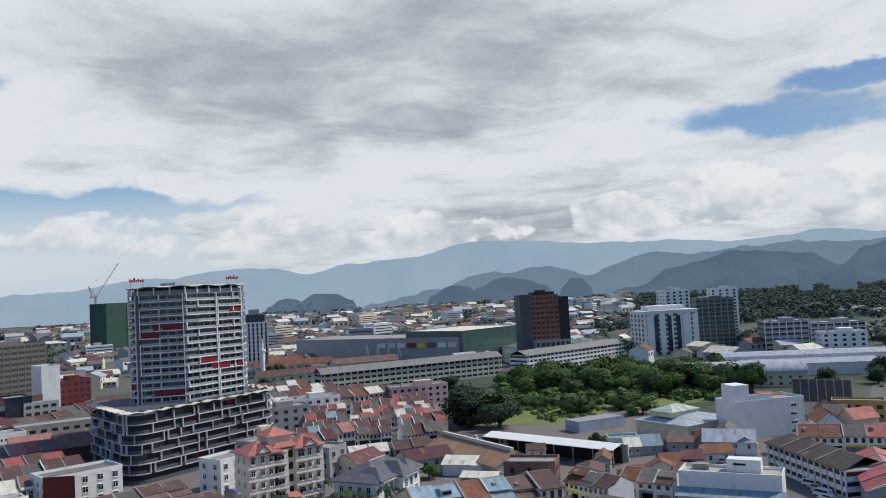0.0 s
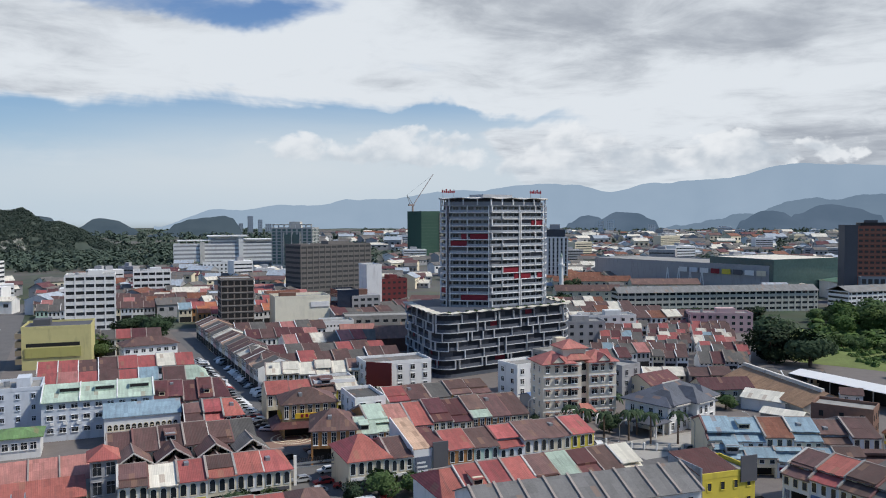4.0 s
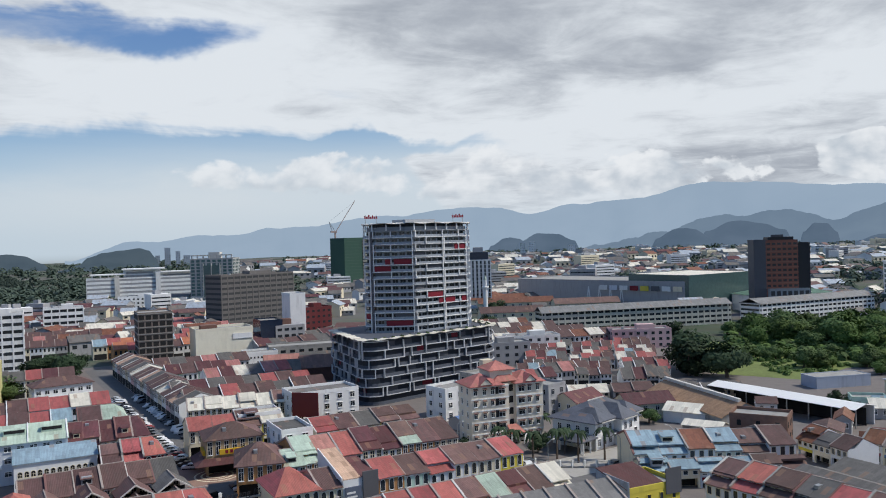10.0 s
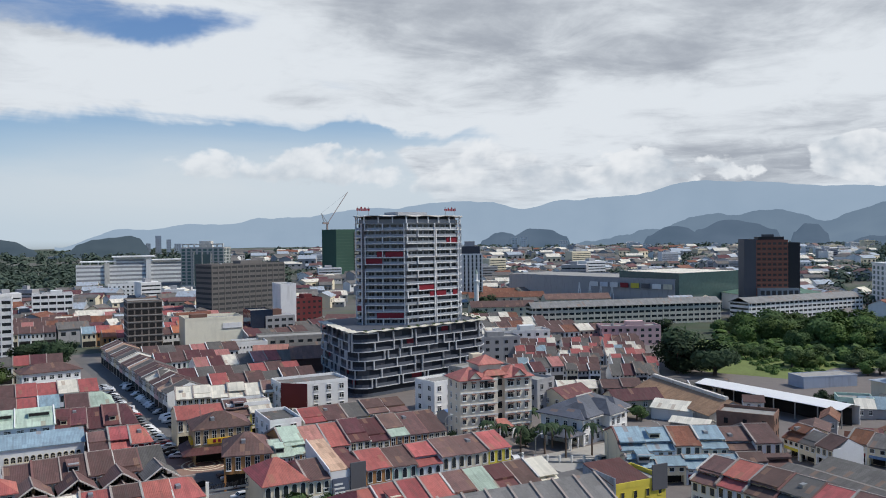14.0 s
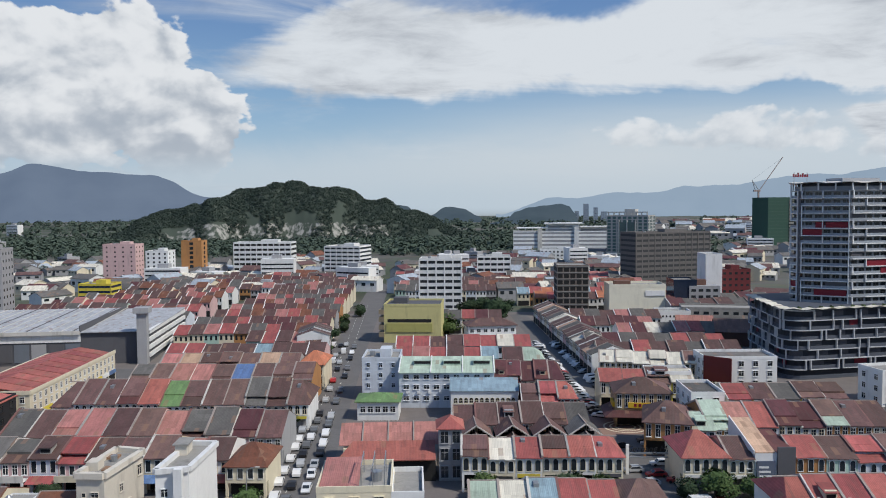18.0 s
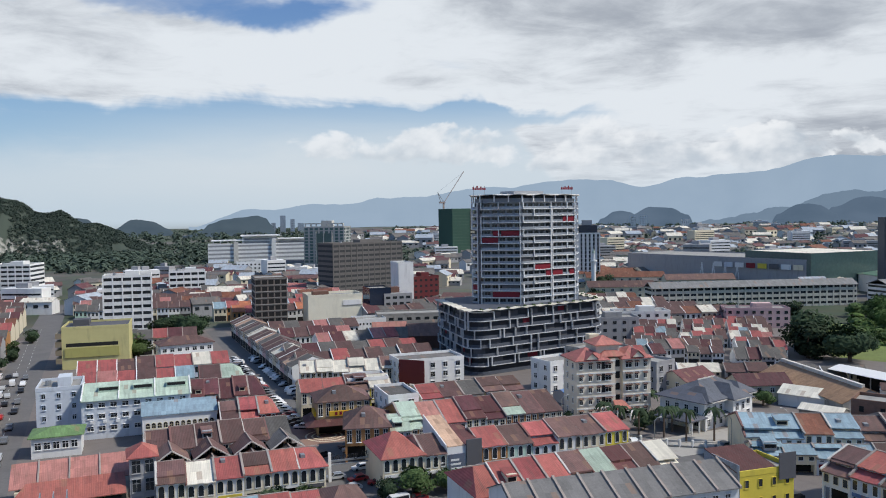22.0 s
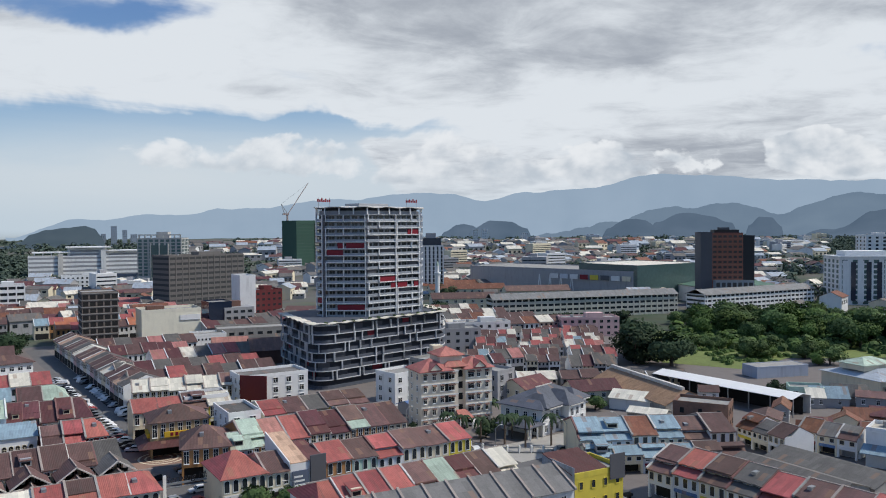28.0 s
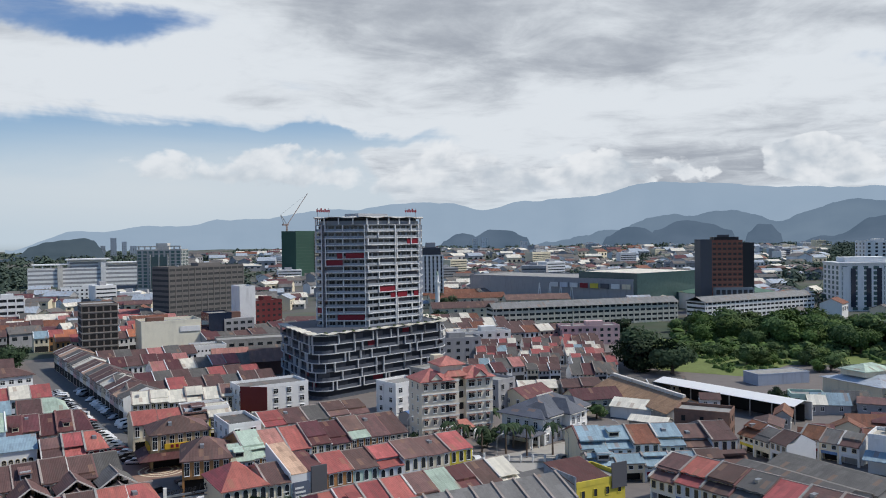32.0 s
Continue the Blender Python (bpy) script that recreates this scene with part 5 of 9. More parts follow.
for k in range(11):
    part("sign_bar", Mb().box(0.8 + k * 0.98, 1.35 + k * 0.98, -0.30 - k * 0.165, -0.16 - k * 0.165, 16.6, 17.5), BLACKP, wm, "dark unreadable letter on the parapet")
for k in range(4):
    part("sign_bar", Mb().box(3.2 + k * 1.6, 3.8 + k * 1.6, -0.72 - k * 0.27, -0.56 - k * 0.27, 15.0, 15.9), BLACKP, wm, "dark unreadable letter below the parapet")
for f in range(5):
    part("ledge", Mb().slab([(11.9, -1.9, 3.6 + f * 3.4), (12.35, -1.9, 3.6 + f * 3.4), (11.85, 15.0, 3.6 + f * 3.4), (11.4, 15.0, 3.6 + f * 3.4)], 0.14), PALECAP, wm, "stained ledge along the flank")
part("roof_room", Mb().box(2, 9, 9, 14, 17.4, 20.0), CONCRETE, wm, "weathered stair room on the roof")
an = poly_block("annex_house", "low white annex with arched openings", "shop building", [(-160.0, 168.5), (-152.5, 167.5), (-152.0, 172.0), (-160.0, 173.0)], 4.6, WHITE, [(0, 1.5 + k * 1.6, 1.4, 0.8, 1.8) for k in range(4)], R_GREY, 0.3)
cr = block("shop_block", "cream weathered shop block with a tall fin", "shop building", -148, 159.5, 6.0, 20, 9.8, 2, paint("sunlit_old_cream", (0.66, 0.58, 0.43), stain=0.35), 3, 2, 7, (1.3, 1.3), sides="r", plant=False, first=1)
part("side_wall_stain", Mb().box(-0.05, 6.0, -0.12, -0.02, 0, 9.8), CONCRETE, cr, "blackened old end wall")
for k in range(3):
    for q in (1.0, 4.0):
        window(cr, (q, -0.12, 0.8 + k * 3.2), 1.2, 1.6, False, CONCRETE, DARK)
# flat dark panels paint the shade of an arcade
for k in range(7):
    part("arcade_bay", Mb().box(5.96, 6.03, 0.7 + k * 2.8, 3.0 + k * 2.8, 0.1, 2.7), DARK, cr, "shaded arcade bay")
part("stair_fin", Mb().box(5.4, 6.6, 12.5, 15.6, 0, 13.2), CREAM, cr, "tall thin cream fin")
wf = block("shop_block", "white block with dark window bands and a blank bright flank", "shop building", -132.3, 169.1, 7.8, 17, 11.2, 1, WHITE, 4, band=True, sides="", pane=DARK, plant=False)
for k in range(4):
    part("pier", Mb().box(0.1 + k * 2.4, 0.5 + k * 2.4, -0.3, -0.15, 0, 11.2), DARKGREY, wf)
part("shop_front", Mb().box(0.2, 7.8, -1.2, -0.31, 0, 2.9), BLACKP, wf)
part("vertical_sign", Mb().box(7.9, 8.5, -0.9, -0.4, 1.5, 6.5), YELLOW, wf, "tall narrow yellow sign")
th = thing("corner_block", "white corner block with rounded red-railed balconies", "shop building", (-109.6, 158.4, 0), -4)
cpts = outline0(10.5, 16, 2.6, 1)
part("core", Mb().prism([(x * 0.9 + 0.5, y * 0.94 + 0.5) for x, y in cpts], 0, 13.4), WHITE, th)
for i in range(5):
    part("balcony_band", Mb().prism(cpts, i * 3.2 + 2.3 if i < 4 else 12.9, i * 3.2 + 3.1 if i < 4 else 14.0), WHITE if i < 4 else PALECAP, th, "white balcony front with cut corners")
for i in range(3):
    for q in (1.8, 5.2, 8.6):
        window(th, (q, 0.45, 3.2 + i * 3.2), 2.3, 2.0, False, paint("dull_red_frame", (0.30, 0.16, 0.15)), DARK)
    for q in (3, 7, 11):
        window(th, (9.96, q + 1, 3.2 + i * 3.2), 2.4, 2.0, False, paint("dull_red_frame", (0.30, 0.16, 0.15)), DARK, 90)
part("roof_room", Mb().box(2.4, 8, 4, 9, 13.9, 16.2), DARKGREY, th)
part("roof_room_cap", Mb().slab([(2.0, 3.6, 16.5), (8.4, 3.6, 16.5), (8.4, 9.4, 17.1), (2.0, 9.4, 17.1)], 0.25), R_DARK, th)
part("tank_room", Mb().box(3, 8, 10, 14.5, 13.9, 17.4), GREY, th)
for i, cm_ in enumerate((ORANGE, YELLOW, R_BRBLUE, PALEBLUE)):
    part("shop_sign", Mb().box(0.4 + i * 2.4, 2.6 + i * 2.4, -0.35, -0.05, 2.2, 3.2), cm_, th)
    part("shop_sign", Mb().box(10.55, 10.85, 2.6 + i * 3, 5.2 + i * 3, 2.2, 3.2), cm_, th)
part("shop_awning", Mb().prism([(x * 1.12 - 0.6, y * 1.08 - 0.6) for x, y in cpts], 2.6, 3.0), R_BLUE, th)
tc_ = block("telecom_block", "white five-storey block beside the red and white mast", "office building", -173, 264, 22, 22, 22, 0, WHITE, 6, 6, 5, (1.5, 1.2))
for k in range(7):
    part("ledge", Mb().box(-0.3, 22.3, -0.3, 22.3, k * 3.66 + 0.05, k * 3.66 + 0.22), PALECAP, tc_, "thin stained ledge round one floor")
for q in (3.6, 11.0, 18.4):
    part("rain_pipe", Mb().box(q - 0.12, q + 0.12, -0.28, -0.02, 0, 21.6), GREY, tc_)
for q in (2, 7, 12, 17):
    part("roof_frame", Mb().bar((q, 2, 22), (q, 2, 25.4), 0.1).bar((q, 9, 22), (q, 9, 25.4), 0.1).bar((q, 2, 25.4), (q, 9, 25.4), 0.1), STEEL, tc_, "steel frame on the roof")
block("apartment_block", "tall white and yellow apartment slab", "apartment block", -610, 765, 46, 20, 52, 26, CREAM, 16, 12, 4, (2, 1.6), frames=False, far=True)
block("apartment_block", "tall white apartment slab with many windows", "apartment block", -545, 758, 46, 20, 52, 40, WHITE, 16, 12, 4, (2, 1.6), frames=False, far=True)
cb = block("office_block", "black glass block with white columns", "office building", -405, 481, 30, 34, 29, -4, BLUEGLASS, 1, sides="", plant=False, parapet=1.6)
for k in range(6):
    part("white_column", Mb().box(k * 5.9, k * 5.9 + 0.9, -0.8, -0.1, 0, 29), WHITEP, cb)
    part("white_column", Mb().box(30.1, 30.8, k * 6.6, k * 6.6 + 0.9, 0, 29), WHITEP, cb)
part("white_cap", Mb().box(-1, 31, -1, 35, 29.1, 30.6), WHITE, cb)
tb = block("office_slab", "white terraced office slab with curved balcony fronts", "office building", -440, 446, 30, 22, 42, 20, WHITE, 9, band=True, pane=DARK)
for k in range(6):
    part("curved_fin", Mb().profile([(-3.4, 22), (-0.15, 22), (-0.15, 41), (-0.9, 41), (-1.0, 32), (-1.6, 27), (-3.4, 24)], k * 5.8, k * 5.8 + 0.8), CREAM, tb, "curved white fin between balconies")
part("side_tower", Mb().box(30, 40, 4, 24, 0, 46), paint("buff_render", (0.42, 0.36, 0.29)), tb)
block("podium_block", "beige low podium block", "office building", -428, 408, 64, 26, 13, 55, CREAM, 3, band=True)
block("glass_tower", "dark glass half of a tower", "tower block", -218, 385, 12, 16, 36, 0, BLUEGLASS, 11, band=True, band_mat=BLUEGLASS, plant=False)
block("glass_tower", "pale concrete half of the tower with a green roof", "tower block", -206, 385, 13, 16, 38, 8, GREY, 11, 4, 4, (1.2, 1.3), frames=False, far=True)
# east side
CREAMG = paint("pale_stone_paint", (0.50, 0.49, 0.43))
R_SCHOOL = roof("school_grey_roof", (0.22, 0.22, 0.215))
for sx, sy, sw, sd, sh, sa_ in ((297, 380, 126, 12, 12.5, -18), (430, 330, 106, 16, 11.5, -6)):
    skin = CREAMG if sx < 400 else WHITE
    sc_ = block("school_block", "long pale four-storey block with open corridors and a grey roof", "school building", sx, sy, sw, sd, sh, sa_, skin, 4, band=True, plant=False, parapet=0.2)
    f_, b_ = gable(-0.5, sw + 0.5, 0, sd, sh + 0.3, sh + 3.2, 0.9)
    part("roof_front", f_, R_SCHOOL, sc_)
    part("roof_back", b_, R_SCHOOL, sc_)
    for k in range(int(sw / 4.2)):
        part("pier", shared(("spier", sh, skin.name), lambda: Mb().box(-0.45, 0.45, -0.2, 0.02, 0, sh).mesh("pier")), skin, sc_, "", (2 + k * 4.2, 0, 0))
block("mall", "long windowless grey shopping mall", "shopping mall", 413, 560, 160, 60, 22, -78, GREY, 3, sides="", plant=False)
block("mall_hall", "shopping mall hall clad in green-grey glass", "shopping mall", 446, 401, 68, 60, 27, 0, GREENGLASS, 3, sides="", plant=False, parapet=0.4, roof_mat=R_WHITE)
ht = block("hotel_tower", "red-brown hotel tower with rows of wide windows", "hotel", 473, 357, 21, 14, 50, -37, paint("hotel_red_brown", (0.27, 0.105, 0.072)), 14, 6, 3, (2.3, 1.5), frames=False, far=True, plant=False)
for k in range(14):
    part("sill_band", Mb().box(-0.2, 21.2, -0.35, 0.0, k * 3.57 + 0.05, k * 3.57 + 0.5), paint("pale_brick_band", (0.34, 0.17, 0.12)), ht)
part("roof_crown", Mb().box(2, 19, 2, 12, 50, 53), BLACKP, ht, "black plant screen on the roof")
part("roof_rail", Mb().box(4, 12, 1, 2, 53, 54.6), DARKGREY, ht)
ab = block("office_block", "grey and white apartment block", "apartment block", 545, 306, 42, 30, 32, -40, WHITE, 9, 6, 4, (3.6, 2.4), frames=False, far=True, pane=GREENGLASS)
for q in (2, 12, 30, 38):
    part("white_panel", Mb().box(q, q + 4.2, -0.5, -0.07, 2, 31), WHITE, ab, "white panel strip running up the front")
for q in (7.6, 18, 25):
    part("glass_strip", Mb().box(q, q + 3.2, -0.35, -0.07, 3, 30), BLUEGLASS, ab, "tall dark glass strip")
part("roof_plate", Mb().box(-0.8, 43, -0.8, 30, 33, 34), WHITE, ab)
part("roof_room", Mb().box(6, 34, 6, 22, 34, 37.5), WHITE, ab)
block("office_tower", "grey-green office tower with plain bands", "tower block", 590, 286, 28, 24, 40, -56, GREENGLASS, 12, band=True, band_mat=paint("grey_green_band", (0.20, 0.25, 0.24)))
fb = block("factory_block", "tall whitewashed block with a blank stepped wall", "commercial building", 273, 120, 27, 13, 12.6, -33, WHITE, 4, 6, 3, (1.2, 1.2), sides="r", plant=False)
part("stair_tower", Mb().box(-0.4, 5.5, 0.4, 8, 0, 19), WHITE, fb)
part("roof_wall", Mb().box(5.6, 14, 0.3, 0.7, 12.6, 15.4), WHITE, fb, "stepped parapet wall")
part("roof_sheet", Mb().slab([(14, 3, 14.2), (20, 3, 14.2), (20, 10, 14.8), (14, 10, 14.8)], 0.2), R_RED, fb)
for k in range(4):
    window(fb, (22.5, 0, 1.2 + k * 3), 2.4, 0.9)
SOOT = roof("sooty_tile_roof", (0.060, 0.047, 0.043), vary=0.4)
cbk = block("shop_block", "long white three-storey shop block with a dark tiled roof", "shop building", 239, 97, 39, 13, 7.4, -131, WHITE, 3, band=True, plant=False, parapet=0.2)
part("roof_sheet", Mb().slab([(-0.4, -0.6, 7.6), (39.4, -0.6, 7.6), (37, 7, 10.0), (2, 7, 10.0)], 0.2), SOOT, cbk)
part("roof_back", Mb().slab([(39.4, 13.6, 7.6), (-0.4, 13.6, 7.6), (2, 7, 10.0), (37, 7, 10.0)], 0.2), SOOT, cbk)
for q in (9, 18, 27):
    part("roof_seam", Mb().slab([(q - 0.2, -0.6, 7.9), (q + 0.2, -0.6, 7.9), (q + 0.2, 7, 10.3), (q - 0.2, 7, 10.3)], 0.3), RIDGE, cbk)
for q in range(13):
    part("pier", shared("cbpier", lambda: Mb().box(-0.3, 0.3, -0.25, 0.0, 0, 7.3).mesh("pier")), PALECAP, cbk, "", (1.5 + q * 3, 0, 0))
wbk = block("shop_block", "white flat-roofed block with a roof room", "shop building", 187.6, 98.7, 24, 9, 8.4, -74, WHITE, 3, sides="", plant=False, roof_mat=paint("dusty_deck", (0.42, 0.39, 0.33)))
part("roof_room", Mb().box(11, 19, 4.5, 8.6, 8.4, 11.6), WHITE, wbk)
part("vent_slot", Mb().box(12.5, 15.5, 4.42, 4.52, 10.2, 10.7), DARK, wbk)
part("cooling_unit", Mb().box(2.5, 6.5, 5.5, 7.5, 8.5, 9.9), CONCRETE, wbk, "row of old cooling units")
part("lean_roof", Mb().slab([(-0.5, -4, 4.0), (25, -4, 4.0), (25, 0, 5.4), (-0.5, 0, 5.4)], 0.2), R_BLUE, wbk)
hx = block("house", "white two-storey house with brown hipped roof", "house", 23, 329, 20, 11, 7.6, 6, WHITE, 2, 7, 3, (1.5, 1.4), plant=False, parapet=0.3)
part("balcony_band", Mb().box(-1.4, 21.4, -1.4, -0.06, 3.0, 3.9), WHITE, hx)
HEX = hx

# ---- the octagonal tower on its podium ----
def outline(w, d, cut, k=5):
    """A plan rectangle (from 0, 0) with rounded corners, counterclockwise, and its running length."""
    pts = []
    for cx, cy, a0 in ((w - cut, cut, -90), (w - cut, d - cut, 0), (cut, d - cut, 90), (cut, cut, 180)):
        for i in range(k + 1):
            a = radians(a0 + 90 * i / k)
            pts.append((cx + cut * math.cos(a), cy + cut * math.sin(a)))
    return pts


def along(pts):
    """Points at even steps round a closed outline: a function of the length, and the whole length."""
    seg = []
    tot = 0.0
    for i in range(len(pts)):
        a, b = Vector(pts[i]), Vector(pts[(i + 1) % len(pts)])
        seg.append((tot, (b - a).length, a, b))
        tot += (b - a).length

    def at(s):
        s %= tot
        for s0, l, a, b in seg:
            if s <= s0 + l + 1e-9:
                t = (b - a) / max(l, 1e-9)
                return a + t * (s - s0), math.degrees(math.atan2(t.y, t.x))
        return seg[0][2], 0.0
    return at, tot


def grow(pts, r):
    c = Vector((sum(p[0] for p in pts) / len(pts), sum(p[1] for p in pts) / len(pts)))
    out = []
    for p in pts:
        v = Vector(p) - c
        out.append(tuple(c + v * (1 + r / v.length)))
    return out


TOWERGREY = paint("tower_grey_render", (0.30, 0.315, 0.34), stain=0.1)
RAILGREY = material("balcony_glass_grey", (0.27, 0.295, 0.33), rough=0.3, vary=0.2, scale=0.5, rnd=0.1, spec=0.5)
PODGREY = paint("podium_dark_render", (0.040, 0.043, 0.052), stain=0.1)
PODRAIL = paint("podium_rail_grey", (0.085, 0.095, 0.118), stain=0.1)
SLABGREY = paint("slab_edge_grey", (0.36, 0.37, 0.39), stain=0.1)


PODWHITE = paint("dull_white_frame", (0.52, 0.53, 0.55), stain=0.2)


def ribbon(at, s0, s1, z0, z1, out, thick=0.3, step=2.0):
    """One band that follows the outline from s0 to s1."""
    b = Mb()
    n = max(1, int((s1 - s0) / step))
    for i in range(n + 1):
        p, yaw = at(s0 + (s1 - s0) * i / n)
        nx, ny = math.sin(radians(yaw)), -math.cos(radians(yaw))
        o, q = (p.x + nx * out, p.y + ny * out), (p.x + nx * (out - thick), p.y + ny * (out - thick))
        b.v += [(*o, z0), (*o, z1), (*q, z1), (*q, z0)]
        if i:
            k = 4 * i
            b.f += [(k - 4 + j, k + j, k + (j + 1) % 4, k - 4 + (j + 1) % 4) for j in range(4)]
    b.f += [(0, 1, 2, 3), (4 * n + 3, 4 * n + 2, 4 * n + 1, 4 * n)]
    return b


def octagon_tower():
    r = random.Random(11)
    th = thing("octagonal_tower", "grey high-rise with white frames and red panels", "tower block", (119.9, 253.0, 0), 10)
    th.scale = (1.08, 1.08, 1.0)
    # podium
    pod = [(x + 0.33 * y, y) for x, y in outline(61, 44, 7)]
    at, tot = along(pod)
    # solid near-black core in place of the shade inside open decks
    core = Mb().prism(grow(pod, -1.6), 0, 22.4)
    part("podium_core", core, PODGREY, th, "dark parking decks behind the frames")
    fh = 3.2
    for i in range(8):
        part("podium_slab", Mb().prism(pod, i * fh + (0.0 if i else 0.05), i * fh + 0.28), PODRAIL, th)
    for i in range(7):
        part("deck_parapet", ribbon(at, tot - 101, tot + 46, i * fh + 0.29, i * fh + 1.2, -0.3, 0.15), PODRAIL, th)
    posts = lambda: Mb().box(-0.14, 0.14, -0.42, 0.2, 0, fh).mesh("white_post")
    for i in range(1, 7):
        s = tot - 92 + (i % 2) * 4.2 + r.uniform(0, 1.5)
        while s < tot + 46:
            l = r.choice((4.8, 6.4, 8.0, 9.6))
            z0, z1 = i * fh - 0.12, (i + 1) * fh - 0.12
            part("white_frame", ribbon(at, s, s + l, z0, z0 + 0.27, 0.40), PODWHITE, th, "white box frame round a deck bay")
            if r.random() < 0.2:
                part("white_frame", ribbon(at, s, s + l, z1 - 0.02, z1 + 0.30, 0.385), PODWHITE, th)
            for q in (s, s + l):
                p, yaw = at(q)
                part("white_post", shared("wpost", posts), PODWHITE, th, "", (p.x, p.y, z0, yaw))
            if r.random() < 0.12:
                part("red_panel", ribbon(at, s + l * 0.5, s + l * 0.95, z0 + 0.5, z1 - 0.2, -0.9, 0.1), REDP, th, "red infill panel of a deck bay")
            elif r.random() < 0.4:
                part("deck_screen", ribbon(at, s + 0.4, s + l * 0.55, z0 + 1.3, z1 - 0.3, -0.9, 0.1), DARKGREY, th, "dark screen behind a deck bay")
            s += l + r.choice((0.0, 0.0, 1.6, 3.2))
    # folded white canopies round the terrace
    for k in range(24):
        p, yaw = at(tot - 90 + k * 5.6)
        c = Mb().slab([(-2.8, -1.2, 23.55), (0, -1.5, 24.05), (0, 2.2, 23.9), (-2.8, 2.4, 23.4)], 0.12)
        c.slab([(0, -1.5, 24.05), (2.8, -1.2, 23.55), (2.8, 2.4, 23.4), (0, 2.2, 23.9)], 0.12)
        part("terrace_canopy", shared("canopyfold", lambda c=c: c.mesh("terrace_canopy")), R_WHITE, th, "folded pale canopy", (p.x, p.y, -0.6, yaw))
    for k in range(26):
        p, yaw = at(tot - 48 + k * 3.7)
        part("terrace_shrub", shared("shrub", lambda: leaf_ball(70, 0.9, 0.45, 5)), LEAF, th, "", (p.x, p.y + 1.9, 22.9))
    # tower on an octagon with wide cut corners
    tw, td, cut = 46.7, 26.2, 10.5
    ox, oy = 18.5, 9.0
    twr = [(x + ox, y + oy) for x, y in outline(tw, td, cut, 1)]
    at, tot = along(twr)
    zb, n, fh = 22.4, 15, 2.6
    part("tower_core", Mb().prism(grow(twr, -1.5), zb, zb + n * fh + 1.6), TOWERGREY, th)
    inner, itot = along(grow(twr, -1.47))
    # frames as (start, end, dividers) along the outline, from the left flank to the right corner
    even = ((-45.2, -41.8, ()), (-40.1, -26.3, (-33.4,)), (-20.2, -12.3, ()), (-11.6, -0.9, (-6.6,)), (0.8, 13.8, (7.0,)))
    odd = ((-45.2, -41.8, ()), (-40.1, -26.3, (-33.9,)), (-25.0, -12.3, (-20.2,)), (-11.6, -0.9, (-4.6,)), (0.8, 13.8, (5.0,)))
    red = ((1, -36.2, -26.7), (2, -45.0, -42.0), (5, -20.0, -12.6), (4, -14.6, -12.4), (4, -11.4, -6.8), (4, -3.4, -1.1), (10, -36.0, -33.6), (10, -33.0, -26.6), (9, -39.8, -34.1), (12, -6.4, -1.1))
    dim = ((8, -39.8, -33.8), (9, -20.0, -12.6), (12, -11.4, -6.8), (11, -25.0, -20.6), (2, -33.0, -26.8), (6, -25.0, -21.0), (3, -11.2, -4.8), (7, -6.0, -1.2))
    post = lambda: Mb().box(-0.14, 0.14, -0.34, 0.2, 0, 2.6).mesh("white_post")
    for i in range(n + 1):
        z = zb + i * fh
        part("floor_slab", Mb().prism(twr, z, z + 0.2), SLABGREY, th, "thin pale floor edge")
        if i == n:
            break
        part("balcony_rail", ribbon(at, -tot * 0.5, tot * 0.22, z + 0.21, z + 1.1, -0.12, 0.08, 1.6), RAILGREY, th)
        wr = Mb()
        for j in range(30):
            p, yaw = inner(-itot * 0.5 + (itot * 0.72) * (j + 0.5) / 30)
            c_, s_ = math.cos(radians(yaw)), math.sin(radians(yaw))
            for u in (-0.95, 0.05):
                n0 = len(wr.v)
                one = Mb().box(u, u + 0.9, -0.06, 0.05, 0.35, 2.15)
                wr.v += [(p.x + c_ * x - s_ * y, p.y + s_ * x + c_ * y, z + zz) for x, y, zz in one.v]
                wr.f += [tuple(q + n0 for q in f) for f in one.f]
        tagged(part("glazing_band", wr, GLASS, th, "dark paired glazing along one floor"), kind="stuff")
        for k, (s0, s1, mid) in enumerate(even if i % 2 else odd):
            part("white_frame", ribbon(at, s0, s1, z - 0.03, z + 0.27, 0.34, 0.4, 1.5), WHITEP, th, "white box frame round a balcony")
            for q in ((s0, s1) if (i + 2 * k) % 5 else (s1,)) + (mid if (i + k) % 2 else ()):
                p, yaw = at(q)
                part("white_post", shared("wpost2", post), WHITEP, th, "", (p.x, p.y, z, yaw))
        for fi, s0, s1 in red:
            if fi == i:
                part("red_panel", ribbon(at, s0, s1, z + 0.28, z + 2.3, 0.0, 0.1, 1.5), REDP, th, "red balcony infill panel")
        for fi, s0, s1 in dim:
            if fi == i:
                part("dark_panel", ribbon(at, s0, s1, z + 0.28, z + 2.3, -0.5, 0.1, 1.5), DARKGREY, th, "dark grey balcony screen")
    # no real hollow: a dark strip stands in for the deep recess's shade
    part("corner_recess", ribbon(at, -41.5, -40.4, zb, zb + n * fh, 0.06, 0.2, 1.0), DARKGREY, th, "dark recess running up the corner")
    zt = zb + n * fh
    part("roof_wall", Mb().prism(grow(twr, -2.5), zt + 0.2, zt + 2.6), PODGREY, th)
    for j in range(24):
        p, yaw = at(tot * j / 24)
        part("roof_post", shared("rpost", lambda: Mb().box(-0.2, 0.2, -0.1, 0.3, 0.2, 2.8).mesh("roof_post")), WHITEP, th, "", (p.x, p.y, zt, yaw))
    can = Mb()
    cx, cy = ox + tw / 2, oy + td / 2
    ata, tota = along(grow(twr, 1.0))
    pts = [ata(tota * i / 48)[0] for i in range(48)]
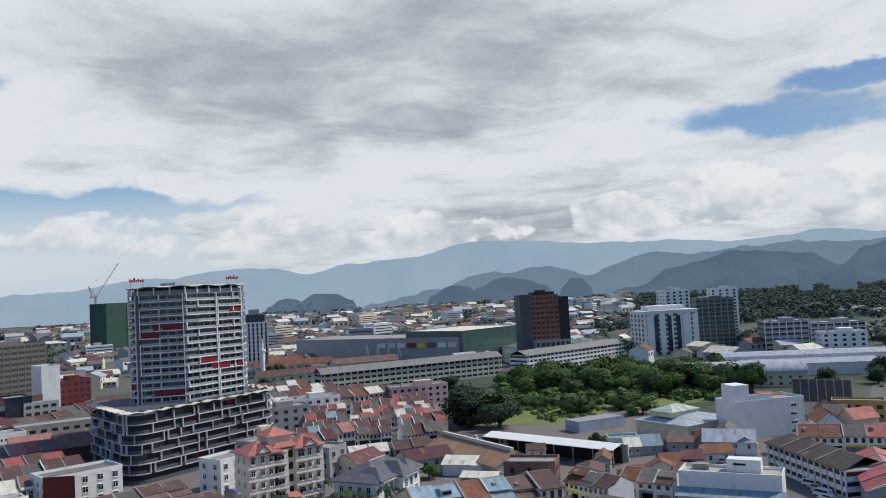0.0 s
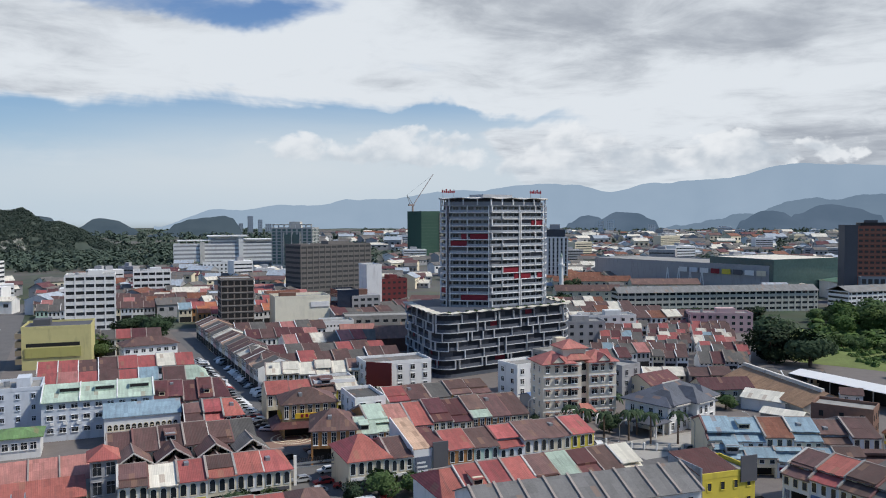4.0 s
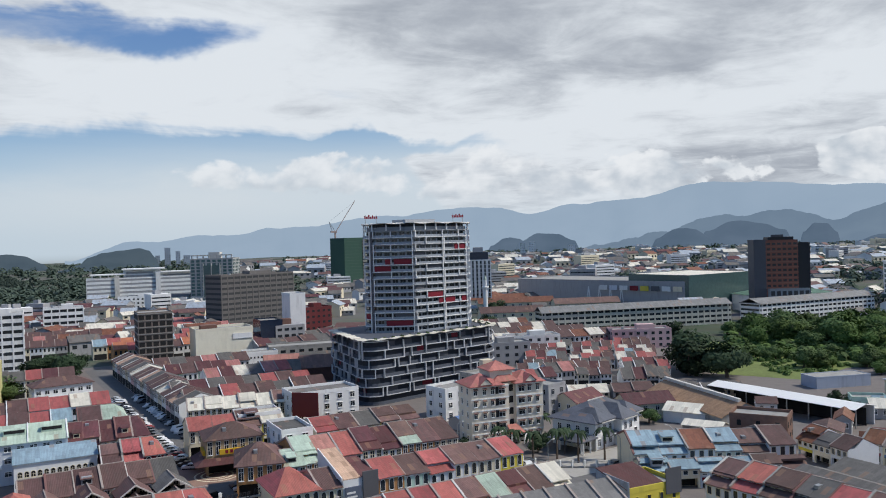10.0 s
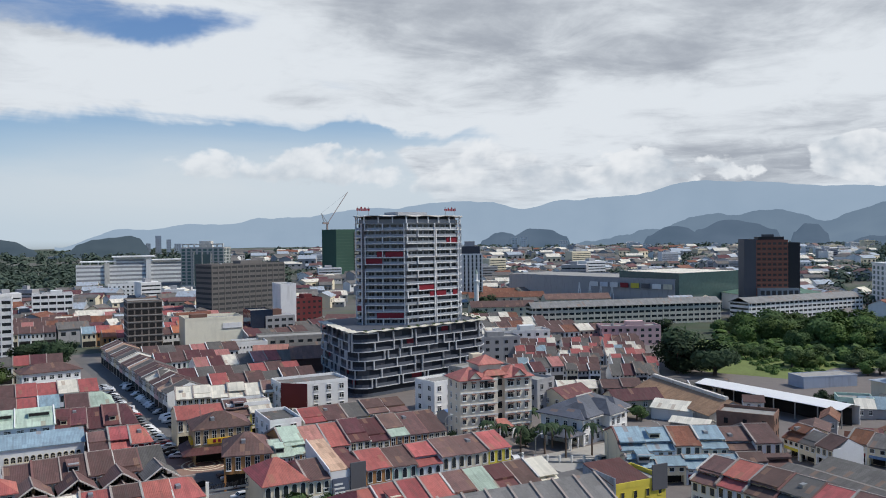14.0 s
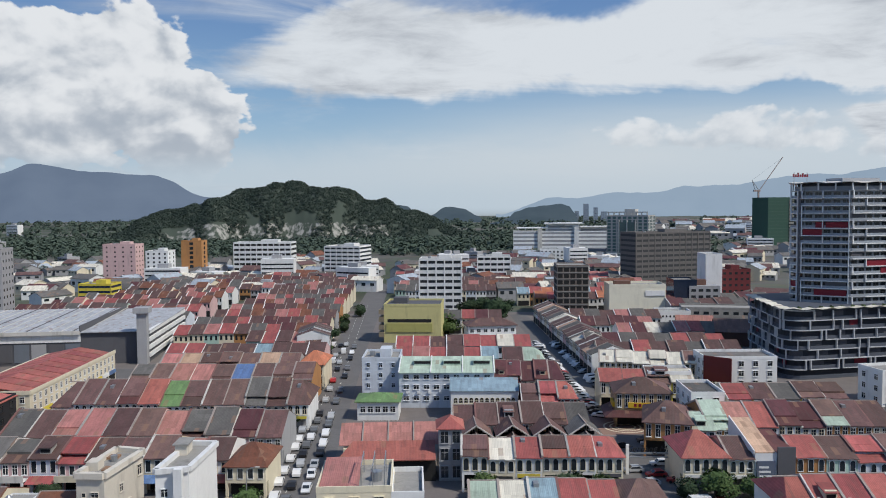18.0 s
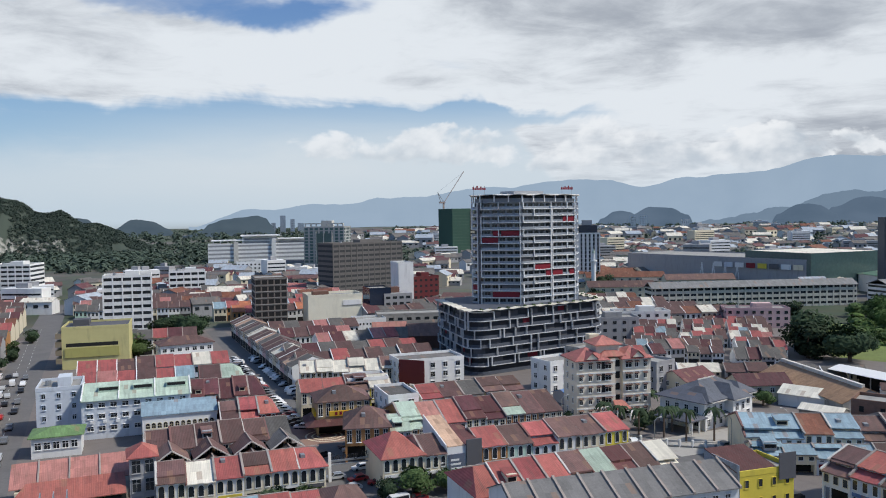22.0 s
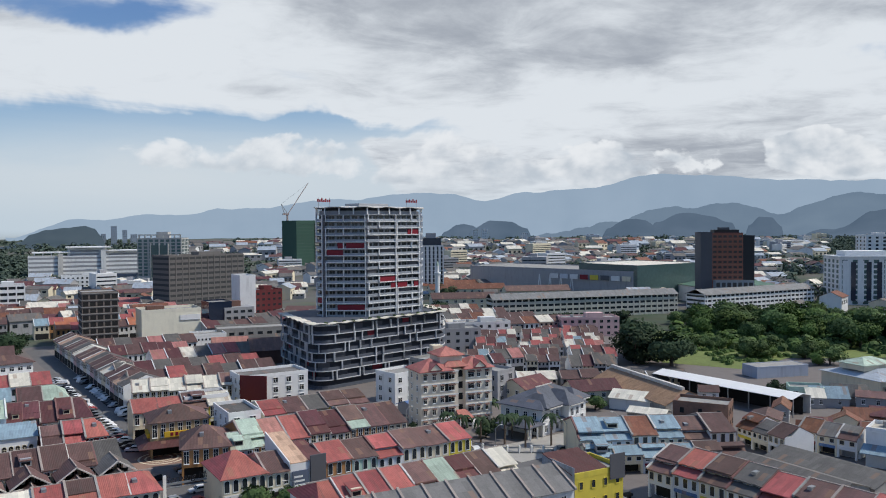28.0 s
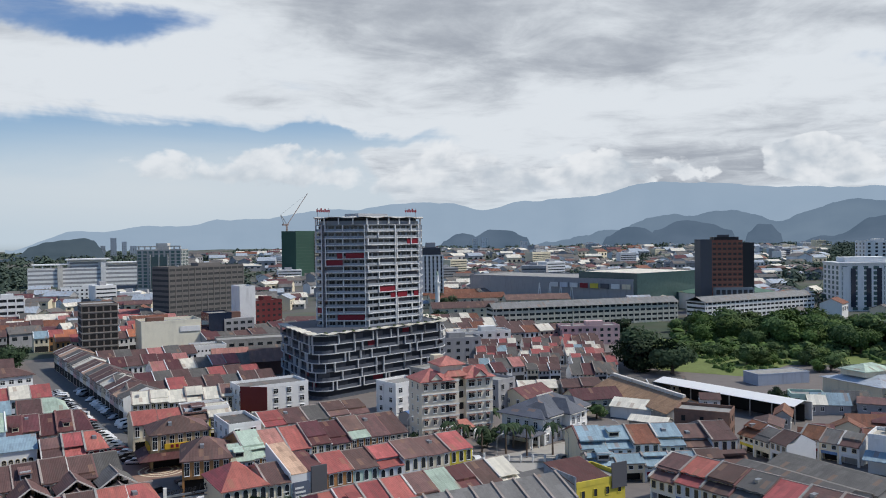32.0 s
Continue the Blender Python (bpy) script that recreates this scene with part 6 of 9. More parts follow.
    for i in range(48):
        a, b = pts[i], pts[(i + 1) % 48]
        za, zc = zt + 2.8 + 0.35 * (i % 4 in (1, 2)), zt + 2.8 + 0.35 * ((i + 1) % 4 in (1, 2))
        can.slab([(a.x, a.y, za), (b.x, b.y, zc), (cx, cy, zt + 3.7)], 0.22)
    part("wavy_canopy", can, PALECAP, th, "pale wavy roof canopy")
    part("lift_room", Mb().box(cx - 9, cx + 5, cy - 4, cy + 4, zt + 3.2, zt + 4.6), SLABGREY, th, "low lift room above the canopy")
    for sx, sy, mirror in ((19.5, 21.0, 1), (53.0, 12.0, -1)):
        for q in (-2.4, 2.4):
            part("sign_post", Mb().box(sx + q - 0.06, sx + q + 0.06, sy - 0.06, sy + 0.06, zt + 2.8, zt + 6.6), STEEL, th)
        for q in range(7):
            hgt = (1.1, 0.9, 1.5, 0.9, 1.3, 0.9, 0.9)[q if mirror > 0 else 6 - q]
            part("sign_shape", Mb().box(sx - 2.9 + q * 0.84, sx - 2.32 + q * 0.84, sy - 0.15, sy + 0.0, zt + 5.0, zt + 5.0 + hgt), REDP, th, "dark red sign shape")


def leaf_ball(n, r, leaf, seed, flat=0.75):
    """A crown of many small tilted leaves round a lumpy ball."""
    rg = np.random.RandomState(seed)
    lumps = rg.randn(9, 3)
    lumps /= np.linalg.norm(lumps, axis=1)[:, None]
    lumps *= rg.uniform(0.35, 0.75, (9, 1)) * r
    c = lumps[rg.randint(0, 9, n)] + (lambda q: q / np.linalg.norm(q, axis=1)[:, None] * rg.uniform(0.25, 0.5, (n, 1)) * r)(rg.randn(n, 3))
    c[:, 2] *= flat
    out = c / np.maximum(np.linalg.norm(c, axis=1)[:, None], 1e-6) + rg.randn(n, 3) * 0.38 + np.array([0, 0, 0.30])
    a = np.cross(out, rg.randn(n, 3))
    a /= np.linalg.norm(a, axis=1)[:, None]
    b = np.cross(out, a)
    b /= np.linalg.norm(b, axis=1)[:, None]
    s = leaf * rg.uniform(0.6, 1.3, (n, 1))
    v = np.stack([c - a * s, c - b * s * 0.6, c + a * s, c + b * s * 0.6], 1).reshape(-1, 3)
    m = bpy.data.meshes.new("crown")
    m.from_pydata(v.tolist(), [], [(4 * i, 4 * i + 1, 4 * i + 2, 4 * i + 3) for i in range(n)])
    m.update()
    return m


octagon_tower()


# ---- roofs with four slopes ----
def hip_roof(x0, x1, y0, y1, ze, zr, over=0.6, thick=0.2):
    """Sheets of a hipped roof, each a builder: front, back, left, right."""
    x0, x1, y0, y1 = x0 - over, x1 + over, y0 - over, y1 + over
    w, d = x1 - x0, y1 - y0
    if w >= d:
        a, b = (x0 + d / 2, (y0 + y1) / 2, zr), (x1 - d / 2, (y0 + y1) / 2, zr)
        f = [[(x0, y0, ze), (x1, y0, ze), b, a], [(x1, y1, ze), (x0, y1, ze), a, b], [(x0, y1, ze), (x0, y0, ze), a], [(x1, y0, ze), (x1, y1, ze), b]]
    else:
        a, b = ((x0 + x1) / 2, y0 + w / 2, zr), ((x0 + x1) / 2, y1 - w / 2, zr)
        f = [[(x0, y0, ze), (x1, y0, ze), a], [(x1, y1, ze), (x0, y1, ze), b], [(x0, y1, ze), (x0, y0, ze), a, b], [(x1, y0, ze), (x1, y1, ze), b, a]]
    return [Mb().slab(q, thick) for q in f]


def hip_part(th, mat, *a, **k):
    for s in hip_roof(*a, **k):
        part("roof_slope", s, mat, th)


def windows_on(th, x0, x1, y, zs, n, w, h, yaw=0.0, frame_mat=None, arched=False, along_y=False, pane_mat=None):
    for z in zs:
        for i in range(n):
            q = x0 + (x1 - x0) * (i + 0.5) / n
            window(th, (y, q, z) if along_y else (q, y, z), w, h, arched, frame_mat, pane_mat, yaw)


R_SALMON = roof("salmon_tile_roof", (0.40, 0.15, 0.125), stain=0.15)
R_SLATE = roof("blue_grey_tile_roof", (0.098, 0.106, 0.128), stain=0.15, vary=0.2)
R_GREYBLUE = roof("grey_blue_metal_roof", (0.36, 0.40, 0.45), stain=0.2)
BEIGE = paint("beige_paint", (0.70, 0.63, 0.52), stain=0.2)


def apartments():
    th = thing("apartment_house", "beige five-storey apartment house with stepped salmon tiled roofs", "apartment block", (120.6, 186.8, 0), -10.7)
    th.scale = (0.76, 0.8, 1.0)
    part("wall", Mb().box(0, 15, 0, 12, 0, 16.5), BEIGE, th)
    part("wall", Mb().box(15, 18, 1.8, 12, 0, 16.5), BEIGE, th, "recessed stair bay")
    part("wall", Mb().box(18, 29, 0, 12, 0, 16.5), BEIGE, th)
    for i in range(5):
        z = i * 3.25
        part("floor_band", Mb().box(-0.12, 15.1, -0.12, 0.0, z + 2.9, z + 3.2), WHITE, th)
        part("floor_band", Mb().box(17.9, 29.12, -0.12, 0.0, z + 2.9, z + 3.2), WHITE, th)
        for j, q in enumerate((1.6, 5.2, 8.4, 12.2, 20.2, 23.4, 26.8)):
            wide = 2.4 if j in (3, 4) else 1.3
            window(th, (q, 0, z + 1.0), wide, 1.5, False, WHITE, DARK if wide > 2 else GLASS)
            part("awning", Mb().slab([(q - wide / 2 - 0.2, -0.9, z + 2.55), (q + wide / 2 + 0.2, -0.9, z + 2.55), (q + wide / 2 + 0.2, 0, z + 2.85), (q - wide / 2 - 0.2, 0, z + 2.85)], 0.08), R_BROWN, th)
        windows_on(th, 1, 11, 0, (z + 1.0,), 2, 1.2, 1.5, -90, WHITE, along_y=True)
        windows_on(th, 1, 11, 29, (z + 1.0,), 3, 1.2, 1.5, 90, WHITE, along_y=True)
    hip_part(th, R_SALMON, 0, 12, 0, 12, 16.5, 19.4, over=1.0)
    hip_part(th, R_SALMON, 10, 19, 1, 12, 17.2, 20.0, over=0.6)
    hip_part(th, R_SALMON, 18, 29, 0, 12, 16.5, 19.2, over=1.0)
    part("upper_wall", Mb().box(9, 18, 3, 12, 17, 20.2), BEIGE, th)
    hip_part(th, R_SALMON, 9, 18, 3, 12, 20.2, 22.4, over=0.9)
    for gx in (5.5, 23.5):
        part("gablet_roof", Mb().slab([(gx - 2.6, -1.4, 16.9), (gx, -1.4, 18.8), (gx, 4, 18.8), (gx - 2.6, 4, 16.9)], 0.18), R_SALMON, th)
        part("gablet_roof", Mb().slab([(gx, -1.4, 18.8), (gx + 2.6, -1.4, 16.9), (gx + 2.6, 4, 16.9), (gx, 4, 18.8)], 0.18), R_SALMON, th)
        part("gablet_wall", Mb().profile_y([(gx - 2.2, 16.8), (gx + 2.2, 16.8), (gx, 18.4)], -1.1, -0.9), BEIGE, th)
    # thin dark panels carry the shade of recessed balconies and stair openings
    for z in (1.0, 4.25, 7.5, 10.75, 14.0):
        part("recess", Mb().box(15.4, 17.6, 1.74, 1.82, z, z + 1.9), DARK, th, "dark recess of the stair bay")
        part("balcony_recess", Mb().box(9.6, 10.9, -0.06, 0.04, z - 0.1, z + 1.9), DARK, th, "dark balcony opening")
    part("tank_room", Mb().box(10.5, 14.5, 12.2, 16, 0, 22.0), CREAM, th, "pale tall stair and tank room")
    part("porch_roof", Mb().slab([(13, -5, 3.4), (19, -5, 3.4), (18, 0, 5.0), (14, 0, 5.0)], 0.2), R_SALMON, th)
    for q in (13.5, 18.5):
        part("porch_post", Mb().box(q - 0.2, q + 0.2, -4.8, -4.4, 0, 3.4), WHITE, th)


def villa():
    th = thing("villa", "white two-storey villa with blue-grey hipped tile roofs", "house", (144, 163, 0), 14)
    part("wall", Mb().box(0, 22, 0, 14, 0, 7.4), WHITE, th)
    part("wing_wall", Mb().box(9, 15, -2.6, 0.0, 0, 7.2), WHITE, th)
    for q in (1.0, 8.0):
        part("porch_pier", Mb().box(-5, -4.6, q, q + 0.4, 0, 3.4), WHITE, th)
    hip_part(th, R_SLATE, 0, 22, 0, 14, 7.4, 11.4, over=1.2)
    hip_part(th, R_SLATE, 8.6, 15.4, -2.8, 8, 7.6, 10.8, over=0.8)
    hip_part(th, R_SLATE, 1.0, 8.0, -0.6, 9, 7.8, 10.4, over=0.9)
    hip_part(th, R_SLATE, 15.5, 21.5, -0.6, 9, 7.7, 10.2, over=0.9)
    part("ridge", Mb().box(7, 15, 6.88, 7.12, 11.3, 11.6), PALECAP, th)
    for q in (4.5, 12.0, 18.5):
        part("eave_board", Mb().box(q - 3.3, q + 3.3, -3.7 if q == 12.0 else -1.6, -3.5 if q == 12.0 else -1.4, 7.2, 7.45), PALECAP, th)
    hip_part(th, R_SLATE, -6.5, 0.2, 0, 10, 3.5, 5.4, over=0.6)
    hip_part(th, R_SLATE, 22, 27, 3, 11, 4.6, 6.2, over=0.6)
    part("wing_wall", Mb().box(22, 27, 3, 11, 0, 4.6), WHITE, th)
    hip_part(th, R_SLATE, 4, 9, -1.6, 0.2, 3.5, 4.4, over=0.5)
    windows_on(th, 0.5, 8.5, 0, (0.9, 4.3), 3, 1.2, 1.8)
    windows_on(th, 15.4, 21.5, 0, (0.9, 4.3), 2, 1.4, 1.8)
    windows_on(th, 9.4, 14.6, -2.6, (0.9, 4.3), 2, 1.2, 1.9)
    windows_on(th, 1, 13, 0, (0.9, 4.3), 4, 1.2, 1.7, -90, along_y=True)
    windows_on(th, 1, 13, 22, (0.9, 4.3), 3, 1.2, 1.7, 90, along_y=True)
    for i, q in enumerate((-5.8, -2.6, 0.0)):
        part("porch_column", Mb().cyl(q, -0.2, 0, 3.5, 0.25), WHITE, th)


def fence(pts, h, name, label):
    th = thing(name, label, "fence")
    for a, b in zip(pts, pts[1:]):
        a, b = Vector((*a, 0)), Vector((*b, 0))
        n = max(1, int((b - a).length / 3.0))
        for i in range(n):
            p = a + (b - a) * i / n
            q = a + (b - a) * (i + 1) / n
            part("post", Mb().box(p.x - 0.22, p.x + 0.22, p.y - 0.22, p.y + 0.22, 0, h + 0.35), WHITE, th)
            for z in (0.3, h - 0.1):
                part("rail", Mb().bar((p.x, p.y, z), (q.x, q.y, z), 0.06), STEEL, th)
            part("base_wall", Mb().bar((p.x, p.y, 0.25), (q.x, q.y, 0.25), 0.18), CONCRETE, th)


apartments()
villa()
solid("villa_yard", Mb().box(124, 168, 148, 162.5, 0.02, 0.06), paint("pale_yard_concrete", (0.36, 0.34, 0.31), stain=0.3), "pale concrete forecourt of the villa", kind="structure")
fence([(116, 196), (119, 172), (124, 158), (136, 149), (152, 146)], 1.6, "boundary_fence", "white posts and grey rails round the villa yard")
fence([(112, 178), (116, 160), (122, 150)], 1.4, "river_fence", "grey railing along the river wall")


# ---- halls, sheds and odd roofs ----
def shed(name, label, category, x, y, w, d, h, zr, yaw, rmat, wmat, open_front=False, vents=0, rib=None, gable_y=False):
    th = thing(name, label, category, (x, y, 0), yaw)
    if open_front:
        k = max(2, int(w / 7))
        for i in range(k + 1):
            part("post", Mb().box(w * i / k - 0.15, w * i / k + 0.15, 0.1, 0.4, 0, h), STEEL, th)
        part("wall", Mb().box(0, w, d - 0.3, d, 0, h), wmat, th)
        # dark sheet put in for the shade under the shed roof
        part("dark_bay", Mb().box(0.3, w - 0.3, d * 0.6, d * 0.62, 0.1, h - 0.4), DARK, th, "shaded inside of the shed")
    else:
        part("wall", Mb().profile([(0, 0), (d, 0), (d, h), (d / 2, zr - 0.2), (0, h)], 0, w), wmat, th)
        if h > 3.4 and name in ("house", "store_house", "shed", "school_building") and math.hypot(x, y) < 290:
            ws = 0.9 if h < 5 else 1.2
            for i in range(max(2, int(w / 4))):
                window(th, (w * (i + 0.5) / max(2, int(w / 4)), 0, h - 2.4), ws, 1.3, False, WHITE)
            for q in (0.3, 0.7):
                window(th, (0, d * q, h - 2.4), ws, 1.3, False, WHITE, None, -90.0)
    f, b = gable(-0.3, w + 0.3, 0, d, h, zr, 0.6)
    part("roof_front", f, rmat, th)
    part("roof_back", b, rmat, th)
    if rib:
        n = rib
        k = (zr - h) / (d / 2)
        for i in range(n + 1):
            q = w * i / n
            part("roof_rib", Mb().slab([(q - 0.22, -0.6, h - 0.6 * k + 0.35), (q + 0.22, -0.6, h - 0.6 * k + 0.35), (q + 0.22, d / 2, zr + 0.35), (q - 0.22, d / 2, zr + 0.35)], 0.5), RIDGE, th, "raised pale seam on the roof")
    return th


GH = roof("grey_panel_roof", (0.155, 0.15, 0.145), wave=2.0, stain=0.1)
hall = shed("market_hall", "long hall with grey panelled roof and pale seams", "hall", 60, 110.5, 41, 13, 9.8, 12.6, -7, GH, WHITE, rib=9)
windows_on(hall, 1, 40, 0, (6.5, 2.5), 16, 1.0, 2.0)
yb = block("shop_block", "bright yellow three-storey block with a rust-brown roof", "shop building", 103.7, 108.4, 11.6, 10, 10, -6, YELLOW, 3, 4, 3, (0.8, 1.4), plant=False)
part("roof_sheet", Mb().slab([(-0.3, 0.5, 10.6), (8.5, 0.5, 10.6), (8.5, 10, 12.4), (-0.3, 10, 12.4)], 0.15), R_DARK, yb)
part("hoarding", Mb().box(8.2, 11.8, -0.3, -0.1, 8.6, 13.4), DARKGREY, yb, "dark grey blank hoarding")
part("side_mural_wall", Mb().box(-0.25, -0.06, 0, 10, 0, 12), paint("peeling_blue_grey", (0.22, 0.25, 0.29), vary=0.6, scale=0.8, stain=0.7), yb)
shed("warehouse", "long shed with a rusty corrugated roof and pale ridge", "warehouse", 198.5, 198, 44, 15, 4.5, 8.0, -107, R_RUST, CONCRETE)
solid("ridge_cap", Mb().bar((205.3, 196, 8.2), (193.3, 156, 8.2), 0.5), PALECAP, "pale raised ridge cap of the rusty shed", "roof ridge")
shed("store_shed", "small shed with a white metal roof", "shed", 183, 176, 14, 9, 3.8, 5.6, -66, R_WHITE, WHITE)
shed("store_shed", "low lean-to with a white metal roof", "shed", 177, 163, 11, 6, 2.6, 3.6, -66, R_WHITE, CONCRETE)
shed("canopy_shed", "long open shed with a bright white metal roof", "shed", 217.5, 188, 52, 9.5, 5.6, 6.6, -90, material("bright_white_roof", (0.78, 0.78, 0.76), rough=0.6, vary=0.06, wave=2.5), WHITE, True)
shed("corrugated_hall", "old hall with weathered grey corrugated roofs", "hall", 150, 110, 26, 12, 4.6, 6.4, -95, R_GREY, CONCRETE)
shed("corrugated_hall", "old hall with weathered grey corrugated roofs", "hall", 162, 108, 26, 12, 4.6, 6.4, -95, R_GREY, CONCRETE)
mk_ = thing("market_building", "cream market building with pale grey and green metal roofs", "market hall", (264.5, 134.5, 0), -13)
part("wall", Mb().box(0, 26, 0, 24, 0, 5.4), CREAM, mk_)
hip_part(mk_, R_GREYBLUE, 0, 26, 0, 24, 5.5, 8.4, over=0.7)
part("roof_lantern", Mb().box(3, 17, 9, 19, 7.0, 9.0), CREAM, mk_)
for s in hip_roof(3, 17, 9, 19, 9.0, 11.0):
    part("lantern_roof", s, R_GREEN, mk_)
windows_on(mk_, 1, 25, 0, (1.6,), 7, 2.2, 1.2, pane_mat=DARK)
for k in range(4):
    part("canopy", Mb().slab([(1 + k * 6, -3, 2.8), (6 + k * 6, -3, 2.8), (6 + k * 6, 0, 3.4), (1 + k * 6, 0, 3.4)], 0.1), R_GREY, mk_)
block("yard_wall", "low blue-violet walled yard building", "shed", 262, 178, 22, 9, 4, -20, paint("violet_blue_paint", (0.36, 0.40, 0.48)), 1, sides="", plant=False, parapet=0.3)
shed("store_house", "white house with pale grey metal gables", "house", 247.5, 121, 16, 10, 4.6, 7.6, -68, R_GREYBLUE, WHITE)
shed("store_house", "white house with a grey gable roof", "house", 257, 112, 12, 10, 5.0, 8.4, 20, R_GREY, WHITE)
block("ruin_block", "roofless red brick ruin with stained walls", "ruin", 170.5, 141, 14, 9, 9.5, -62, paint("sooty_brick", (0.20, 0.115, 0.085), vary=0.4, scale=0.8, stain=0.6), 3, 3, 3, (1.0, 1.4), pane=DARK, frames=False, far=True, plant=False)
# pale blue office and its long green roofed wing
th = thing("office_wing", "pale blue three-storey wing with pale green metal roof", "office building", (-4, 227, 0), -4)
part("wall", Mb().box(0, 27, 0, 17, 0, 10.4), PALEBLUE, th)
f_, b_ = gable(-0.3, 27.3, 0, 17, 10.4, 13.2, 0.7)
part("roof_front", f_, R_GREEN, th)
part("roof_back", b_, R_GREEN, th)
for q in (4, 12.5, 21):
    part("skylight", Mb().box(q, q + 5, 3.2, 5.4, 11.0, 12.9), R_GREEN, th, "raised roof vent with dark louvre")
    part("louvre", Mb().box(q + 0.2, q + 4.8, 3.12, 3.2, 12.0, 12.75), DARK, th)
for q in (0, 9, 18, 27):
    part("roof_seam", Mb().slab([(q - 0.15, -0.7, 10.5), (q + 0.15, -0.7, 10.5), (q + 0.15, 8.5, 13.5), (q - 0.15, 8.5, 13.5)], 0.35), WHITE, th)
windows_on(th, 0.6, 26.4, 0, (2.2, 5.4, 8.3), 9, 1.5, 1.1)
for i in range(8):
    part("aircon_unit", Mb().box(2 + i * 3.1, 2.9 + i * 3.1, -0.55, -0.1, 4.2, 4.9), WHITE, th)
th = thing("arcade_house", "white low house with arched openings and a blue metal roof", "shop building", (10, 213, 0), -4)
part("wall", Mb().box(0, 18, 0, 12, 0, 7.8), WHITE, th)
part("roof_sheet", Mb().slab([(-0.3, -0.4, 7.9), (18.3, -0.4, 7.9), (18.3, 8, 9.8), (-0.3, 8, 9.8)], 0.15), R_BLUE, th)
part("roof_back", Mb().slab([(18.3, 12.4, 8.4), (-0.3, 12.4, 8.4), (-0.3, 8, 9.8), (18.3, 8, 9.8)], 0.15), R_BLUE, th)
windows_on(th, 0.6, 17.4, 0, (4.6,), 12, 0.9, 0.9, 0, CREAM, True, pane_mat=DARK)
th = thing("corner_kiosk", "small white house with a bright green roof", "shop building", (-15, 214, 0), -3)
part("wall", Mb().box(0, 11, 0, 9, 0, 5.2), WHITE, th)
hip_part(th, R_BRGREEN, 0, 11, 0, 9, 5.2, 6.6, over=0.7)
windows_on(th, 0.5, 10.5, 0, (2.2,), 5, 1.3, 1.6)
th = thing("market_house", "big house with broad pinkish red metal roofs", "shop building", (-15.5, 168, 0), 0)
part("wall", Mb().box(0.6, 20, 0.8, 12, 0, 6), CREAM, th)
f_, b_ = gable(-0.4, 21.4, 2, 16, 6.8, 9.4, 0.6)
part("roof_front", f_, R_PINK, th)
part("roof_back", b_, R_BROWN, th)
for q in (4.5, 10, 15.5):
    part("roof_seam", Mb().slab([(q - 0.15, 1.4, 6.9), (q + 0.15, 1.4, 6.9), (q + 0.15, 9, 9.7), (q - 0.15, 9, 9.7)], 0.35), RIDGE, th)
part("roof_sheet", Mb().slab([(-0.5, -4.4, 5.0), (20, -4.4, 5.0), (20, 2.2, 7.2), (2.5, 2.2, 7.2)], 0.15), R_RED, th)
part("shop_front", Mb().box(2.2, 20, -3.0, -2.8, 0, 4.2), DARK, th)
# timber gables on the court side of the dormer row
for k, (gx, gm) in enumerate(((13.6, R_BROWN), (21.6, R_BROWN), (29.8, R_BROWN), (37.6, R_GREY))):
    th = thing("gable_porch", "broad timber porch with two stepped gables", "porch", (gx, 171.5, 0), 0, "timber gable porches")
    for n_, (y0, y1, hw, ze_, zr_) in enumerate(((1.2, 9.0, 3.7, 7.0, 9.5), (-1.6, 2.6, 3.0, 5.6, 7.7))):
        part("roof_left", Mb().slab([(-hw, y0, ze_), (0, y0, zr_), (0, y1, zr_), (-hw, y1, ze_)], 0.18), gm, th)
        part("roof_right", Mb().slab([(0, y0, zr_), (hw, y0, ze_), (hw, y1, ze_), (0, y1, zr_)], 0.18), gm, th)
        part("ridge", Mb().box(-0.12, 0.12, y0, y1, zr_ - 0.05, zr_ + 0.1), RIDGE, th)
        part("barge_board", Mb().bar((-hw, y0 - 0.05, ze_ - 0.15), (0, y0 - 0.05, zr_ - 0.15), 0.13).bar((hw, y0 - 0.05, ze_ - 0.15), (0, y0 - 0.05, zr_ - 0.15), 0.13), PALECAP, th)
        part("tie_beam", Mb().box(-hw + 0.5, hw - 0.5, y0 + 0.3, y0 + 0.5, ze_ - 0.5, ze_ - 0.2), PALECAP, th)
        for q in (-hw + 0.6, 0.0, hw - 0.6):
            part("post", Mb().box(q - 0.13, q + 0.13, y0 + 0.3, y0 + 0.56, 0, ze_ - 0.2), PALECAP, th)
    # dark sheet gives the porch a painted shaded depth
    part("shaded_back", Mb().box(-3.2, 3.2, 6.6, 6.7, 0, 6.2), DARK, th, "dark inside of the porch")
hip_part(STAIR, R_RED, 0, 4.8, 0, 6.5, 11.1, 13.0, over=0.6)
hip_part(HEX, R_BROWN, 0, 20, 0, 11, 7.9, 10.4, over=0.8)


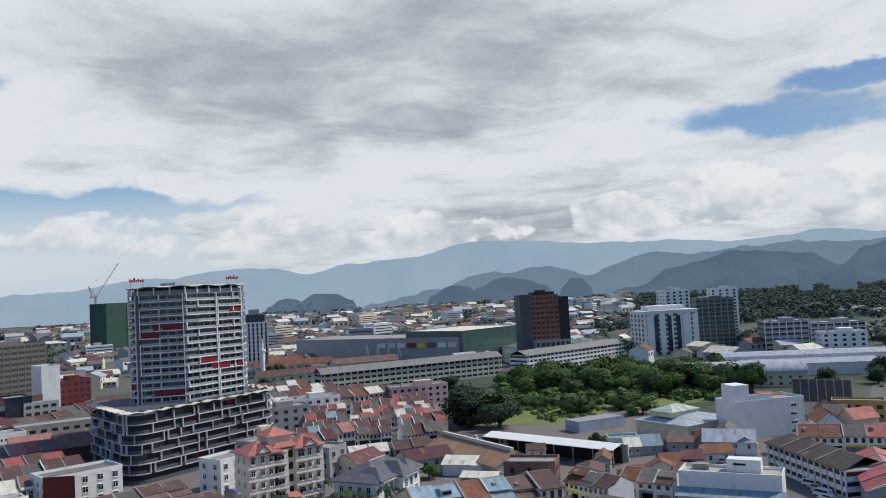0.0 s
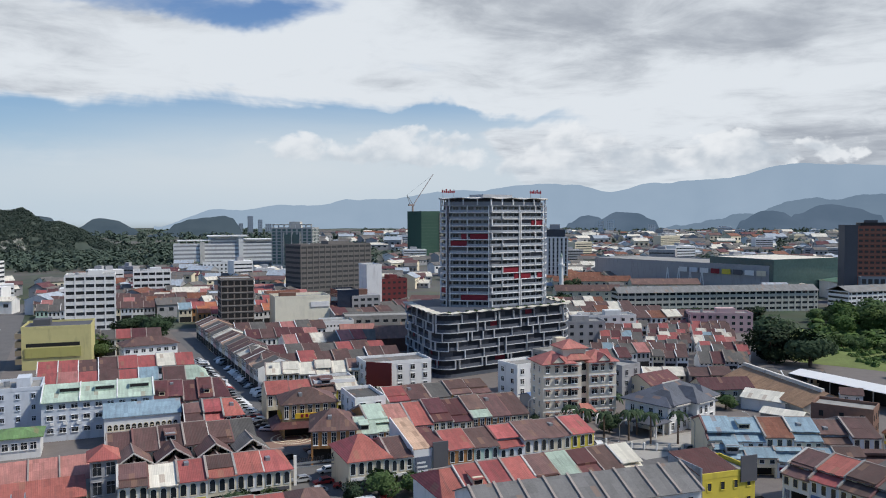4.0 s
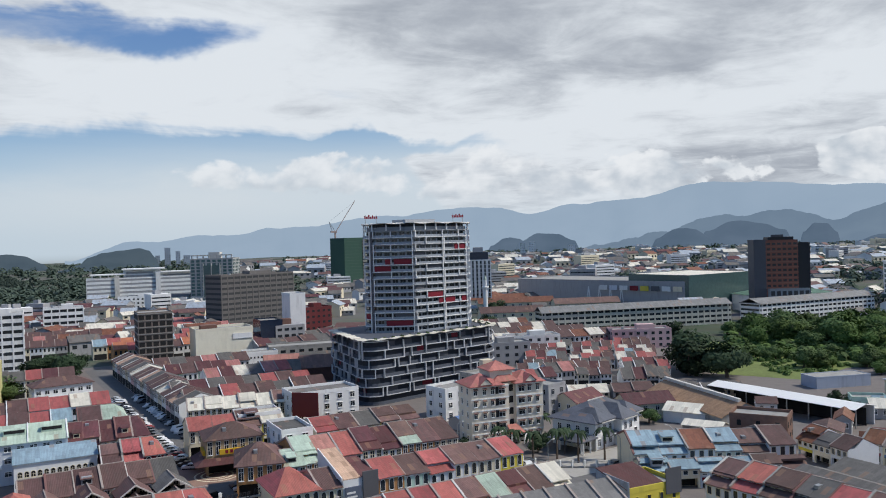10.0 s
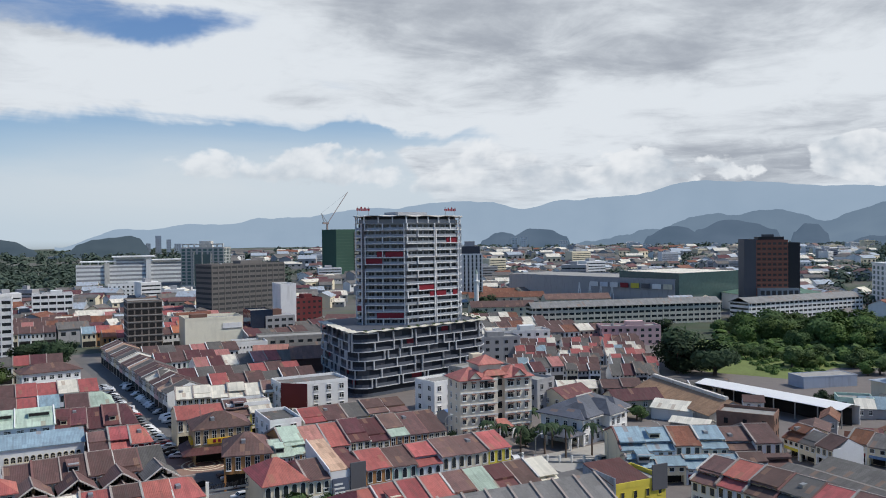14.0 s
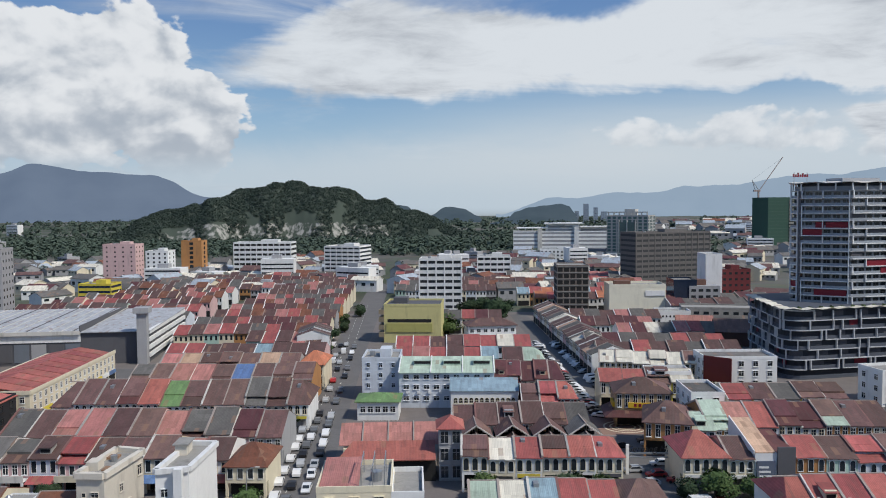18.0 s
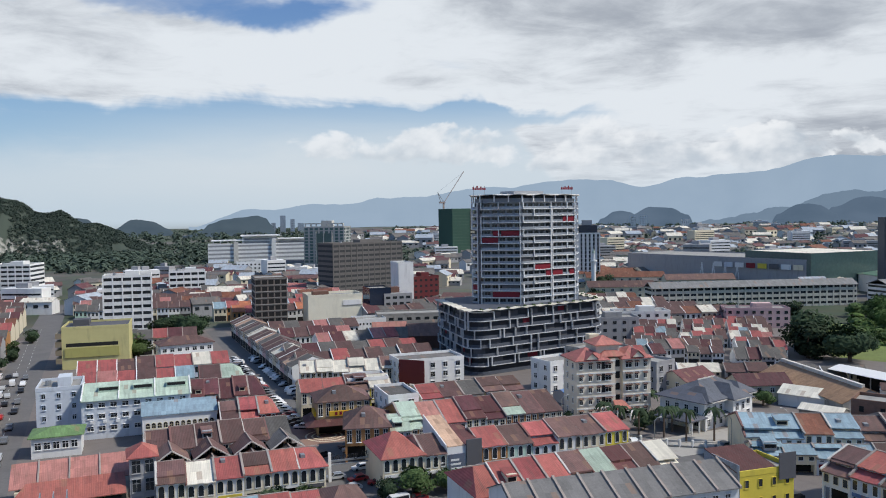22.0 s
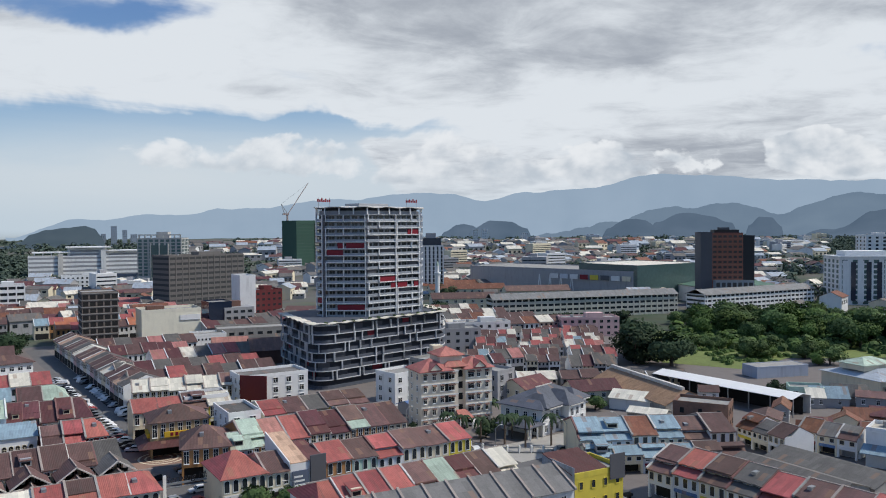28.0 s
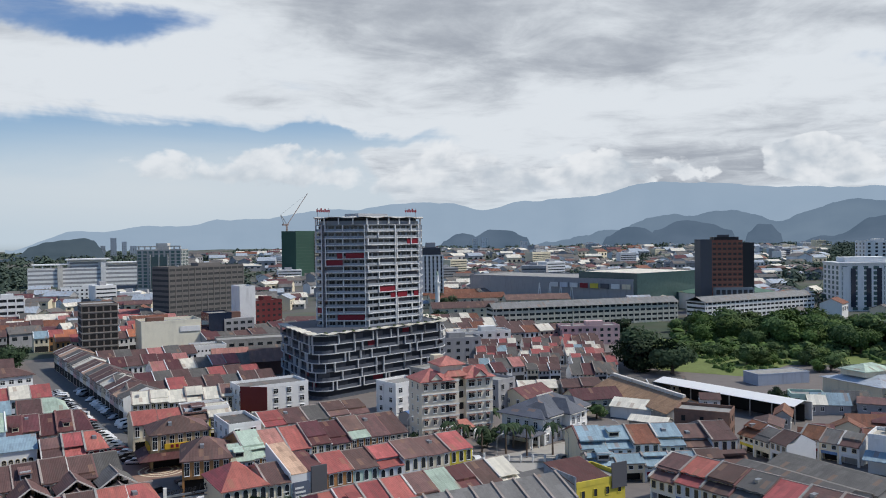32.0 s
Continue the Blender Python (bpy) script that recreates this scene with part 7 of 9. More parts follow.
# ---- west side landmarks ----
def mast():
    th = thing("radio_mast", "tall red and white lattice radio mast", "radio mast", (-134, 258, 0), 20)
    n = 22
    zs = [62.0 * i / n for i in range(n + 1)]
    red, white = material("mast_red", (0.45, 0.06, 0.05), rough=0.6), WHITEP
    half = lambda z: 2.6 - 2.0 * (z / 62.0) ** 0.8
    for i in range(n):
        m = red if (i // 3) % 2 else white
        if i >= n - 6:
            m = red
        a, b = half(zs[i]), half(zs[i + 1])
        s = Mb()
        for sx, sy in ((1, 1), (1, -1), (-1, 1), (-1, -1)):
            s.bar((sx * a, sy * a, zs[i]), (sx * b, sy * b, zs[i + 1]), 0.14)
        for k in range(4):
            c = [(1, 1), (-1, 1), (-1, -1), (1, -1)]
            p, q = c[k], c[(k + 1) % 4]
            s.bar((p[0] * a, p[1] * a, zs[i]), (q[0] * b, q[1] * b, zs[i + 1]), 0.08)
            s.bar((q[0] * a, q[1] * a, zs[i]), (p[0] * b, p[1] * b, zs[i + 1]), 0.08)
            s.bar((p[0] * a, p[1] * a, zs[i]), (q[0] * a, q[1] * a, zs[i]), 0.07)
        part("lattice_section", s, m, th)
    for k in range(8):
        z = 44 + k * 2.2
        a = 1.1 + half(z)
        part("antenna", Mb().box(a * math.cos(k) - 0.2, a * math.cos(k) + 0.2, a * math.sin(k) - 0.2, a * math.sin(k) + 0.2, z, z + 1.7), WHITEP, th)
    part("platform", Mb().box(-1.4, 1.4, -1.4, 1.4, 56.5, 56.7), red, th)


mast()


def car_park_deck():
    th = thing("car_park", "curved multi-storey car park with dark decks and a pale ramp drum", "car park", (-209, 234, 0), 4)
    slate = paint("slate_deck_band", (0.10, 0.115, 0.14), stain=0.2)
    pts = [(0, 0), (19, 0), (19, 5), (21, 1), (26, -3.5), (33, -5), (40, -3.5), (46, 1), (48, 8), (48, 46), (0, 46)]
    # near-black core replaces the shade between parking decks
    part("core", Mb().prism(grow(pts, -2.2), 0, 12.5), DARK, th)
    for i in range(5):
        part("deck", Mb().prism(pts, i * 3.1, i * 3.1 + 0.3), CONCRETE, th)
        for k, a in enumerate(pts):
            b = pts[(k + 1) % len(pts)]
            m = GREY if k == 0 and i < 4 else slate
            part("deck_parapet", Mb().bar((a[0], a[1], i * 3.1 + 0.75), (b[0], b[1], i * 3.1 + 0.75), 0.45), m, th, "band along a parking deck")
    part("roof_deck", Mb().prism(grow(pts, -0.5), 12.71, 12.8), paint("bleached_deck", (0.58, 0.55, 0.44)), th)
    part("ramp_drum", Mb().cyl(31, 5.5, 12.0, 16.0, 6.4, None, 32), PALECAP, th)
    for k in range(9):
        part("roof_pier", Mb().box(3 + k * 5, 3.5 + k * 5, 12, 44, 12.8, 13.5), PALECAP, th)
        part("lamp_post", Mb().box(5.5 + k * 5, 5.8 + k * 5, 30, 30.3, 12.8, 15.4), PALECAP, th)
    part("roof_room", Mb().box(9, 20, 26, 32, 12.8, 15.6), PALECAP, th)


car_park_deck()


def west_mall():
    th = thing("west_mall", "wide low mall with pale metal roofs and white banded parking end", "shopping mall", (-176, 296, 0), 4)
    slate_ = paint("slate_cladding", (0.15, 0.17, 0.20), stain=0.2)
    part("wall", Mb().box(0, 78, 0, 62, 0, 11.5), DARKGREY, th)
    part("roof_sheet", Mb().slab([(-1, -1, 11.6), (54, -1, 11.6), (54, 62, 13.4), (-1, 62, 13.4)], 0.2), roof("zinc_roof", (0.42, 0.43, 0.45), wave=1.0, stain=0.1), th)
    part("roof_sheet", Mb().slab([(54, -1, 12.0), (79, -1, 12.0), (79, 62, 13.0), (54, 62, 13.0)], 0.2), MATS["zinc_roof"], th)
    for k in range(13):
        part("roof_seam", Mb().slab([(3.6 + k * 4.2, -1, 11.82), (3.9 + k * 4.2, -1, 11.82), (3.9 + k * 4.2, 62, 13.62), (3.6 + k * 4.2, 62, 13.62)], 0.2), DARKGREY if k % 4 == 3 else PALECAP, th, "raised seam of the metal roof")
    for k in range(9):
        part("wall_panel", Mb().box(0.6 + k * 6, 5.8 + k * 6, -0.2, -0.02, 1.2, 7.8), (GREY, DARKGREY, slate_)[k % 3], th, "flat grey cladding panel")
    part("parapet", Mb().box(-1.2, 54, -1.4, -1.05, 11.2, 12.6), PALECAP, th)
    part("step_wall", Mb().box(53.6, 54.0, -0.5, 61, 11.8, 14.4), DARKGREY, th, "dark louvred step between the roofs")
    for i in range(4):
        part("deck_band", Mb().box(77.8, 78.9, -0.5, 62, 2.2 + i * 2.9, 3.6 + i * 2.9), WHITE, th, "white parking deck band")
    part("facia", Mb().box(-0.5, 54, -0.4, -0.05, 8.4, 11.4), WHITE, th)
    part("stair_tower", Mb().box(75, 78.5, -4, -0.6, 0, 19), GREY, th)
    part("stair_tower_head", Mb().box(74, 79.5, -5, 0.4, 19, 21), GREY, th)


west_mall()


def colonial_block():
    th = thing("shop_terrace", "long weathered cream three-storey terrace with faded red roofs", "shop building", (-121, 210, 0), 0)
    part("wall", Mb().box(0, 22, 0, 60, 0, 9.6), CREAM, th)
    part("parapet", Mb().box(-0.2, 22.2, -0.3, 0.1, 9.4, 10.4), CREAM, th)
    part("parapet", Mb().box(21.9, 22.3, 0.1, 60, 9.4, 10.4), CREAM, th)
    windows_on(th, 0.6, 21.4, 0, (1.4, 4.6, 7.2), 8, 1.1, 1.5)
    windows_on(th, 1, 59, 22, (4.6, 7.2), 18, 1.1, 1.5, 90, along_y=True)
    cols = (REDP, YELLOW, WHITE, R_BRBLUE, MINT, ORANGE)
    for i in range(10):
        part("shop_sign", Mb().box(22.02, 22.5, 1 + i * 5.9, 6.2 + i * 5.9, 3.1, 4.2), cols[i % 6], th)
        part("shop_front", Mb().box(21.9, 22.1, 1 + i * 5.9, 6.2 + i * 5.9, 0.2, 3.0), DARK, th)
        y0 = 0.8 + i * 5.9
        part("roof_sheet", Mb().slab([(1, y0, 9.7), (11, y0, 11.6), (11, y0 + 5.4, 11.6), (1, y0 + 5.4, 9.7)][::-1], 0.15), R_RED, th)
        part("roof_sheet", Mb().slab([(21, y0, 9.7), (11, y0, 11.6), (11, y0 + 5.4, 11.6), (21, y0 + 5.4, 9.7)], 0.15), R_RED, th)


colonial_block()
shed("house", "small white shop with a grey tile roof", "house", -116, 158.5, 6.5, 10, 7.0, 9.0, 10, R_GREY, WHITE)
block("apartment_block", "white rendered flats with small windows", "apartment block", -158, 128, 22, 12, 12.5, 50, WHITE, 4, 5, 3, (1.3, 1.3), plant=False, roof_mat=R_RED)
block("pink_block", "pale pink house with a flat roof", "house", -107, 117, 6, 8, 8.6, 14, paint("pale_pink_paint", (0.66, 0.48, 0.47)), 3, 2, 2, plant=False)
block("shop_block", "grey blank stair block", "shop building", -142, 188.7, 9, 8, 14, 0, GREY, 4, 1, 1, (0.8, 1), plant=False)
nb = block("shop_block", "white block with dark tall windows and navy pointed roof", "shop building", -119, 192, 9, 20, 13.5, 0, WHITE, 4, 2, 4, (1.4, 2.0), pane=BLUEGLASS, plant=False)
part("roof_room", Mb().box(1, 8, 3, 10, 13.5, 16), WHITE, nb)
hip_part(nb, R_BRBLUE, 1, 8, 3, 10, 16, 18.4, over=0.6)
block("shop_block", "long white blank block with a blue roof", "shop building", -136, 200, 16, 10, 11, 0, WHITE, 3, sides="", plant=False, roof_mat=R_BRBLUE)
bb = block("shop_block", "narrow black clad block with a red roof edge", "shop building", -108, 198, 6.5, 10, 9.5, 0, BLACKP, 3, 1, 2, plant=False)
hip_part(bb, R_RED, 0, 6.5, 0, 10, 9.8, 11.2, over=0.4)
shed("market_stall", "stall roof of bright blue canvas", "market stall", -106, 184, 8, 10, 2.8, 3.6, 0, R_BRBLUE, DARK, True)
cs = block("school_block", "long pale colonial school block with a dark hipped roof", "school building", -252, 256, 32, 20, 11.5, 44, paint("aged_white", (0.58, 0.57, 0.53), stain=0.4), 3, 15, 4, (1.1, 1.7), plant=False, parapet=0.2)
hip_part(cs, roof("dark_school_roof", (0.075, 0.07, 0.066)), 0, 32, 0, 20, 11.8, 16.0, over=1.2)
block("mall_block", "dark brown low mall block with blue panels", "shopping mall", -330, 400, 80, 50, 12, 55, paint("dark_brown_cladding", (0.095, 0.06, 0.052)), 3, band=True, pane=DARK, plant=False, roof_mat=R_BROWN)
shed("market_roof", "long hall with faded brown-red ribbed roof", "hall", -171.5, 228, 37, 17, 5.4, 9.0, -14, R_PINK, CREAM, rib=9)
shed("market_roof", "lower hall with red metal roof", "hall", -160, 204, 22, 14, 5.0, 7.0, 6, R_RED, CREAM)
shed("market_roof", "lower hall with teal metal roof", "hall", -158, 218, 18, 9, 5.5, 7.4, 6, R_GREEN, CREAM)
for k in range(5):
    shed("house", "old house with a dim red roof", "house", -206 + k * 7, 168 + k * 11, 14, 10, 5.5, 8.0, 10, (R_RED, R_BROWN, R_DARK, R_GREY, R_RED)[k], (WHITE, CREAM)[k % 2])
for k in range(5):
    shed("house", "white house with a red metal roof", "house", -236 + k * 11, 205 + k * 9, 18, 10, 6.5, 8.6, 16, (R_RED, R_GREY, R_RED, R_BROWN, R_WHITE)[k], WHITE)
shed("shed", "wide shed with pale roof", "shed", -268, 300, 30, 16, 6, 8, 20, R_WHITE, WHITE)
shed("shed", "wide shed with pale roof", "shed", -330, 372, 44, 18, 6, 8.5, 20, R_WHITE, WHITE)


# ---- far landmarks in the middle and east ----
def crane(x, y, z):
    th = thing("tower_crane", "red and white luffing crane on the netted tower", "crane", (x, y, z), 0)
    red = paint("crane_paint", (0.30, 0.24, 0.22))
    part("crane_mast", Mb().bar((0, 0, 0), (0, 0, 8), 0.9), red, th)
    part("slewing_cab", Mb().box(-6, 2, -1.2, 1.2, 8, 10.2), red, th)
    part("a_frame", Mb().bar((-4, 0, 10), (-8, 0, 22), 0.35).bar((0, 0, 10), (-8, 0, 22), 0.3), STEEL, th)
    part("jib", Mb().bar((1, 0, 9.5), (34, 10, 50), 0.35), red, th)
    part("stay_cable", Mb().bar((-8, 0, 22), (33, 10, 49), 0.08), STEEL, th)


crane(418, 958, 64)
blk = block("office_tower", "white and black striped tower with a stepped top", "tower block", 361, 560, 20, 20, 40, -30, WHITE, 12, 6, 6, (1.4, 2.9), frames=False, far=True)
part("dark_top", Mb().box(2, 18, 2, 18, 40, 47), BLUEGLASS, blk)
part("cap", Mb().box(6, 14, 6, 14, 47, 51), GREY, blk)
dg = block("office_block", "dark glass office with a pale gridded side wing", "office building", 137, 416, 12, 16, 17, -4, BLUEGLASS, 4, sides="", plant=False)
part("pale_wing", Mb().box(8, 24, -0.6, 12, 0, 14.5), GREY, dg, "pale grey wing with square windows")
for k in range(4):
    for q in range(4):
        part("window", shared("dgw", lambda: Mb().box(-1.2, 1.2, -0.06, 0.06, 0, 1.4).mesh("window")), GLASS, dg, "", (10.2 + q * 3.8, -0.62, 1.6 + k * 3.3))
part("roof_room", Mb().box(12, 18, 4, 9, 14.5, 17.5), BRICK, dg)
gh = thing("green_hall", "low hall with pale green hipped roofs behind the long white school", "hall", (480, 372, 0), -20)
part("wall", Mb().box(0, 62, 0, 30, 0, 12), WHITE, gh)
for q0, q1, zz in ((0, 24, 15.5), (17, 44, 17.5), (38, 62, 15.5)):
    hip_part(gh, R_GREEN if zz > 16 else roof("deep_green_roof", (0.10, 0.19, 0.14)), q0, q1, 0, 30, 12 + (zz - 15.5) * 0.5, zz, over=0.8)


def minaret(x, y):
    th = thing("minaret", "slim white minaret with a small dome", "minaret", (x, y, 0), 0)
    part("shaft", Mb().cyl(0, 0, 0, 22, 1.8, 1.5, 12), WHITE, th)
    part("gallery", Mb().cyl(0, 0, 22, 23, 2.6, 2.6, 12), WHITE, th)
    part("upper_shaft", Mb().cyl(0, 0, 23, 28, 1.2, 1.0, 12), WHITE, th)
    part("dome", Mb().cyl(0, 0, 28, 29.5, 1.2, 0.8, 12).cyl(0, 0, 29.5, 31.5, 0.8, 0.05, 12), R_GREEN, th)


minaret(330, 488)
for k, (x, y, w, yaw) in enumerate(((345, 520, 60, -25), (380, 470, 50, -25), (350, 560, 70, -20), (300, 450, 44, -25))):
    t_ = shed("school_house", "long cream house with an orange-red tile roof", "school building", x, y, w, 14, 8, 11.5, yaw, R_BROWN if k % 2 else R_CLAY, CREAM)
    windows_on(t_, 1, w - 1, 0, (1.5, 5.0), int(w / 6), 1.8, 1.6)
# mall adverts and pale roof
for k in range(8):
    s = Mb().box(0, 7, -0.4, 0, 0, 3.6)
    ob = solid("advert_board", s, (WHITE, PALEBLUE, WHITE, REDP, YELLOW, DARKGREY, WHITE, CREAM)[k], "flat advert panel on the grey mall wall", "sign", group="mall adverts")
    ob.matrix_basis = pose(430.5 + k * 1.9 - 0.7, 476 - k * 9, 15.5, 0, 0, -78)
for k in range(9):
    s = Mb().slab([(0, -0.3, 2), (5, -0.3, 2), (2.6, -0.3, 19)], 0.4)
    b = Mb().prism([(0, 0), (5, 0), (5, 0.3), (0, 0.3)], 1.5, 2.5)
    b.bar((0.5, 0, 2), (2.5, 0, 18), 0.4).bar((4.5, 0, 2), (2.5, 0, 18), 0.4)
    ob = solid("wall_truss", b, WHITE, "pale V-shaped strut on the grey mall front", "strut", group="mall struts")
    ob.matrix_basis = pose(428 + k * 2.2, 490 - k * 10, 0, 0, 0, -78)
block("hotel_annex", "dark grey flank of the hotel tower", "hotel", 466.6, 361.8, 8, 15, 50.5, -37, DARKGREY, 14, sides="", plant=False)
block("hotel_annex", "dark glass foot and flank of the hotel tower", "hotel", 489.8, 344.4, 8, 14, 48, -37, BLACKP, 14, sides="", plant=False)
block("hotel_podium", "grey glass podium of the hotel tower", "hotel", 470, 352, 26, 6, 17, -37, paint("pale_curtain_wall", (0.30, 0.33, 0.35), stain=0.1), 4, 7, 1, (2.6, 3.2), sides="f", frames=False, far=True, plant=False, pane=GLASS)
block("apartment_tower", "pale twin apartment tower behind", "apartment block", 629, 332, 22, 20, 47, -40, WHITE, 16, 4, 3, (2, 1.6), frames=False, far=True)
block("apartment_tower", "pale apartment tower beside the grey tower", "apartment block", 689, 320, 24, 20, 46, -56, WHITE, 16, 4, 3, (2, 1.6), frames=False, far=True)
block("station_block", "grey and white terrace of offices with flat roofs", "office building", 585, 232, 30, 24, 22, -56, GREY, 6, band=True, band_mat=WHITE, roof_mat=R_GREYBLUE)
block("station_block", "grey and white terrace of offices with flat roofs", "office building", 600, 205, 36, 24, 20, -60, GREY, 6, band=True, band_mat=WHITE, roof_mat=R_GREYBLUE)
block("station_block", "white office house with flat roof", "office building", 560, 185, 28, 20, 16, -60, WHITE, 5, 5, 4, (2, 1.6), frames=False, far=True)
shed("long_hall", "long station hall with pale blue metal roof", "hall", 418, 232, 120, 18, 7, 9, -58, R_GREYBLUE, WHITE)
shed("long_hall", "long terrace with white and pale blue roof bands", "hall", 452, 205, 90, 14, 10.5, 12.5, -58, R_GREYBLUE, WHITE)
ah = thing("arch_hall", "hall with a rounded pale blue-grey roof and cream walls", "hall", (388, 205, 0), -62)
part("wall", Mb().box(0, 66, 0, 20, 0, 7), CREAM, ah)
part("roof_vault", Mb().profile([(10 - 10.6 * math.cos(math.pi * k / 14), 7 + 5.4 * math.sin(math.pi * k / 14)) for k in range(15)][::-1], -0.5, 66.5), R_GREYBLUE, ah)
windows_on(ah, 1, 65, 0, (1.0, 4.2), 14, 1.4, 1.4)
th = thing("hoarding", "large dark advertising hoarding seen from behind", "hoarding", (336, 124, 0), -80)
part("board", Mb().box(0, 22, 0, 0.5, 5, 14), DARKGREY, th)
for k in range(8):
    part("post", Mb().box(k * 3.1, k * 3.1 + 0.3, -0.4, 0, 0, 14), STEEL, th)
block("shop_block", "brown and ochre low shop with bands", "shop building", 326, 106, 18, 8, 7, -74, paint("ochre_paint", (0.40, 0.29, 0.10)), 2, 5, 2, (2, 1.4), frames=False, far=True, plant=False)
block("shop_block", "mint green small shop house", "shop building", 232, 146, 10, 8, 5, -50, MINT, 2, 3, 2, plant=False)
block("annex", "pink school house beyond the terraces", "school building", 282, 304, 30, 12, 9, -30, PINK, 3, 8, 3, (1.6, 1.4), frames=False, far=True)
block("shop_block", "white three-storey shop houses", "shop building", 228, 318, 26, 12, 9, -20, WHITE, 3, 6, 3, (1.6, 1.4), frames=False, far=True)
block("shop_block", "grey three-storey shop houses", "shop building", 196, 300, 26, 12, 10, -20, GREY, 3, 6, 3, (1.6, 1.4), frames=False, far=True)
block("shop_block", "white small block before the podium", "shop building", 131, 218, 12, 10, 9.5, 8, WHITE, 3, 3, 2, plant=False)
block("shop_block", "weathered grey block beside the apartments", "shop building", 146, 216, 17, 14, 12, 8, CONCRETE, 4, 4, 4, plant=False)
shed("shed", "low shed with blue metal roof", "shed", 128, 203, 12, 7, 3, 4.2, 8, R_BRBLUE, GREY)
block("shop_block", "tall narrow grey shop block", "shop building", 158, 200, 9, 12, 10, 14, GREY, 3, 2, 3, plant=False)
shed("house", "house with dark red hipped roof", "house", 164, 194, 14, 10, 5.5, 8, 10, R_DARK, CREAM)
shed("house", "house with dark red roof", "house", 176, 184, 16, 10, 5, 7.5, -20, R_DARK, CREAM)
shed("old_store", "old timber store with patched grey roof sheets", "warehouse", 104, 320, 17, 13, 6.0, 9.6, -16, R_GREY, BRICK)
shed("old_store", "old timber store with patched pinkish roof sheets", "warehouse", 112, 336, 15, 13, 6.2, 9.6, -16, R_PINK, CONCRETE)
shed("old_store", "old timber store with weathered brown roof sheets", "warehouse", 122, 319, 20, 15, 6.0, 10.2, -16, R_BROWN, BRICK)
shed("old_store", "old store with a wide stained grey roof", "warehouse", 128, 338, 24, 16, 5.6, 9.0, -16, R_GREY, CONCRETE)
block("long_store", "long low flat-roofed grey store", "commercial building", 127, 374, 40, 15, 8, -14, CONCRETE, 2, 9, 3, (2.4, 1.4), plant=False, roof_mat=CONCRETE, frames=False, far=True)
block("low_hall", "low white hall with a row of small vents", "commercial building", 113, 366, 15, 12, 7.4, -8, WHITE, 2, 9, 3, (0.7, 0.9), plant=False, frames=False, far=True)
# the billboard flank of the white block and the dark shop hoardings
th = thing("hoarding", "dark red hoarding frame on a white flank", "hoarding", (86.6, 231, 0), -46)
part("board", Mb().box(-1.5, 7, -0.3, 0.0, 5.5, 12.8), REDWALL, th)
th = thing("shop_block", "white shop with tall dark shop signs", "shop building", (67, 153.6, 0), -2)
part("wall", Mb().box(0, 8, 0, 14, 0, 8.2), WHITE, th)
part("roof_sheet", Mb().slab([(0, 0, 8.3), (4, 0, 8.3), (4, 14, 11.6), (0, 14, 11.6)], 0.2), R_PEACH, th)
part("roof_sheet", Mb().slab([(4.2, 0, 8.3), (8, 0, 8.3), (8, 12, 9.6), (4.2, 12, 9.6)], 0.2), R_DARK, th)
part("flank_wall", Mb().profile([(0, 8), (14, 8), (14, 12), (0, 8.7)], -0.3, -0.05), WHITE, th)
part("sign_panel", Mb().box(0.3, 3.9, -0.3, -0.05, 2.6, 6.6), paint("slate_blue_sign", (0.10, 0.12, 0.17)), th)
part("sign_panel", Mb().box(4.3, 7.8, -0.5, -0.1, 3.0, 9.4), DARKGREY, th)
for k in range(3):
    part("sign_bar", Mb().box(0.7, 3.4 - k * 0.4, -0.36, -0.305, 3.4 + k * 0.9, 3.8 + k * 0.9), WHITEP, th, "pale unreadable lettering bar")

# ---- yards and sheds in the east ----
ry = random.Random(61)
for k in range(34):
    x, y = ry.uniform(184, 262), ry.uniform(96, 168)
    if 212 < x < 232 and 130 < y < 192 or x > 250 and y > 130 or x < 200 and y > 128 or abs(x - 235) < 16 and y < 112:
        continue
    w, d = ry.uniform(5, 11), ry.uniform(4, 8)
    shed("shed", "small low house with a weathered metal roof", "shed", x, y, w, d, ry.uniform(2.8, 5.2), ry.uniform(5.4, 6.6), ry.choice((-58, -46, 30, -62)), ry.choice((R_GREY, R_WHITE, R_CLAY, R_CLAY, R_BLUE, R_BROWN, R_GREY, R_DARK)), ry.choice((WHITE, CREAM, CONCRETE, GREY)))
for k in range(26):
    x, y = ry.uniform(262, 330), ry.uniform(50, 112)
    if abs(y - 0.2 * x - 18) < 14 or (265 < x < 302 and y > 96):
        continue
    shed("house", "old house with a faded tile roof", "house", x, y, ry.uniform(8, 13), ry.uniform(6, 9), ry.uniform(3.6, 5.6), ry.uniform(6.2, 7.4), ry.choice((-58, -30, 32)), ry.choice((R_CLAY, R_GREY, R_RED, R_BROWN, R_CLAY)), ry.choice((WHITE, CREAM)))
solid("far_shop_rows", FAR_ROWS.mesh("far_shop_rows"), None, "many distant shop rows with red and brown roofs", "shophouses", kind="stuff")


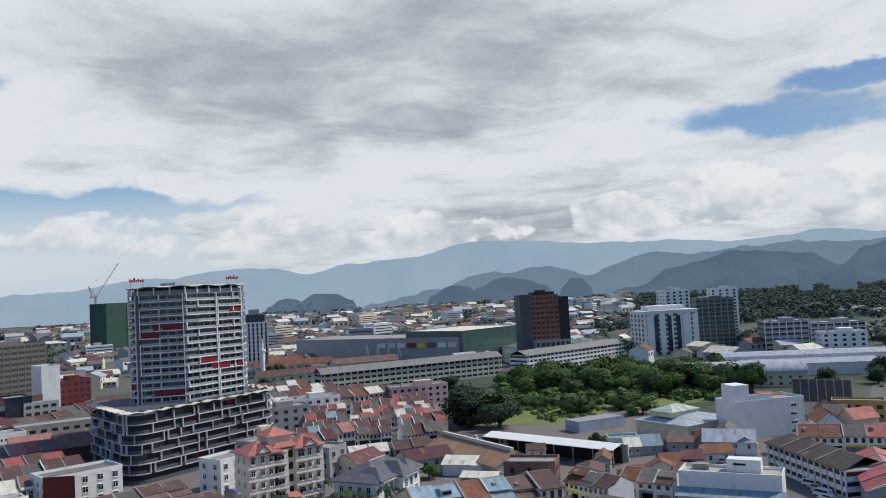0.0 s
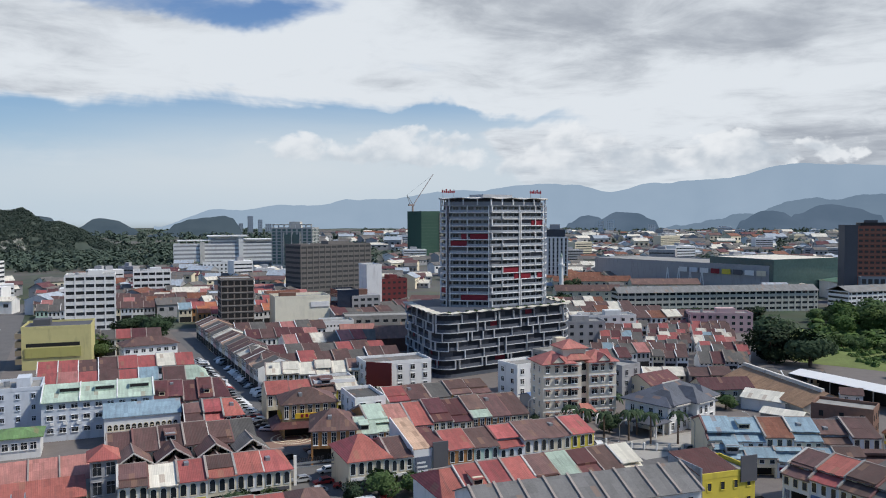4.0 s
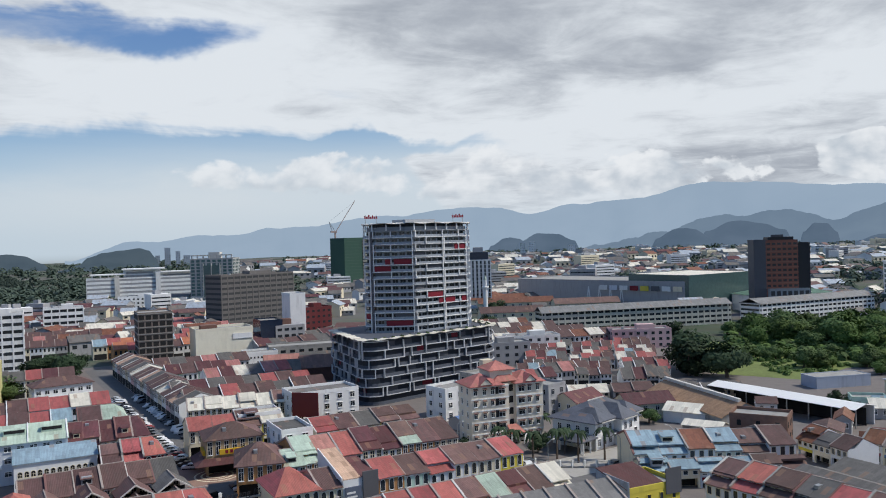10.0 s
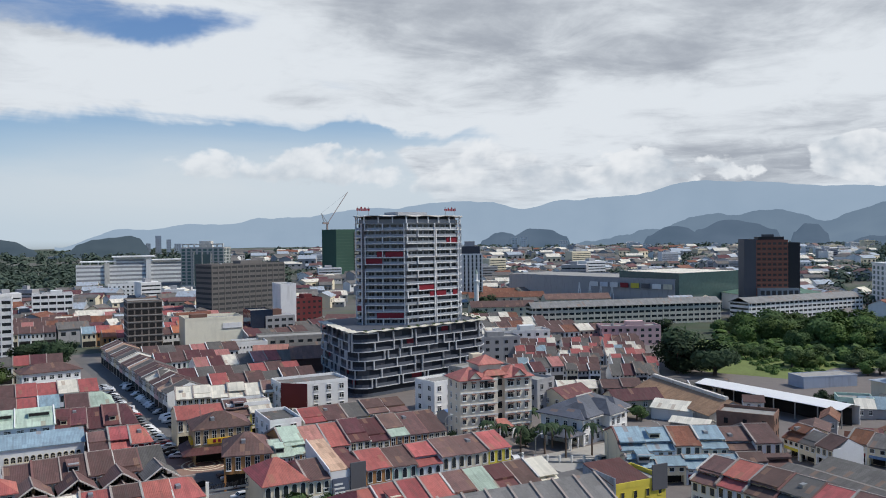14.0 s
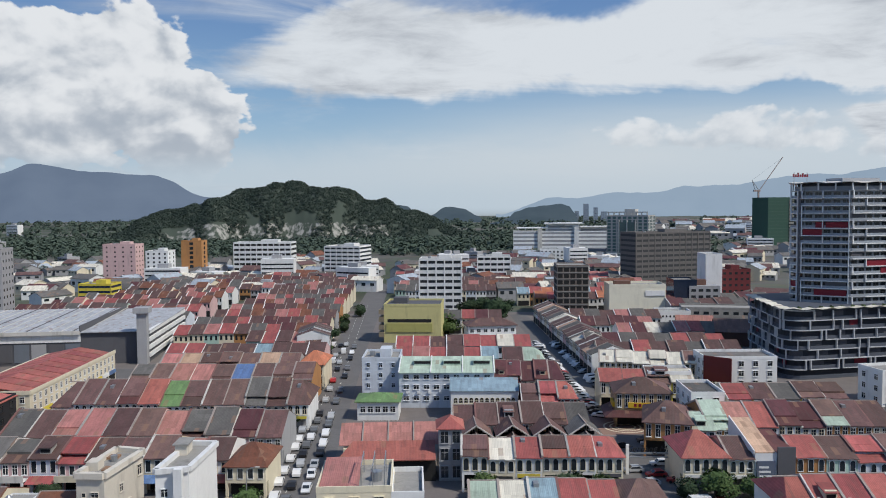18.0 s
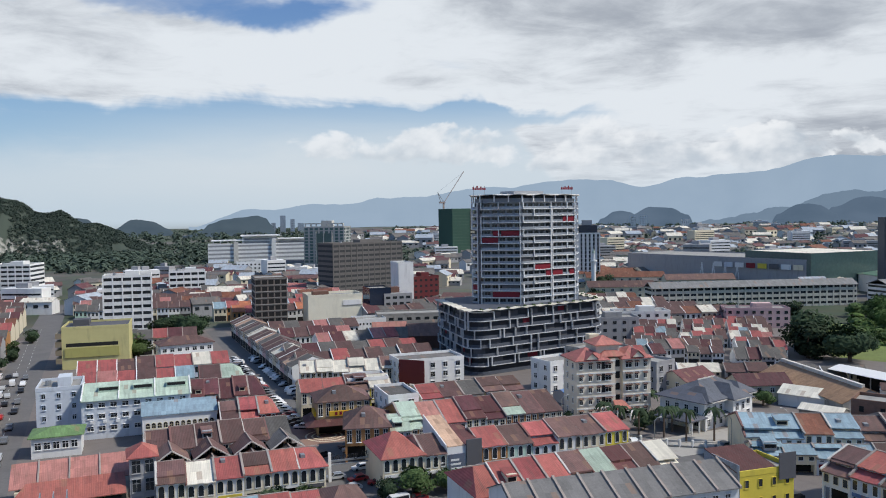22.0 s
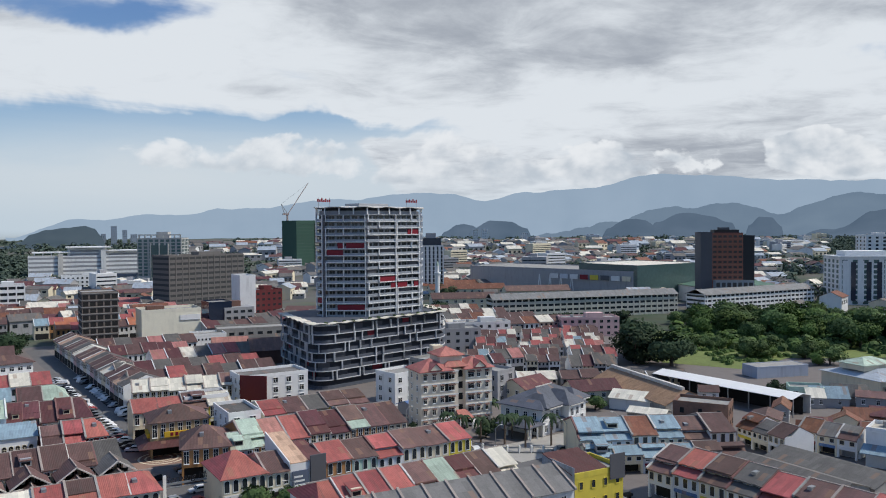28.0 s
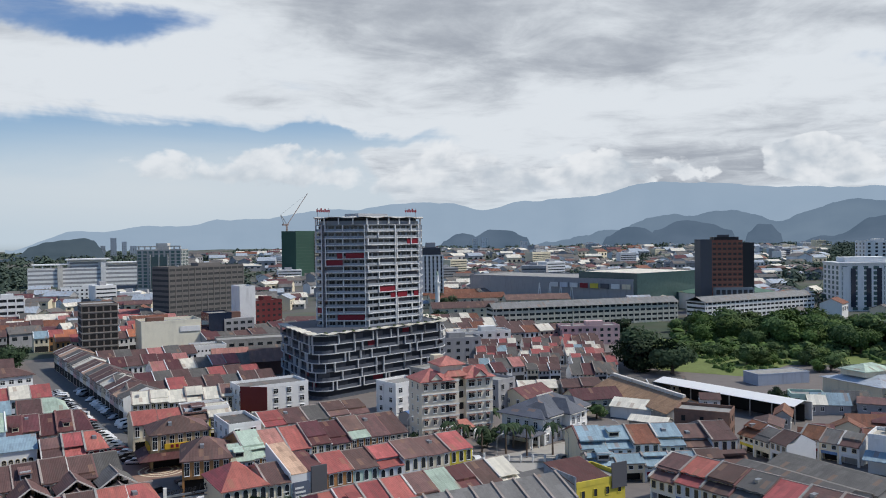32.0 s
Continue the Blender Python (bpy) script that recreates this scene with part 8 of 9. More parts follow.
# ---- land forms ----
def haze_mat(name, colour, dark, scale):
    """Far hills as a backdrop: the haze is painted as bluish emission, mottled by noise."""
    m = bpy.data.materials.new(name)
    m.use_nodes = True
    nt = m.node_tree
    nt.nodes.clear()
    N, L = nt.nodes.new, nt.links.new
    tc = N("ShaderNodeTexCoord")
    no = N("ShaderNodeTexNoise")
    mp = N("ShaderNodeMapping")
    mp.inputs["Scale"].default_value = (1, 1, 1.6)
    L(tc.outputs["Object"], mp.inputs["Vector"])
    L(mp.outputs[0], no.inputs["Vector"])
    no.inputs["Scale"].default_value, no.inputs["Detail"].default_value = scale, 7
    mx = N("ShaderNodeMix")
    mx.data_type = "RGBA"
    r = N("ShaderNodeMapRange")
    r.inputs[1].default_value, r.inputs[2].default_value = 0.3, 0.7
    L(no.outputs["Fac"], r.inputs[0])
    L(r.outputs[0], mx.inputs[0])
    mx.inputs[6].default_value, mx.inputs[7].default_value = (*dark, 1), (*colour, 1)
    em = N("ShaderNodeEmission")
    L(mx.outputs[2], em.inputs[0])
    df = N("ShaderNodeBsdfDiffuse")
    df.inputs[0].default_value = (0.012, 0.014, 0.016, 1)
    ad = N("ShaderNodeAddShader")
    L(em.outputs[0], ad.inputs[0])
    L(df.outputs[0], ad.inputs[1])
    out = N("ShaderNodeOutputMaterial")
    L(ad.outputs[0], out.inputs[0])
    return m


def ridge(name, label, dist, peaks, mat, rough=0.25, seed=1, depth=500):
    """A chain of hills: a strip whose crest runs through a few peaks (bearing and elevation in degrees), roughened by noise."""
    b = Mb()
    a0, a1 = peaks[0][0], peaks[-1][0]
    n = int((a1 - a0) * 9)
    rows = 7
    for i in range(n + 1):
        a = a0 + (a1 - a0) * i / n
        k = max(j for j in range(len(peaks) - 1) if peaks[j][0] <= a + 1e-6)
        (pa, pe), (qa, qe) = peaks[k], peaks[k + 1]
        t = (a - pa) / (qa - pa)
        t = t * t * (3 - 2 * t)
        e = pe + (qe - pe) * t
        e += rough * (noise.fractal(Vector((a * 0.45, seed * 7.3, 0)), 1.0, 2.0, 5))
        top = max(EYE + dist * math.tan(radians(e)), 2)
        for j in range(rows):
            u = j / (rows - 1)
            dd = dist - depth * (1 - u) * (0.85 + 0.5 * noise.noise(Vector((a * 0.5, u * 2, seed))))
            z = top * u ** 1.25 * (1 if j in (0, rows - 1) else 1 + 0.14 * noise.noise(Vector((a * 0.8, u * 4, seed + 5))))
            b.v.append((dd * math.sin(radians(a)), dd * math.cos(radians(a)), z))
        if i:
            for j in range(rows - 1):
                p = (i - 1) * rows + j
                q = i * rows + j
                b.f.append((p, q, q + 1, p + 1))
    m = b.mesh(name, True)
    return solid(name, m, mat, label, kind="structure")


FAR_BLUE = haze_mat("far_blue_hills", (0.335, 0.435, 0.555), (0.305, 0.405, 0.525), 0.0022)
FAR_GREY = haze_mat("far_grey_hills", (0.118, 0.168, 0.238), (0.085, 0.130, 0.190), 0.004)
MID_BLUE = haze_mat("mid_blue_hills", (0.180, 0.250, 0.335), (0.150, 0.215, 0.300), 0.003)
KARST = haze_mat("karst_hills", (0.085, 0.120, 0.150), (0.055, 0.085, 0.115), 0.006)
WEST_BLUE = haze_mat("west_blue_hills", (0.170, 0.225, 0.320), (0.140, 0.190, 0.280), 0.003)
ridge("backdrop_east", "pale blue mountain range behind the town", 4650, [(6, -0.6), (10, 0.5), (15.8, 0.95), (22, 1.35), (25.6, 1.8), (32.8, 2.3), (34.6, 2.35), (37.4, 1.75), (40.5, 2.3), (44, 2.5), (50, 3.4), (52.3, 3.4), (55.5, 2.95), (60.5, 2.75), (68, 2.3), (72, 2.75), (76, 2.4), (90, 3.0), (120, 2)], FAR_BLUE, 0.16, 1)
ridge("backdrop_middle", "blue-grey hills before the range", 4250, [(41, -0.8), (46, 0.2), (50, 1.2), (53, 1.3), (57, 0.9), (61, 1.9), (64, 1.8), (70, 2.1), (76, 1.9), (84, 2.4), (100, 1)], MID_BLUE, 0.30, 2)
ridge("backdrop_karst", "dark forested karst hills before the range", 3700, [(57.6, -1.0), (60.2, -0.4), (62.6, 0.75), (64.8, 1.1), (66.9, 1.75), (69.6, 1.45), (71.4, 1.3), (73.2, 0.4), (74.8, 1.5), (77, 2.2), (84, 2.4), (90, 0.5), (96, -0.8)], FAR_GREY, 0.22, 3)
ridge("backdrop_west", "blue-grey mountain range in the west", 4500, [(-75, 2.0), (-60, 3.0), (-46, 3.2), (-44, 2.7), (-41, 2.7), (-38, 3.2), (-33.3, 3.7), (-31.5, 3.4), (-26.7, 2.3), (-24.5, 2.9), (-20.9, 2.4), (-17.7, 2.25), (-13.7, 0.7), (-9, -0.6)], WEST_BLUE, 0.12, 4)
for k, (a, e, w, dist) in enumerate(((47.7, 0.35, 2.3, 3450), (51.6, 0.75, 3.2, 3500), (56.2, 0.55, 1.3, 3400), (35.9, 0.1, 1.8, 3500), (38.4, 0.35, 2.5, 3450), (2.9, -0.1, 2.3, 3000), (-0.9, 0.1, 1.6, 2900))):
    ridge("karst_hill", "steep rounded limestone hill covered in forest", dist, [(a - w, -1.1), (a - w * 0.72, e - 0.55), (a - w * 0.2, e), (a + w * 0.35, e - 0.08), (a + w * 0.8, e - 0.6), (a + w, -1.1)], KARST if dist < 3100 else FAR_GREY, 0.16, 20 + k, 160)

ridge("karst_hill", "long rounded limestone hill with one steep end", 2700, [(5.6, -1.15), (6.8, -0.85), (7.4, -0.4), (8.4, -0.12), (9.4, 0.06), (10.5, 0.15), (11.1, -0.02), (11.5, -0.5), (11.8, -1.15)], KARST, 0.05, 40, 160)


def hill_rock():
    m = bpy.data.materials.new("limestone_and_scrub")
    m.use_nodes = True
    nt = m.node_tree
    b = nt.nodes["Principled BSDF"]
    b.inputs["Roughness"].default_value = 0.95
    N, L = nt.nodes.new, nt.links.new
    g = N("ShaderNodeNewGeometry")
    sp = N("ShaderNodeSeparateXYZ")
    L(g.outputs["Normal"], sp.inputs[0])
    tc = N("ShaderNodeTexCoord")
    mp = N("ShaderNodeMapping")
    mp.inputs["Scale"].default_value = (1.6, 1.6, 0.22)
    L(tc.outputs["Object"], mp.inputs["Vector"])
    n = N("ShaderNodeTexNoise")
    L(mp.outputs[0], n.inputs["Vector"])
    n.inputs["Scale"].default_value, n.inputs["Detail"].default_value = 0.09, 7
    steep = N("ShaderNodeMapRange")
    L(sp.outputs[2], steep.inputs[0])
    steep.inputs[1].default_value, steep.inputs[2].default_value = 0.93, 0.80
    pz = N("ShaderNodeSeparateXYZ")
    L(g.outputs["Position"], pz.inputs[0])
    foot = N("ShaderNodeMapRange")
    L(pz.outputs[2], foot.inputs[0])
    foot.inputs[1].default_value, foot.inputs[2].default_value = 40.0, 30.0
    face = N("ShaderNodeMath")
    face.operation = "MULTIPLY"
    L(foot.outputs[0], face.inputs[0])
    L(steep.outputs[0], face.inputs[1])
    both = N("ShaderNodeMath")
    both.operation = "MULTIPLY"
    L(n.outputs["Fac"], both.inputs[0])
    L(face.outputs[0], both.inputs[1])
    r = N("ShaderNodeValToRGB")
    L(both.outputs[0], r.inputs[0])
    r.color_ramp.elements[0].position, r.color_ramp.elements[0].color = 0.44, (0.05, 0.066, 0.05, 1)
    r.color_ramp.elements[1].position, r.color_ramp.elements[1].color = 0.62, (0.34, 0.33, 0.30, 1)
    L(r.outputs[0], b.inputs["Base Color"])
    return m


HILL_TOP = [(-20.5, 4), (-19.5, 13), (-18.1, 41), (-16.5, 53), (-14.5, 61), (-13.6, 72), (-10.9, 87), (-9.1, 101), (-8.0, 103), (-6.0, 92), (-4.7, 88), (-3.1, 68), (-2.2, 66), (-0.5, 50), (1.5, 37), (2.4, 18), (4.0, 4)]


def hill_height(a, u):
    """Height of the near hill at a bearing, u from its foot (0) over the crest (0.45) to its back (1)."""
    k = max(j for j in range(len(HILL_TOP) - 1) if HILL_TOP[j][0] <= a + 1e-6)
    (pa, pe), (qa, qe) = HILL_TOP[k], HILL_TOP[k + 1]
    t = (a - pa) / (qa - pa)
    top = (pe + (qe - pe) * t * t * (3 - 2 * t)) * (1 + 0.02 * noise.noise(Vector((a * 0.7, 3.1, 0))) + 0.03 * noise.noise(Vector((a * 2.3, 1.1, 0))))
    if u < 0.10:
        q = 0.42 * (u / 0.10)
    elif u < 0.45:
        q = 0.42 + 0.58 * math.sin((u - 0.10) / 0.35 * math.pi / 2)
    else:
        q = math.cos((u - 0.45) / 0.55 * math.pi / 2)
    q *= 1 + 0.12 * noise.noise(Vector((a * 0.9, u * 6, 9)))
    return top * max(q, 0)


def near_hill():
    b = Mb()
    n, m = 230, 26
    pos = lambda a, u: 1380 + 330 * u - 40 * noise.noise(Vector((a * 0.4, 0, 4)))
    for i in range(n + 1):
        a = -20.4 + 24.3 * i / n
        for j in range(m + 1):
            u = j / m
            d = pos(a, u)
            b.v.append((d * math.sin(radians(a)), d * math.cos(radians(a)), hill_height(a, u)))
    for i in range(n):
        for j in range(m):
            p = i * (m + 1) + j
            b.f.append((p, p + m + 1, p + m + 2, p + 1))
    solid("limestone_hill", b.mesh("limestone_hill", True), hill_rock(), "steep limestone hill with bare pale cliffs at its foot", "hill")
    r = random.Random(5)
    pts = []
    for k in range(6400):
        a = r.uniform(-20, 3.6)
        u = r.uniform(0.0, 0.62)
        bare = noise.noise(Vector((a * 0.55, u * 3, 2)))
        if u < 0.115 and bare > 0.02 and (a < -6.5 or a > 1.0) or u < 0.22 and abs(a + 5.4 - u * 2.0) < 0.35:
            continue
        h = hill_height(a, u)
        d = pos(a, u)
        pts.append((d * math.sin(radians(a)), d * math.cos(radians(a)), h - 1.2, r.uniform(3.2, 5.0)))
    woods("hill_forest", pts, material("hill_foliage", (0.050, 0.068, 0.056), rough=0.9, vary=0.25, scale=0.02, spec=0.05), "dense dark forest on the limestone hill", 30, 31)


def woods(name, pts, mat, label, leaves, seed):
    """Many far tree crowns in one mesh: each a loose heap of leaf clumps on the ground at its place."""
    rg = np.random.RandomState(seed)
    P = np.array(pts)
    n = len(P)
    c = rg.randn(n, leaves, 3)
    c /= np.linalg.norm(c, axis=2)[:, :, None]
    c *= rg.uniform(0.55, 1.0, (n, leaves, 1))
    c[:, :, 2] = c[:, :, 2] * 0.75 + 0.65
    c = c * P[:, None, 3:4] + P[:, None, :3]
    c = c.reshape(-1, 3)
    s = np.repeat(P[:, 3], leaves)[:, None] * rg.uniform(0.19, 0.36, (n * leaves, 1))
    nr = (c - np.repeat(P[:, :3], leaves, 0)) / np.repeat(P[:, 3:4], leaves, 0) - np.array([0, 0, 0.45]) + rg.randn(n * leaves, 3) * 0.10
    nr[:, 2] = np.maximum(nr[:, 2], 0.0) + 0.30
    a = np.cross(nr, rg.randn(n * leaves, 3))
    a /= np.linalg.norm(a, axis=1)[:, None]
    b = np.cross(nr, a)
    b /= np.linalg.norm(b, axis=1)[:, None]
    v = np.stack([c - a * s, c - b * s * 0.8, c + a * s, c + b * s * 0.8], 1).reshape(-1, 3)
    v[:, 2] = np.maximum(v[:, 2], 0.05)
    m = bpy.data.meshes.new(name)
    m.vertices.add(len(v))
    m.vertices.foreach_set("co", v.ravel())
    k = n * leaves
    m.loops.add(4 * k)
    m.loops.foreach_set("vertex_index", np.arange(4 * k))
    m.polygons.add(k)
    m.polygons.foreach_set("loop_start", np.arange(0, 4 * k, 4))
    m.update(calc_edges=True)
    m.materials.append(mat)
    return tagged(new(name, m), label, "trees", kind="stuff")


near_hill()


def scatter(r, n, a0, a1, d0, d1, size, keep=None, sparse=0.0):
    """Places in a fan of bearings and distances, in clumps."""
    out = []
    for k in range(n):
        a, d = r.uniform(a0, a1), math.sqrt(r.uniform(d0 * d0, d1 * d1))
        x, y = d * math.sin(radians(a)), d * math.cos(radians(a))
        if noise.noise(Vector((x * 0.006, y * 0.006, 1.5))) < sparse:
            continue
        if keep and not keep(x, y):
            continue
        out.append((x, y, 0.0, r.uniform(*size)))
    return out


rw = random.Random(8)
clear = lambda x, y: not (-60 < x < 480 and y < 960 and x > -60) or y > 640
west = scatter(rw, 4200, -48, 14, 880, 1650, (5, 8.5), None, -0.5) + scatter(rw, 500, -48, -16, 640, 900, (4.5, 7), None, 0.0) + scatter(rw, 1400, -48, 14, 1650, 3600, (8, 14), None, -0.3)
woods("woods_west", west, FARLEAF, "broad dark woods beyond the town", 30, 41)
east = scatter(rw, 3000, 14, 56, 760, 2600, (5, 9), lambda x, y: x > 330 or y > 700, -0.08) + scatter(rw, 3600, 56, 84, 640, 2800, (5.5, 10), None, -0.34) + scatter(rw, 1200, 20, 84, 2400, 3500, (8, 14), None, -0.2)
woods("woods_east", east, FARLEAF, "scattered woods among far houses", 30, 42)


# ---- far town ----
def far_town():
    r = random.Random(77)
    many = Many()
    walls = (GREY, CREAM, WHITE, GREY)
    # mostly dull grey roof tones, chosen to imitate haze over the far town
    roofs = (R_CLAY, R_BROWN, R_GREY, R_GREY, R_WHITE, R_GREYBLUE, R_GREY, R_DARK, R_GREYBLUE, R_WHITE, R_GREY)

    def house(x, y, s):
        P = Placed(many, x, y, r.choice((-31, -20, 10, 59)) + r.uniform(-8, 8))
        w, d, h = s * r.uniform(9, 18), s * r.uniform(8, 11), s * r.uniform(4, 7)
        zr = h + s * r.uniform(1.6, 2.6)
        P.put(r.choice(walls), Mb().profile([(0, 0), (d, 0), (d, h), (d / 2, zr - 0.1), (0, h)], 0, w))
        f, b = gable(-0.4, w + 0.4, 0, d, h, zr, 0.6, 0.25)
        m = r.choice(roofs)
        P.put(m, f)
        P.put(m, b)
        for k in range(3):
            P.put(GLASS, Mb().box(w * (k + 0.25) / 3, w * (k + 0.7) / 3, -0.08, 0.02, h * 0.5, h * 0.75))

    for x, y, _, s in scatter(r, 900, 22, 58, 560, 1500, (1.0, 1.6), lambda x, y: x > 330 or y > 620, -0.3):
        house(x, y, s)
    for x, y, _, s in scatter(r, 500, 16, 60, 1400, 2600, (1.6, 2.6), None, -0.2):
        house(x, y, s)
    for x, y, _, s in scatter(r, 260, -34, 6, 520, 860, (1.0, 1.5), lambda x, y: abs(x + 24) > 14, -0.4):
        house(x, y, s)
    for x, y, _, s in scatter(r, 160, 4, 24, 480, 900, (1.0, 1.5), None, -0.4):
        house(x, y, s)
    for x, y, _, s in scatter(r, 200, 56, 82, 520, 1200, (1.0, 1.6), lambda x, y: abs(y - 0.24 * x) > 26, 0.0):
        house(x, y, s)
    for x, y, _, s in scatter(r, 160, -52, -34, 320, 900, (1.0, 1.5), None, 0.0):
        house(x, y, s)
    solid("far_houses", many.mesh("far_houses"), None, "distant houses with red and pale roofs", "houses", kind="stuff")
    blocks = Many()
    for x, y, _, s in scatter(r, 80, 22, 60, 750, 2800, (0.8, 1.6), None, -0.3) + scatter(r, 26, -46, -26, 900, 2600, (0.8, 1.4), None, -0.2) + scatter(r, 30, -30, 18, 520, 980, (0.7, 1.0), lambda x, y: abs(x + 24) > 20, -0.4):
        P = Placed(blocks, x, y, r.uniform(-50, 10))
        w, d, h = s * r.uniform(16, 36), s * r.uniform(12, 20), s * r.uniform(9, 22)
        P.put(r.choice((WHITE, WHITE, CREAM, GREY)), Mb().box(0, w, 0, d, 0, h))
        P.put(GREY, Mb().box(w * 0.3, w * 0.6, d * 0.3, d * 0.7, h, h + 3))
        for i in range(int(h / 3.2)):
            P.put(GLASS, Mb().box(0.6, w - 0.6, -0.08, 0.02, i * 3.2 + 1.3, i * 3.2 + 2.4))
    solid("far_blocks", blocks.mesh("far_blocks"), None, "distant pale flat-roofed blocks", "buildings", kind="stuff")


far_town()
for k, (a, d, w, h) in enumerate(((29.7, 2500, 22, 48), (30.2, 2520, 16, 40), (36.6, 2450, 16, 44), (37.2, 2450, 20, 46), (40.0, 2450, 22, 34), (72.4, 2350, 66, 62), (70.6, 2300, 34, 62), (-40.5, 2000, 30, 40), (-17.5, 2700, 50, 42))):
    block("far_tower", "pale far tower block above the woods", "tower block", d * math.sin(radians(a)), d * math.cos(radians(a)), w, 20, h, -a, WHITE, 9, max(4, int(w / 5)), 3, (1.6, 1.4), plant=False, sides="f", frames=False, far=True)

# bluish grey mixes the distance haze into these towers' paint
HAZED = paint("dusky_far_render", (0.27, 0.32, 0.38), stain=0.1)
for a, d, w, h in ((12.1, 2750, 18, 62), (12.8, 2700, 14, 50), (11.5, 2720, 14, 38), (13.3, 2720, 20, 36)):
    block("far_tower", "dusky blue-grey far tower block beyond the woods", "tower block", d * math.sin(radians(a)), d * math.cos(radians(a)), w, 18, h, -a, HAZED, 9, 3, 3, (1.6, 1.4), plant=False, sides="f", frames=False, far=True)


# ---- trees ----
def tree(x, y, r, h, mat, seed, label="leafy tree with a broad dark green crown"):
    th = thing("tree", label, "tree", (x, y, 0), seed * 47 % 360)
    t = Mb().cyl(0, 0, 0, h * 0.55, 0.09 * r, 0.05 * r, 8)
    for k in range(4):
        a = k * 1.7 + seed
        t.bar((0, 0, h * 0.42), (r * 0.5 * math.cos(a), r * 0.5 * math.sin(a), h * 0.75), 0.02 * r)
    part("trunk", t, BARK, th)
    base = shared(("crown", seed % 4), lambda: leaf_ball(2400, 1.0, 0.082, seed % 4 + 3, 0.8))
    c = part("crown", tinted(base, mat), None, th, "", (0, 0, h - r * 0.62))
    c.scale = (r * 1.15, r * 1.15, r * 0.98)
    return th


rt = random.Random(21)
LOT = [(262, 236, 11), (250, 226, 9), (258, 214, 9), (270, 242, 8)]
for x, y, r_ in LOT:
    tree(x, y, r_, r_ * 1.45, LEAFD, rt.randrange(99), "great dark rain tree with a wide crown")
for k in range(84):
    u, v = rt.random(), rt.random()
    x = 322 + 62 * u + 44 * v
    y = 262 - 104 * u + 26 * v
    r_ = rt.uniform(5.5, 9.0)
    tree(x, y, r_, r_ * 1.75, rt.choice((LEAF, LEAFL, LEAFL, LEAF)), rt.randrange(99))
for k in range(22):
    x, y = 312 + rt.uniform(-8, 14), rt.uniform(178, 262)
    x += 10 * math.cos(y * 0.2)
    r_ = rt.uniform(2.6, 5.4)
    tree(x, y, r_, r_ * 1.5, rt.choice((LEAFL, LEAF)), rt.randrange(99), "bushy light green tree at the edge of rough grass")
for k in range(20):
    x, y = rt.uniform(300, 425), 0
    y = 345 - (x - 300) * 0.32 + rt.uniform(-22, -8)
    r_ = rt.uniform(3.5, 6)
    tree(x, y, r_, r_ * 1.5, rt.choice((LEAF, LEAFD)), rt.randrange(99))
ru = random.Random(88)
scrub, brush = [], []
for k in range(420):
    u, v = ru.random(), ru.random()
    x, y = 300 + 66 * u + 52 * v, 252 - 92 * u + 30 * v
    (scrub if ru.random() < 0.5 else brush).append((x + ru.uniform(-6, 6), y + ru.uniform(-6, 6), 0.0, ru.uniform(1.3, 3.4) * (1.0 + 0.5 * v)))
for k in range(150):
    x, y = ru.gauss(300, 9), ru.uniform(196, 262)
    scrub.append((x, y, -0.5, ru.uniform(0.8, 1.9)))
woods("undergrowth", scrub, LEAFL, "tangled light green scrub on the open plot", 110, 51)
woods("thicket", brush, LEAF, "dense green thicket under the plot's trees", 110, 52)
flat("meadow", [(262, 222), (276, 190), (312, 198), (356, 168), (400, 200), (340, 290), (280, 262)], GRASS, 0.05, "rough open grass plot with bare patches")
for x, y, r_ in ((12, 362, 7), (20, 368, 6.5), (42, 400, 7), (34, 412, 7), (46, 418, 6), (16, 352, 5), (28, 404, 6),
                 (13, 154.5, 3.2), (30, 153.8, 3.4), (38, 154, 2.8), (58, 150.5, 4.0), (66, 150.5, 3.2), (53, 151.5, 2.6),
                 (-31, 218, 3.5), (-32, 205, 3.0), (-42, 173.5, 2.6), (-46, 172.8, 2.4), (-31.5, 150, 3.0), (-33, 166, 1.8), (-60, 158.6, 2.6), (-72, 158.4, 2.4), (-84, 158.0, 2.2),
                 (136, 176, 2.5), (131, 171, 2.2), (168, 182, 3.5), (174, 180, 3.4), (178, 177, 3.0), (164, 186, 2.8), (232, 147.5, 3), (241, 152, 2.8), (246, 160, 2.5),
                 (352, 74, 9), (362, 80, 8), (346, 66, 8), (372, 86, 7), (456, 116, 8), (470, 124, 7), (440, 120, 6), (330, 60, 7), (385, 74, 8), (410, 85, 8), (398, 130, 6), (420, 138, 6),
                 (360, 520, 8), (370, 528, 7), (352, 512, 6), (335, 530, 6), (328, 470, 5), (300, 440, 5), (420, 470, 6), (400, 430, 5), (380, 420, 5),
                 (-330, 330, 9), (-345, 340, 9), (-318, 320, 8), (-360, 352, 9), (-300, 312, 7), (-352, 330, 8), (-310, 336, 8), (-338, 362, 8), (-290, 330, 6),
                 (-35, 345, 4), (-31, 368, 3.5), (-33, 390, 3.5), (-27, 420, 4), (110, 300, 4), (118, 296, 4), (112, 190, 2.4), (114, 196, 2.4), (116, 184, 2.2)):
    tree(x, y, r_, r_ * 1.5, rt.choice((LEAF, LEAFD)), rt.randrange(99))


for k in range(11):
    y_ = 163 + k * 15.5
    tree(-30.6 - (y_ - 60) * 0.0135, y_, rt.uniform(1.5, 2.3), rt.uniform(3.0, 4.4), rt.choice((LEAF, LEAFL)), rt.randrange(99), "small leafy street tree beside the kerb")


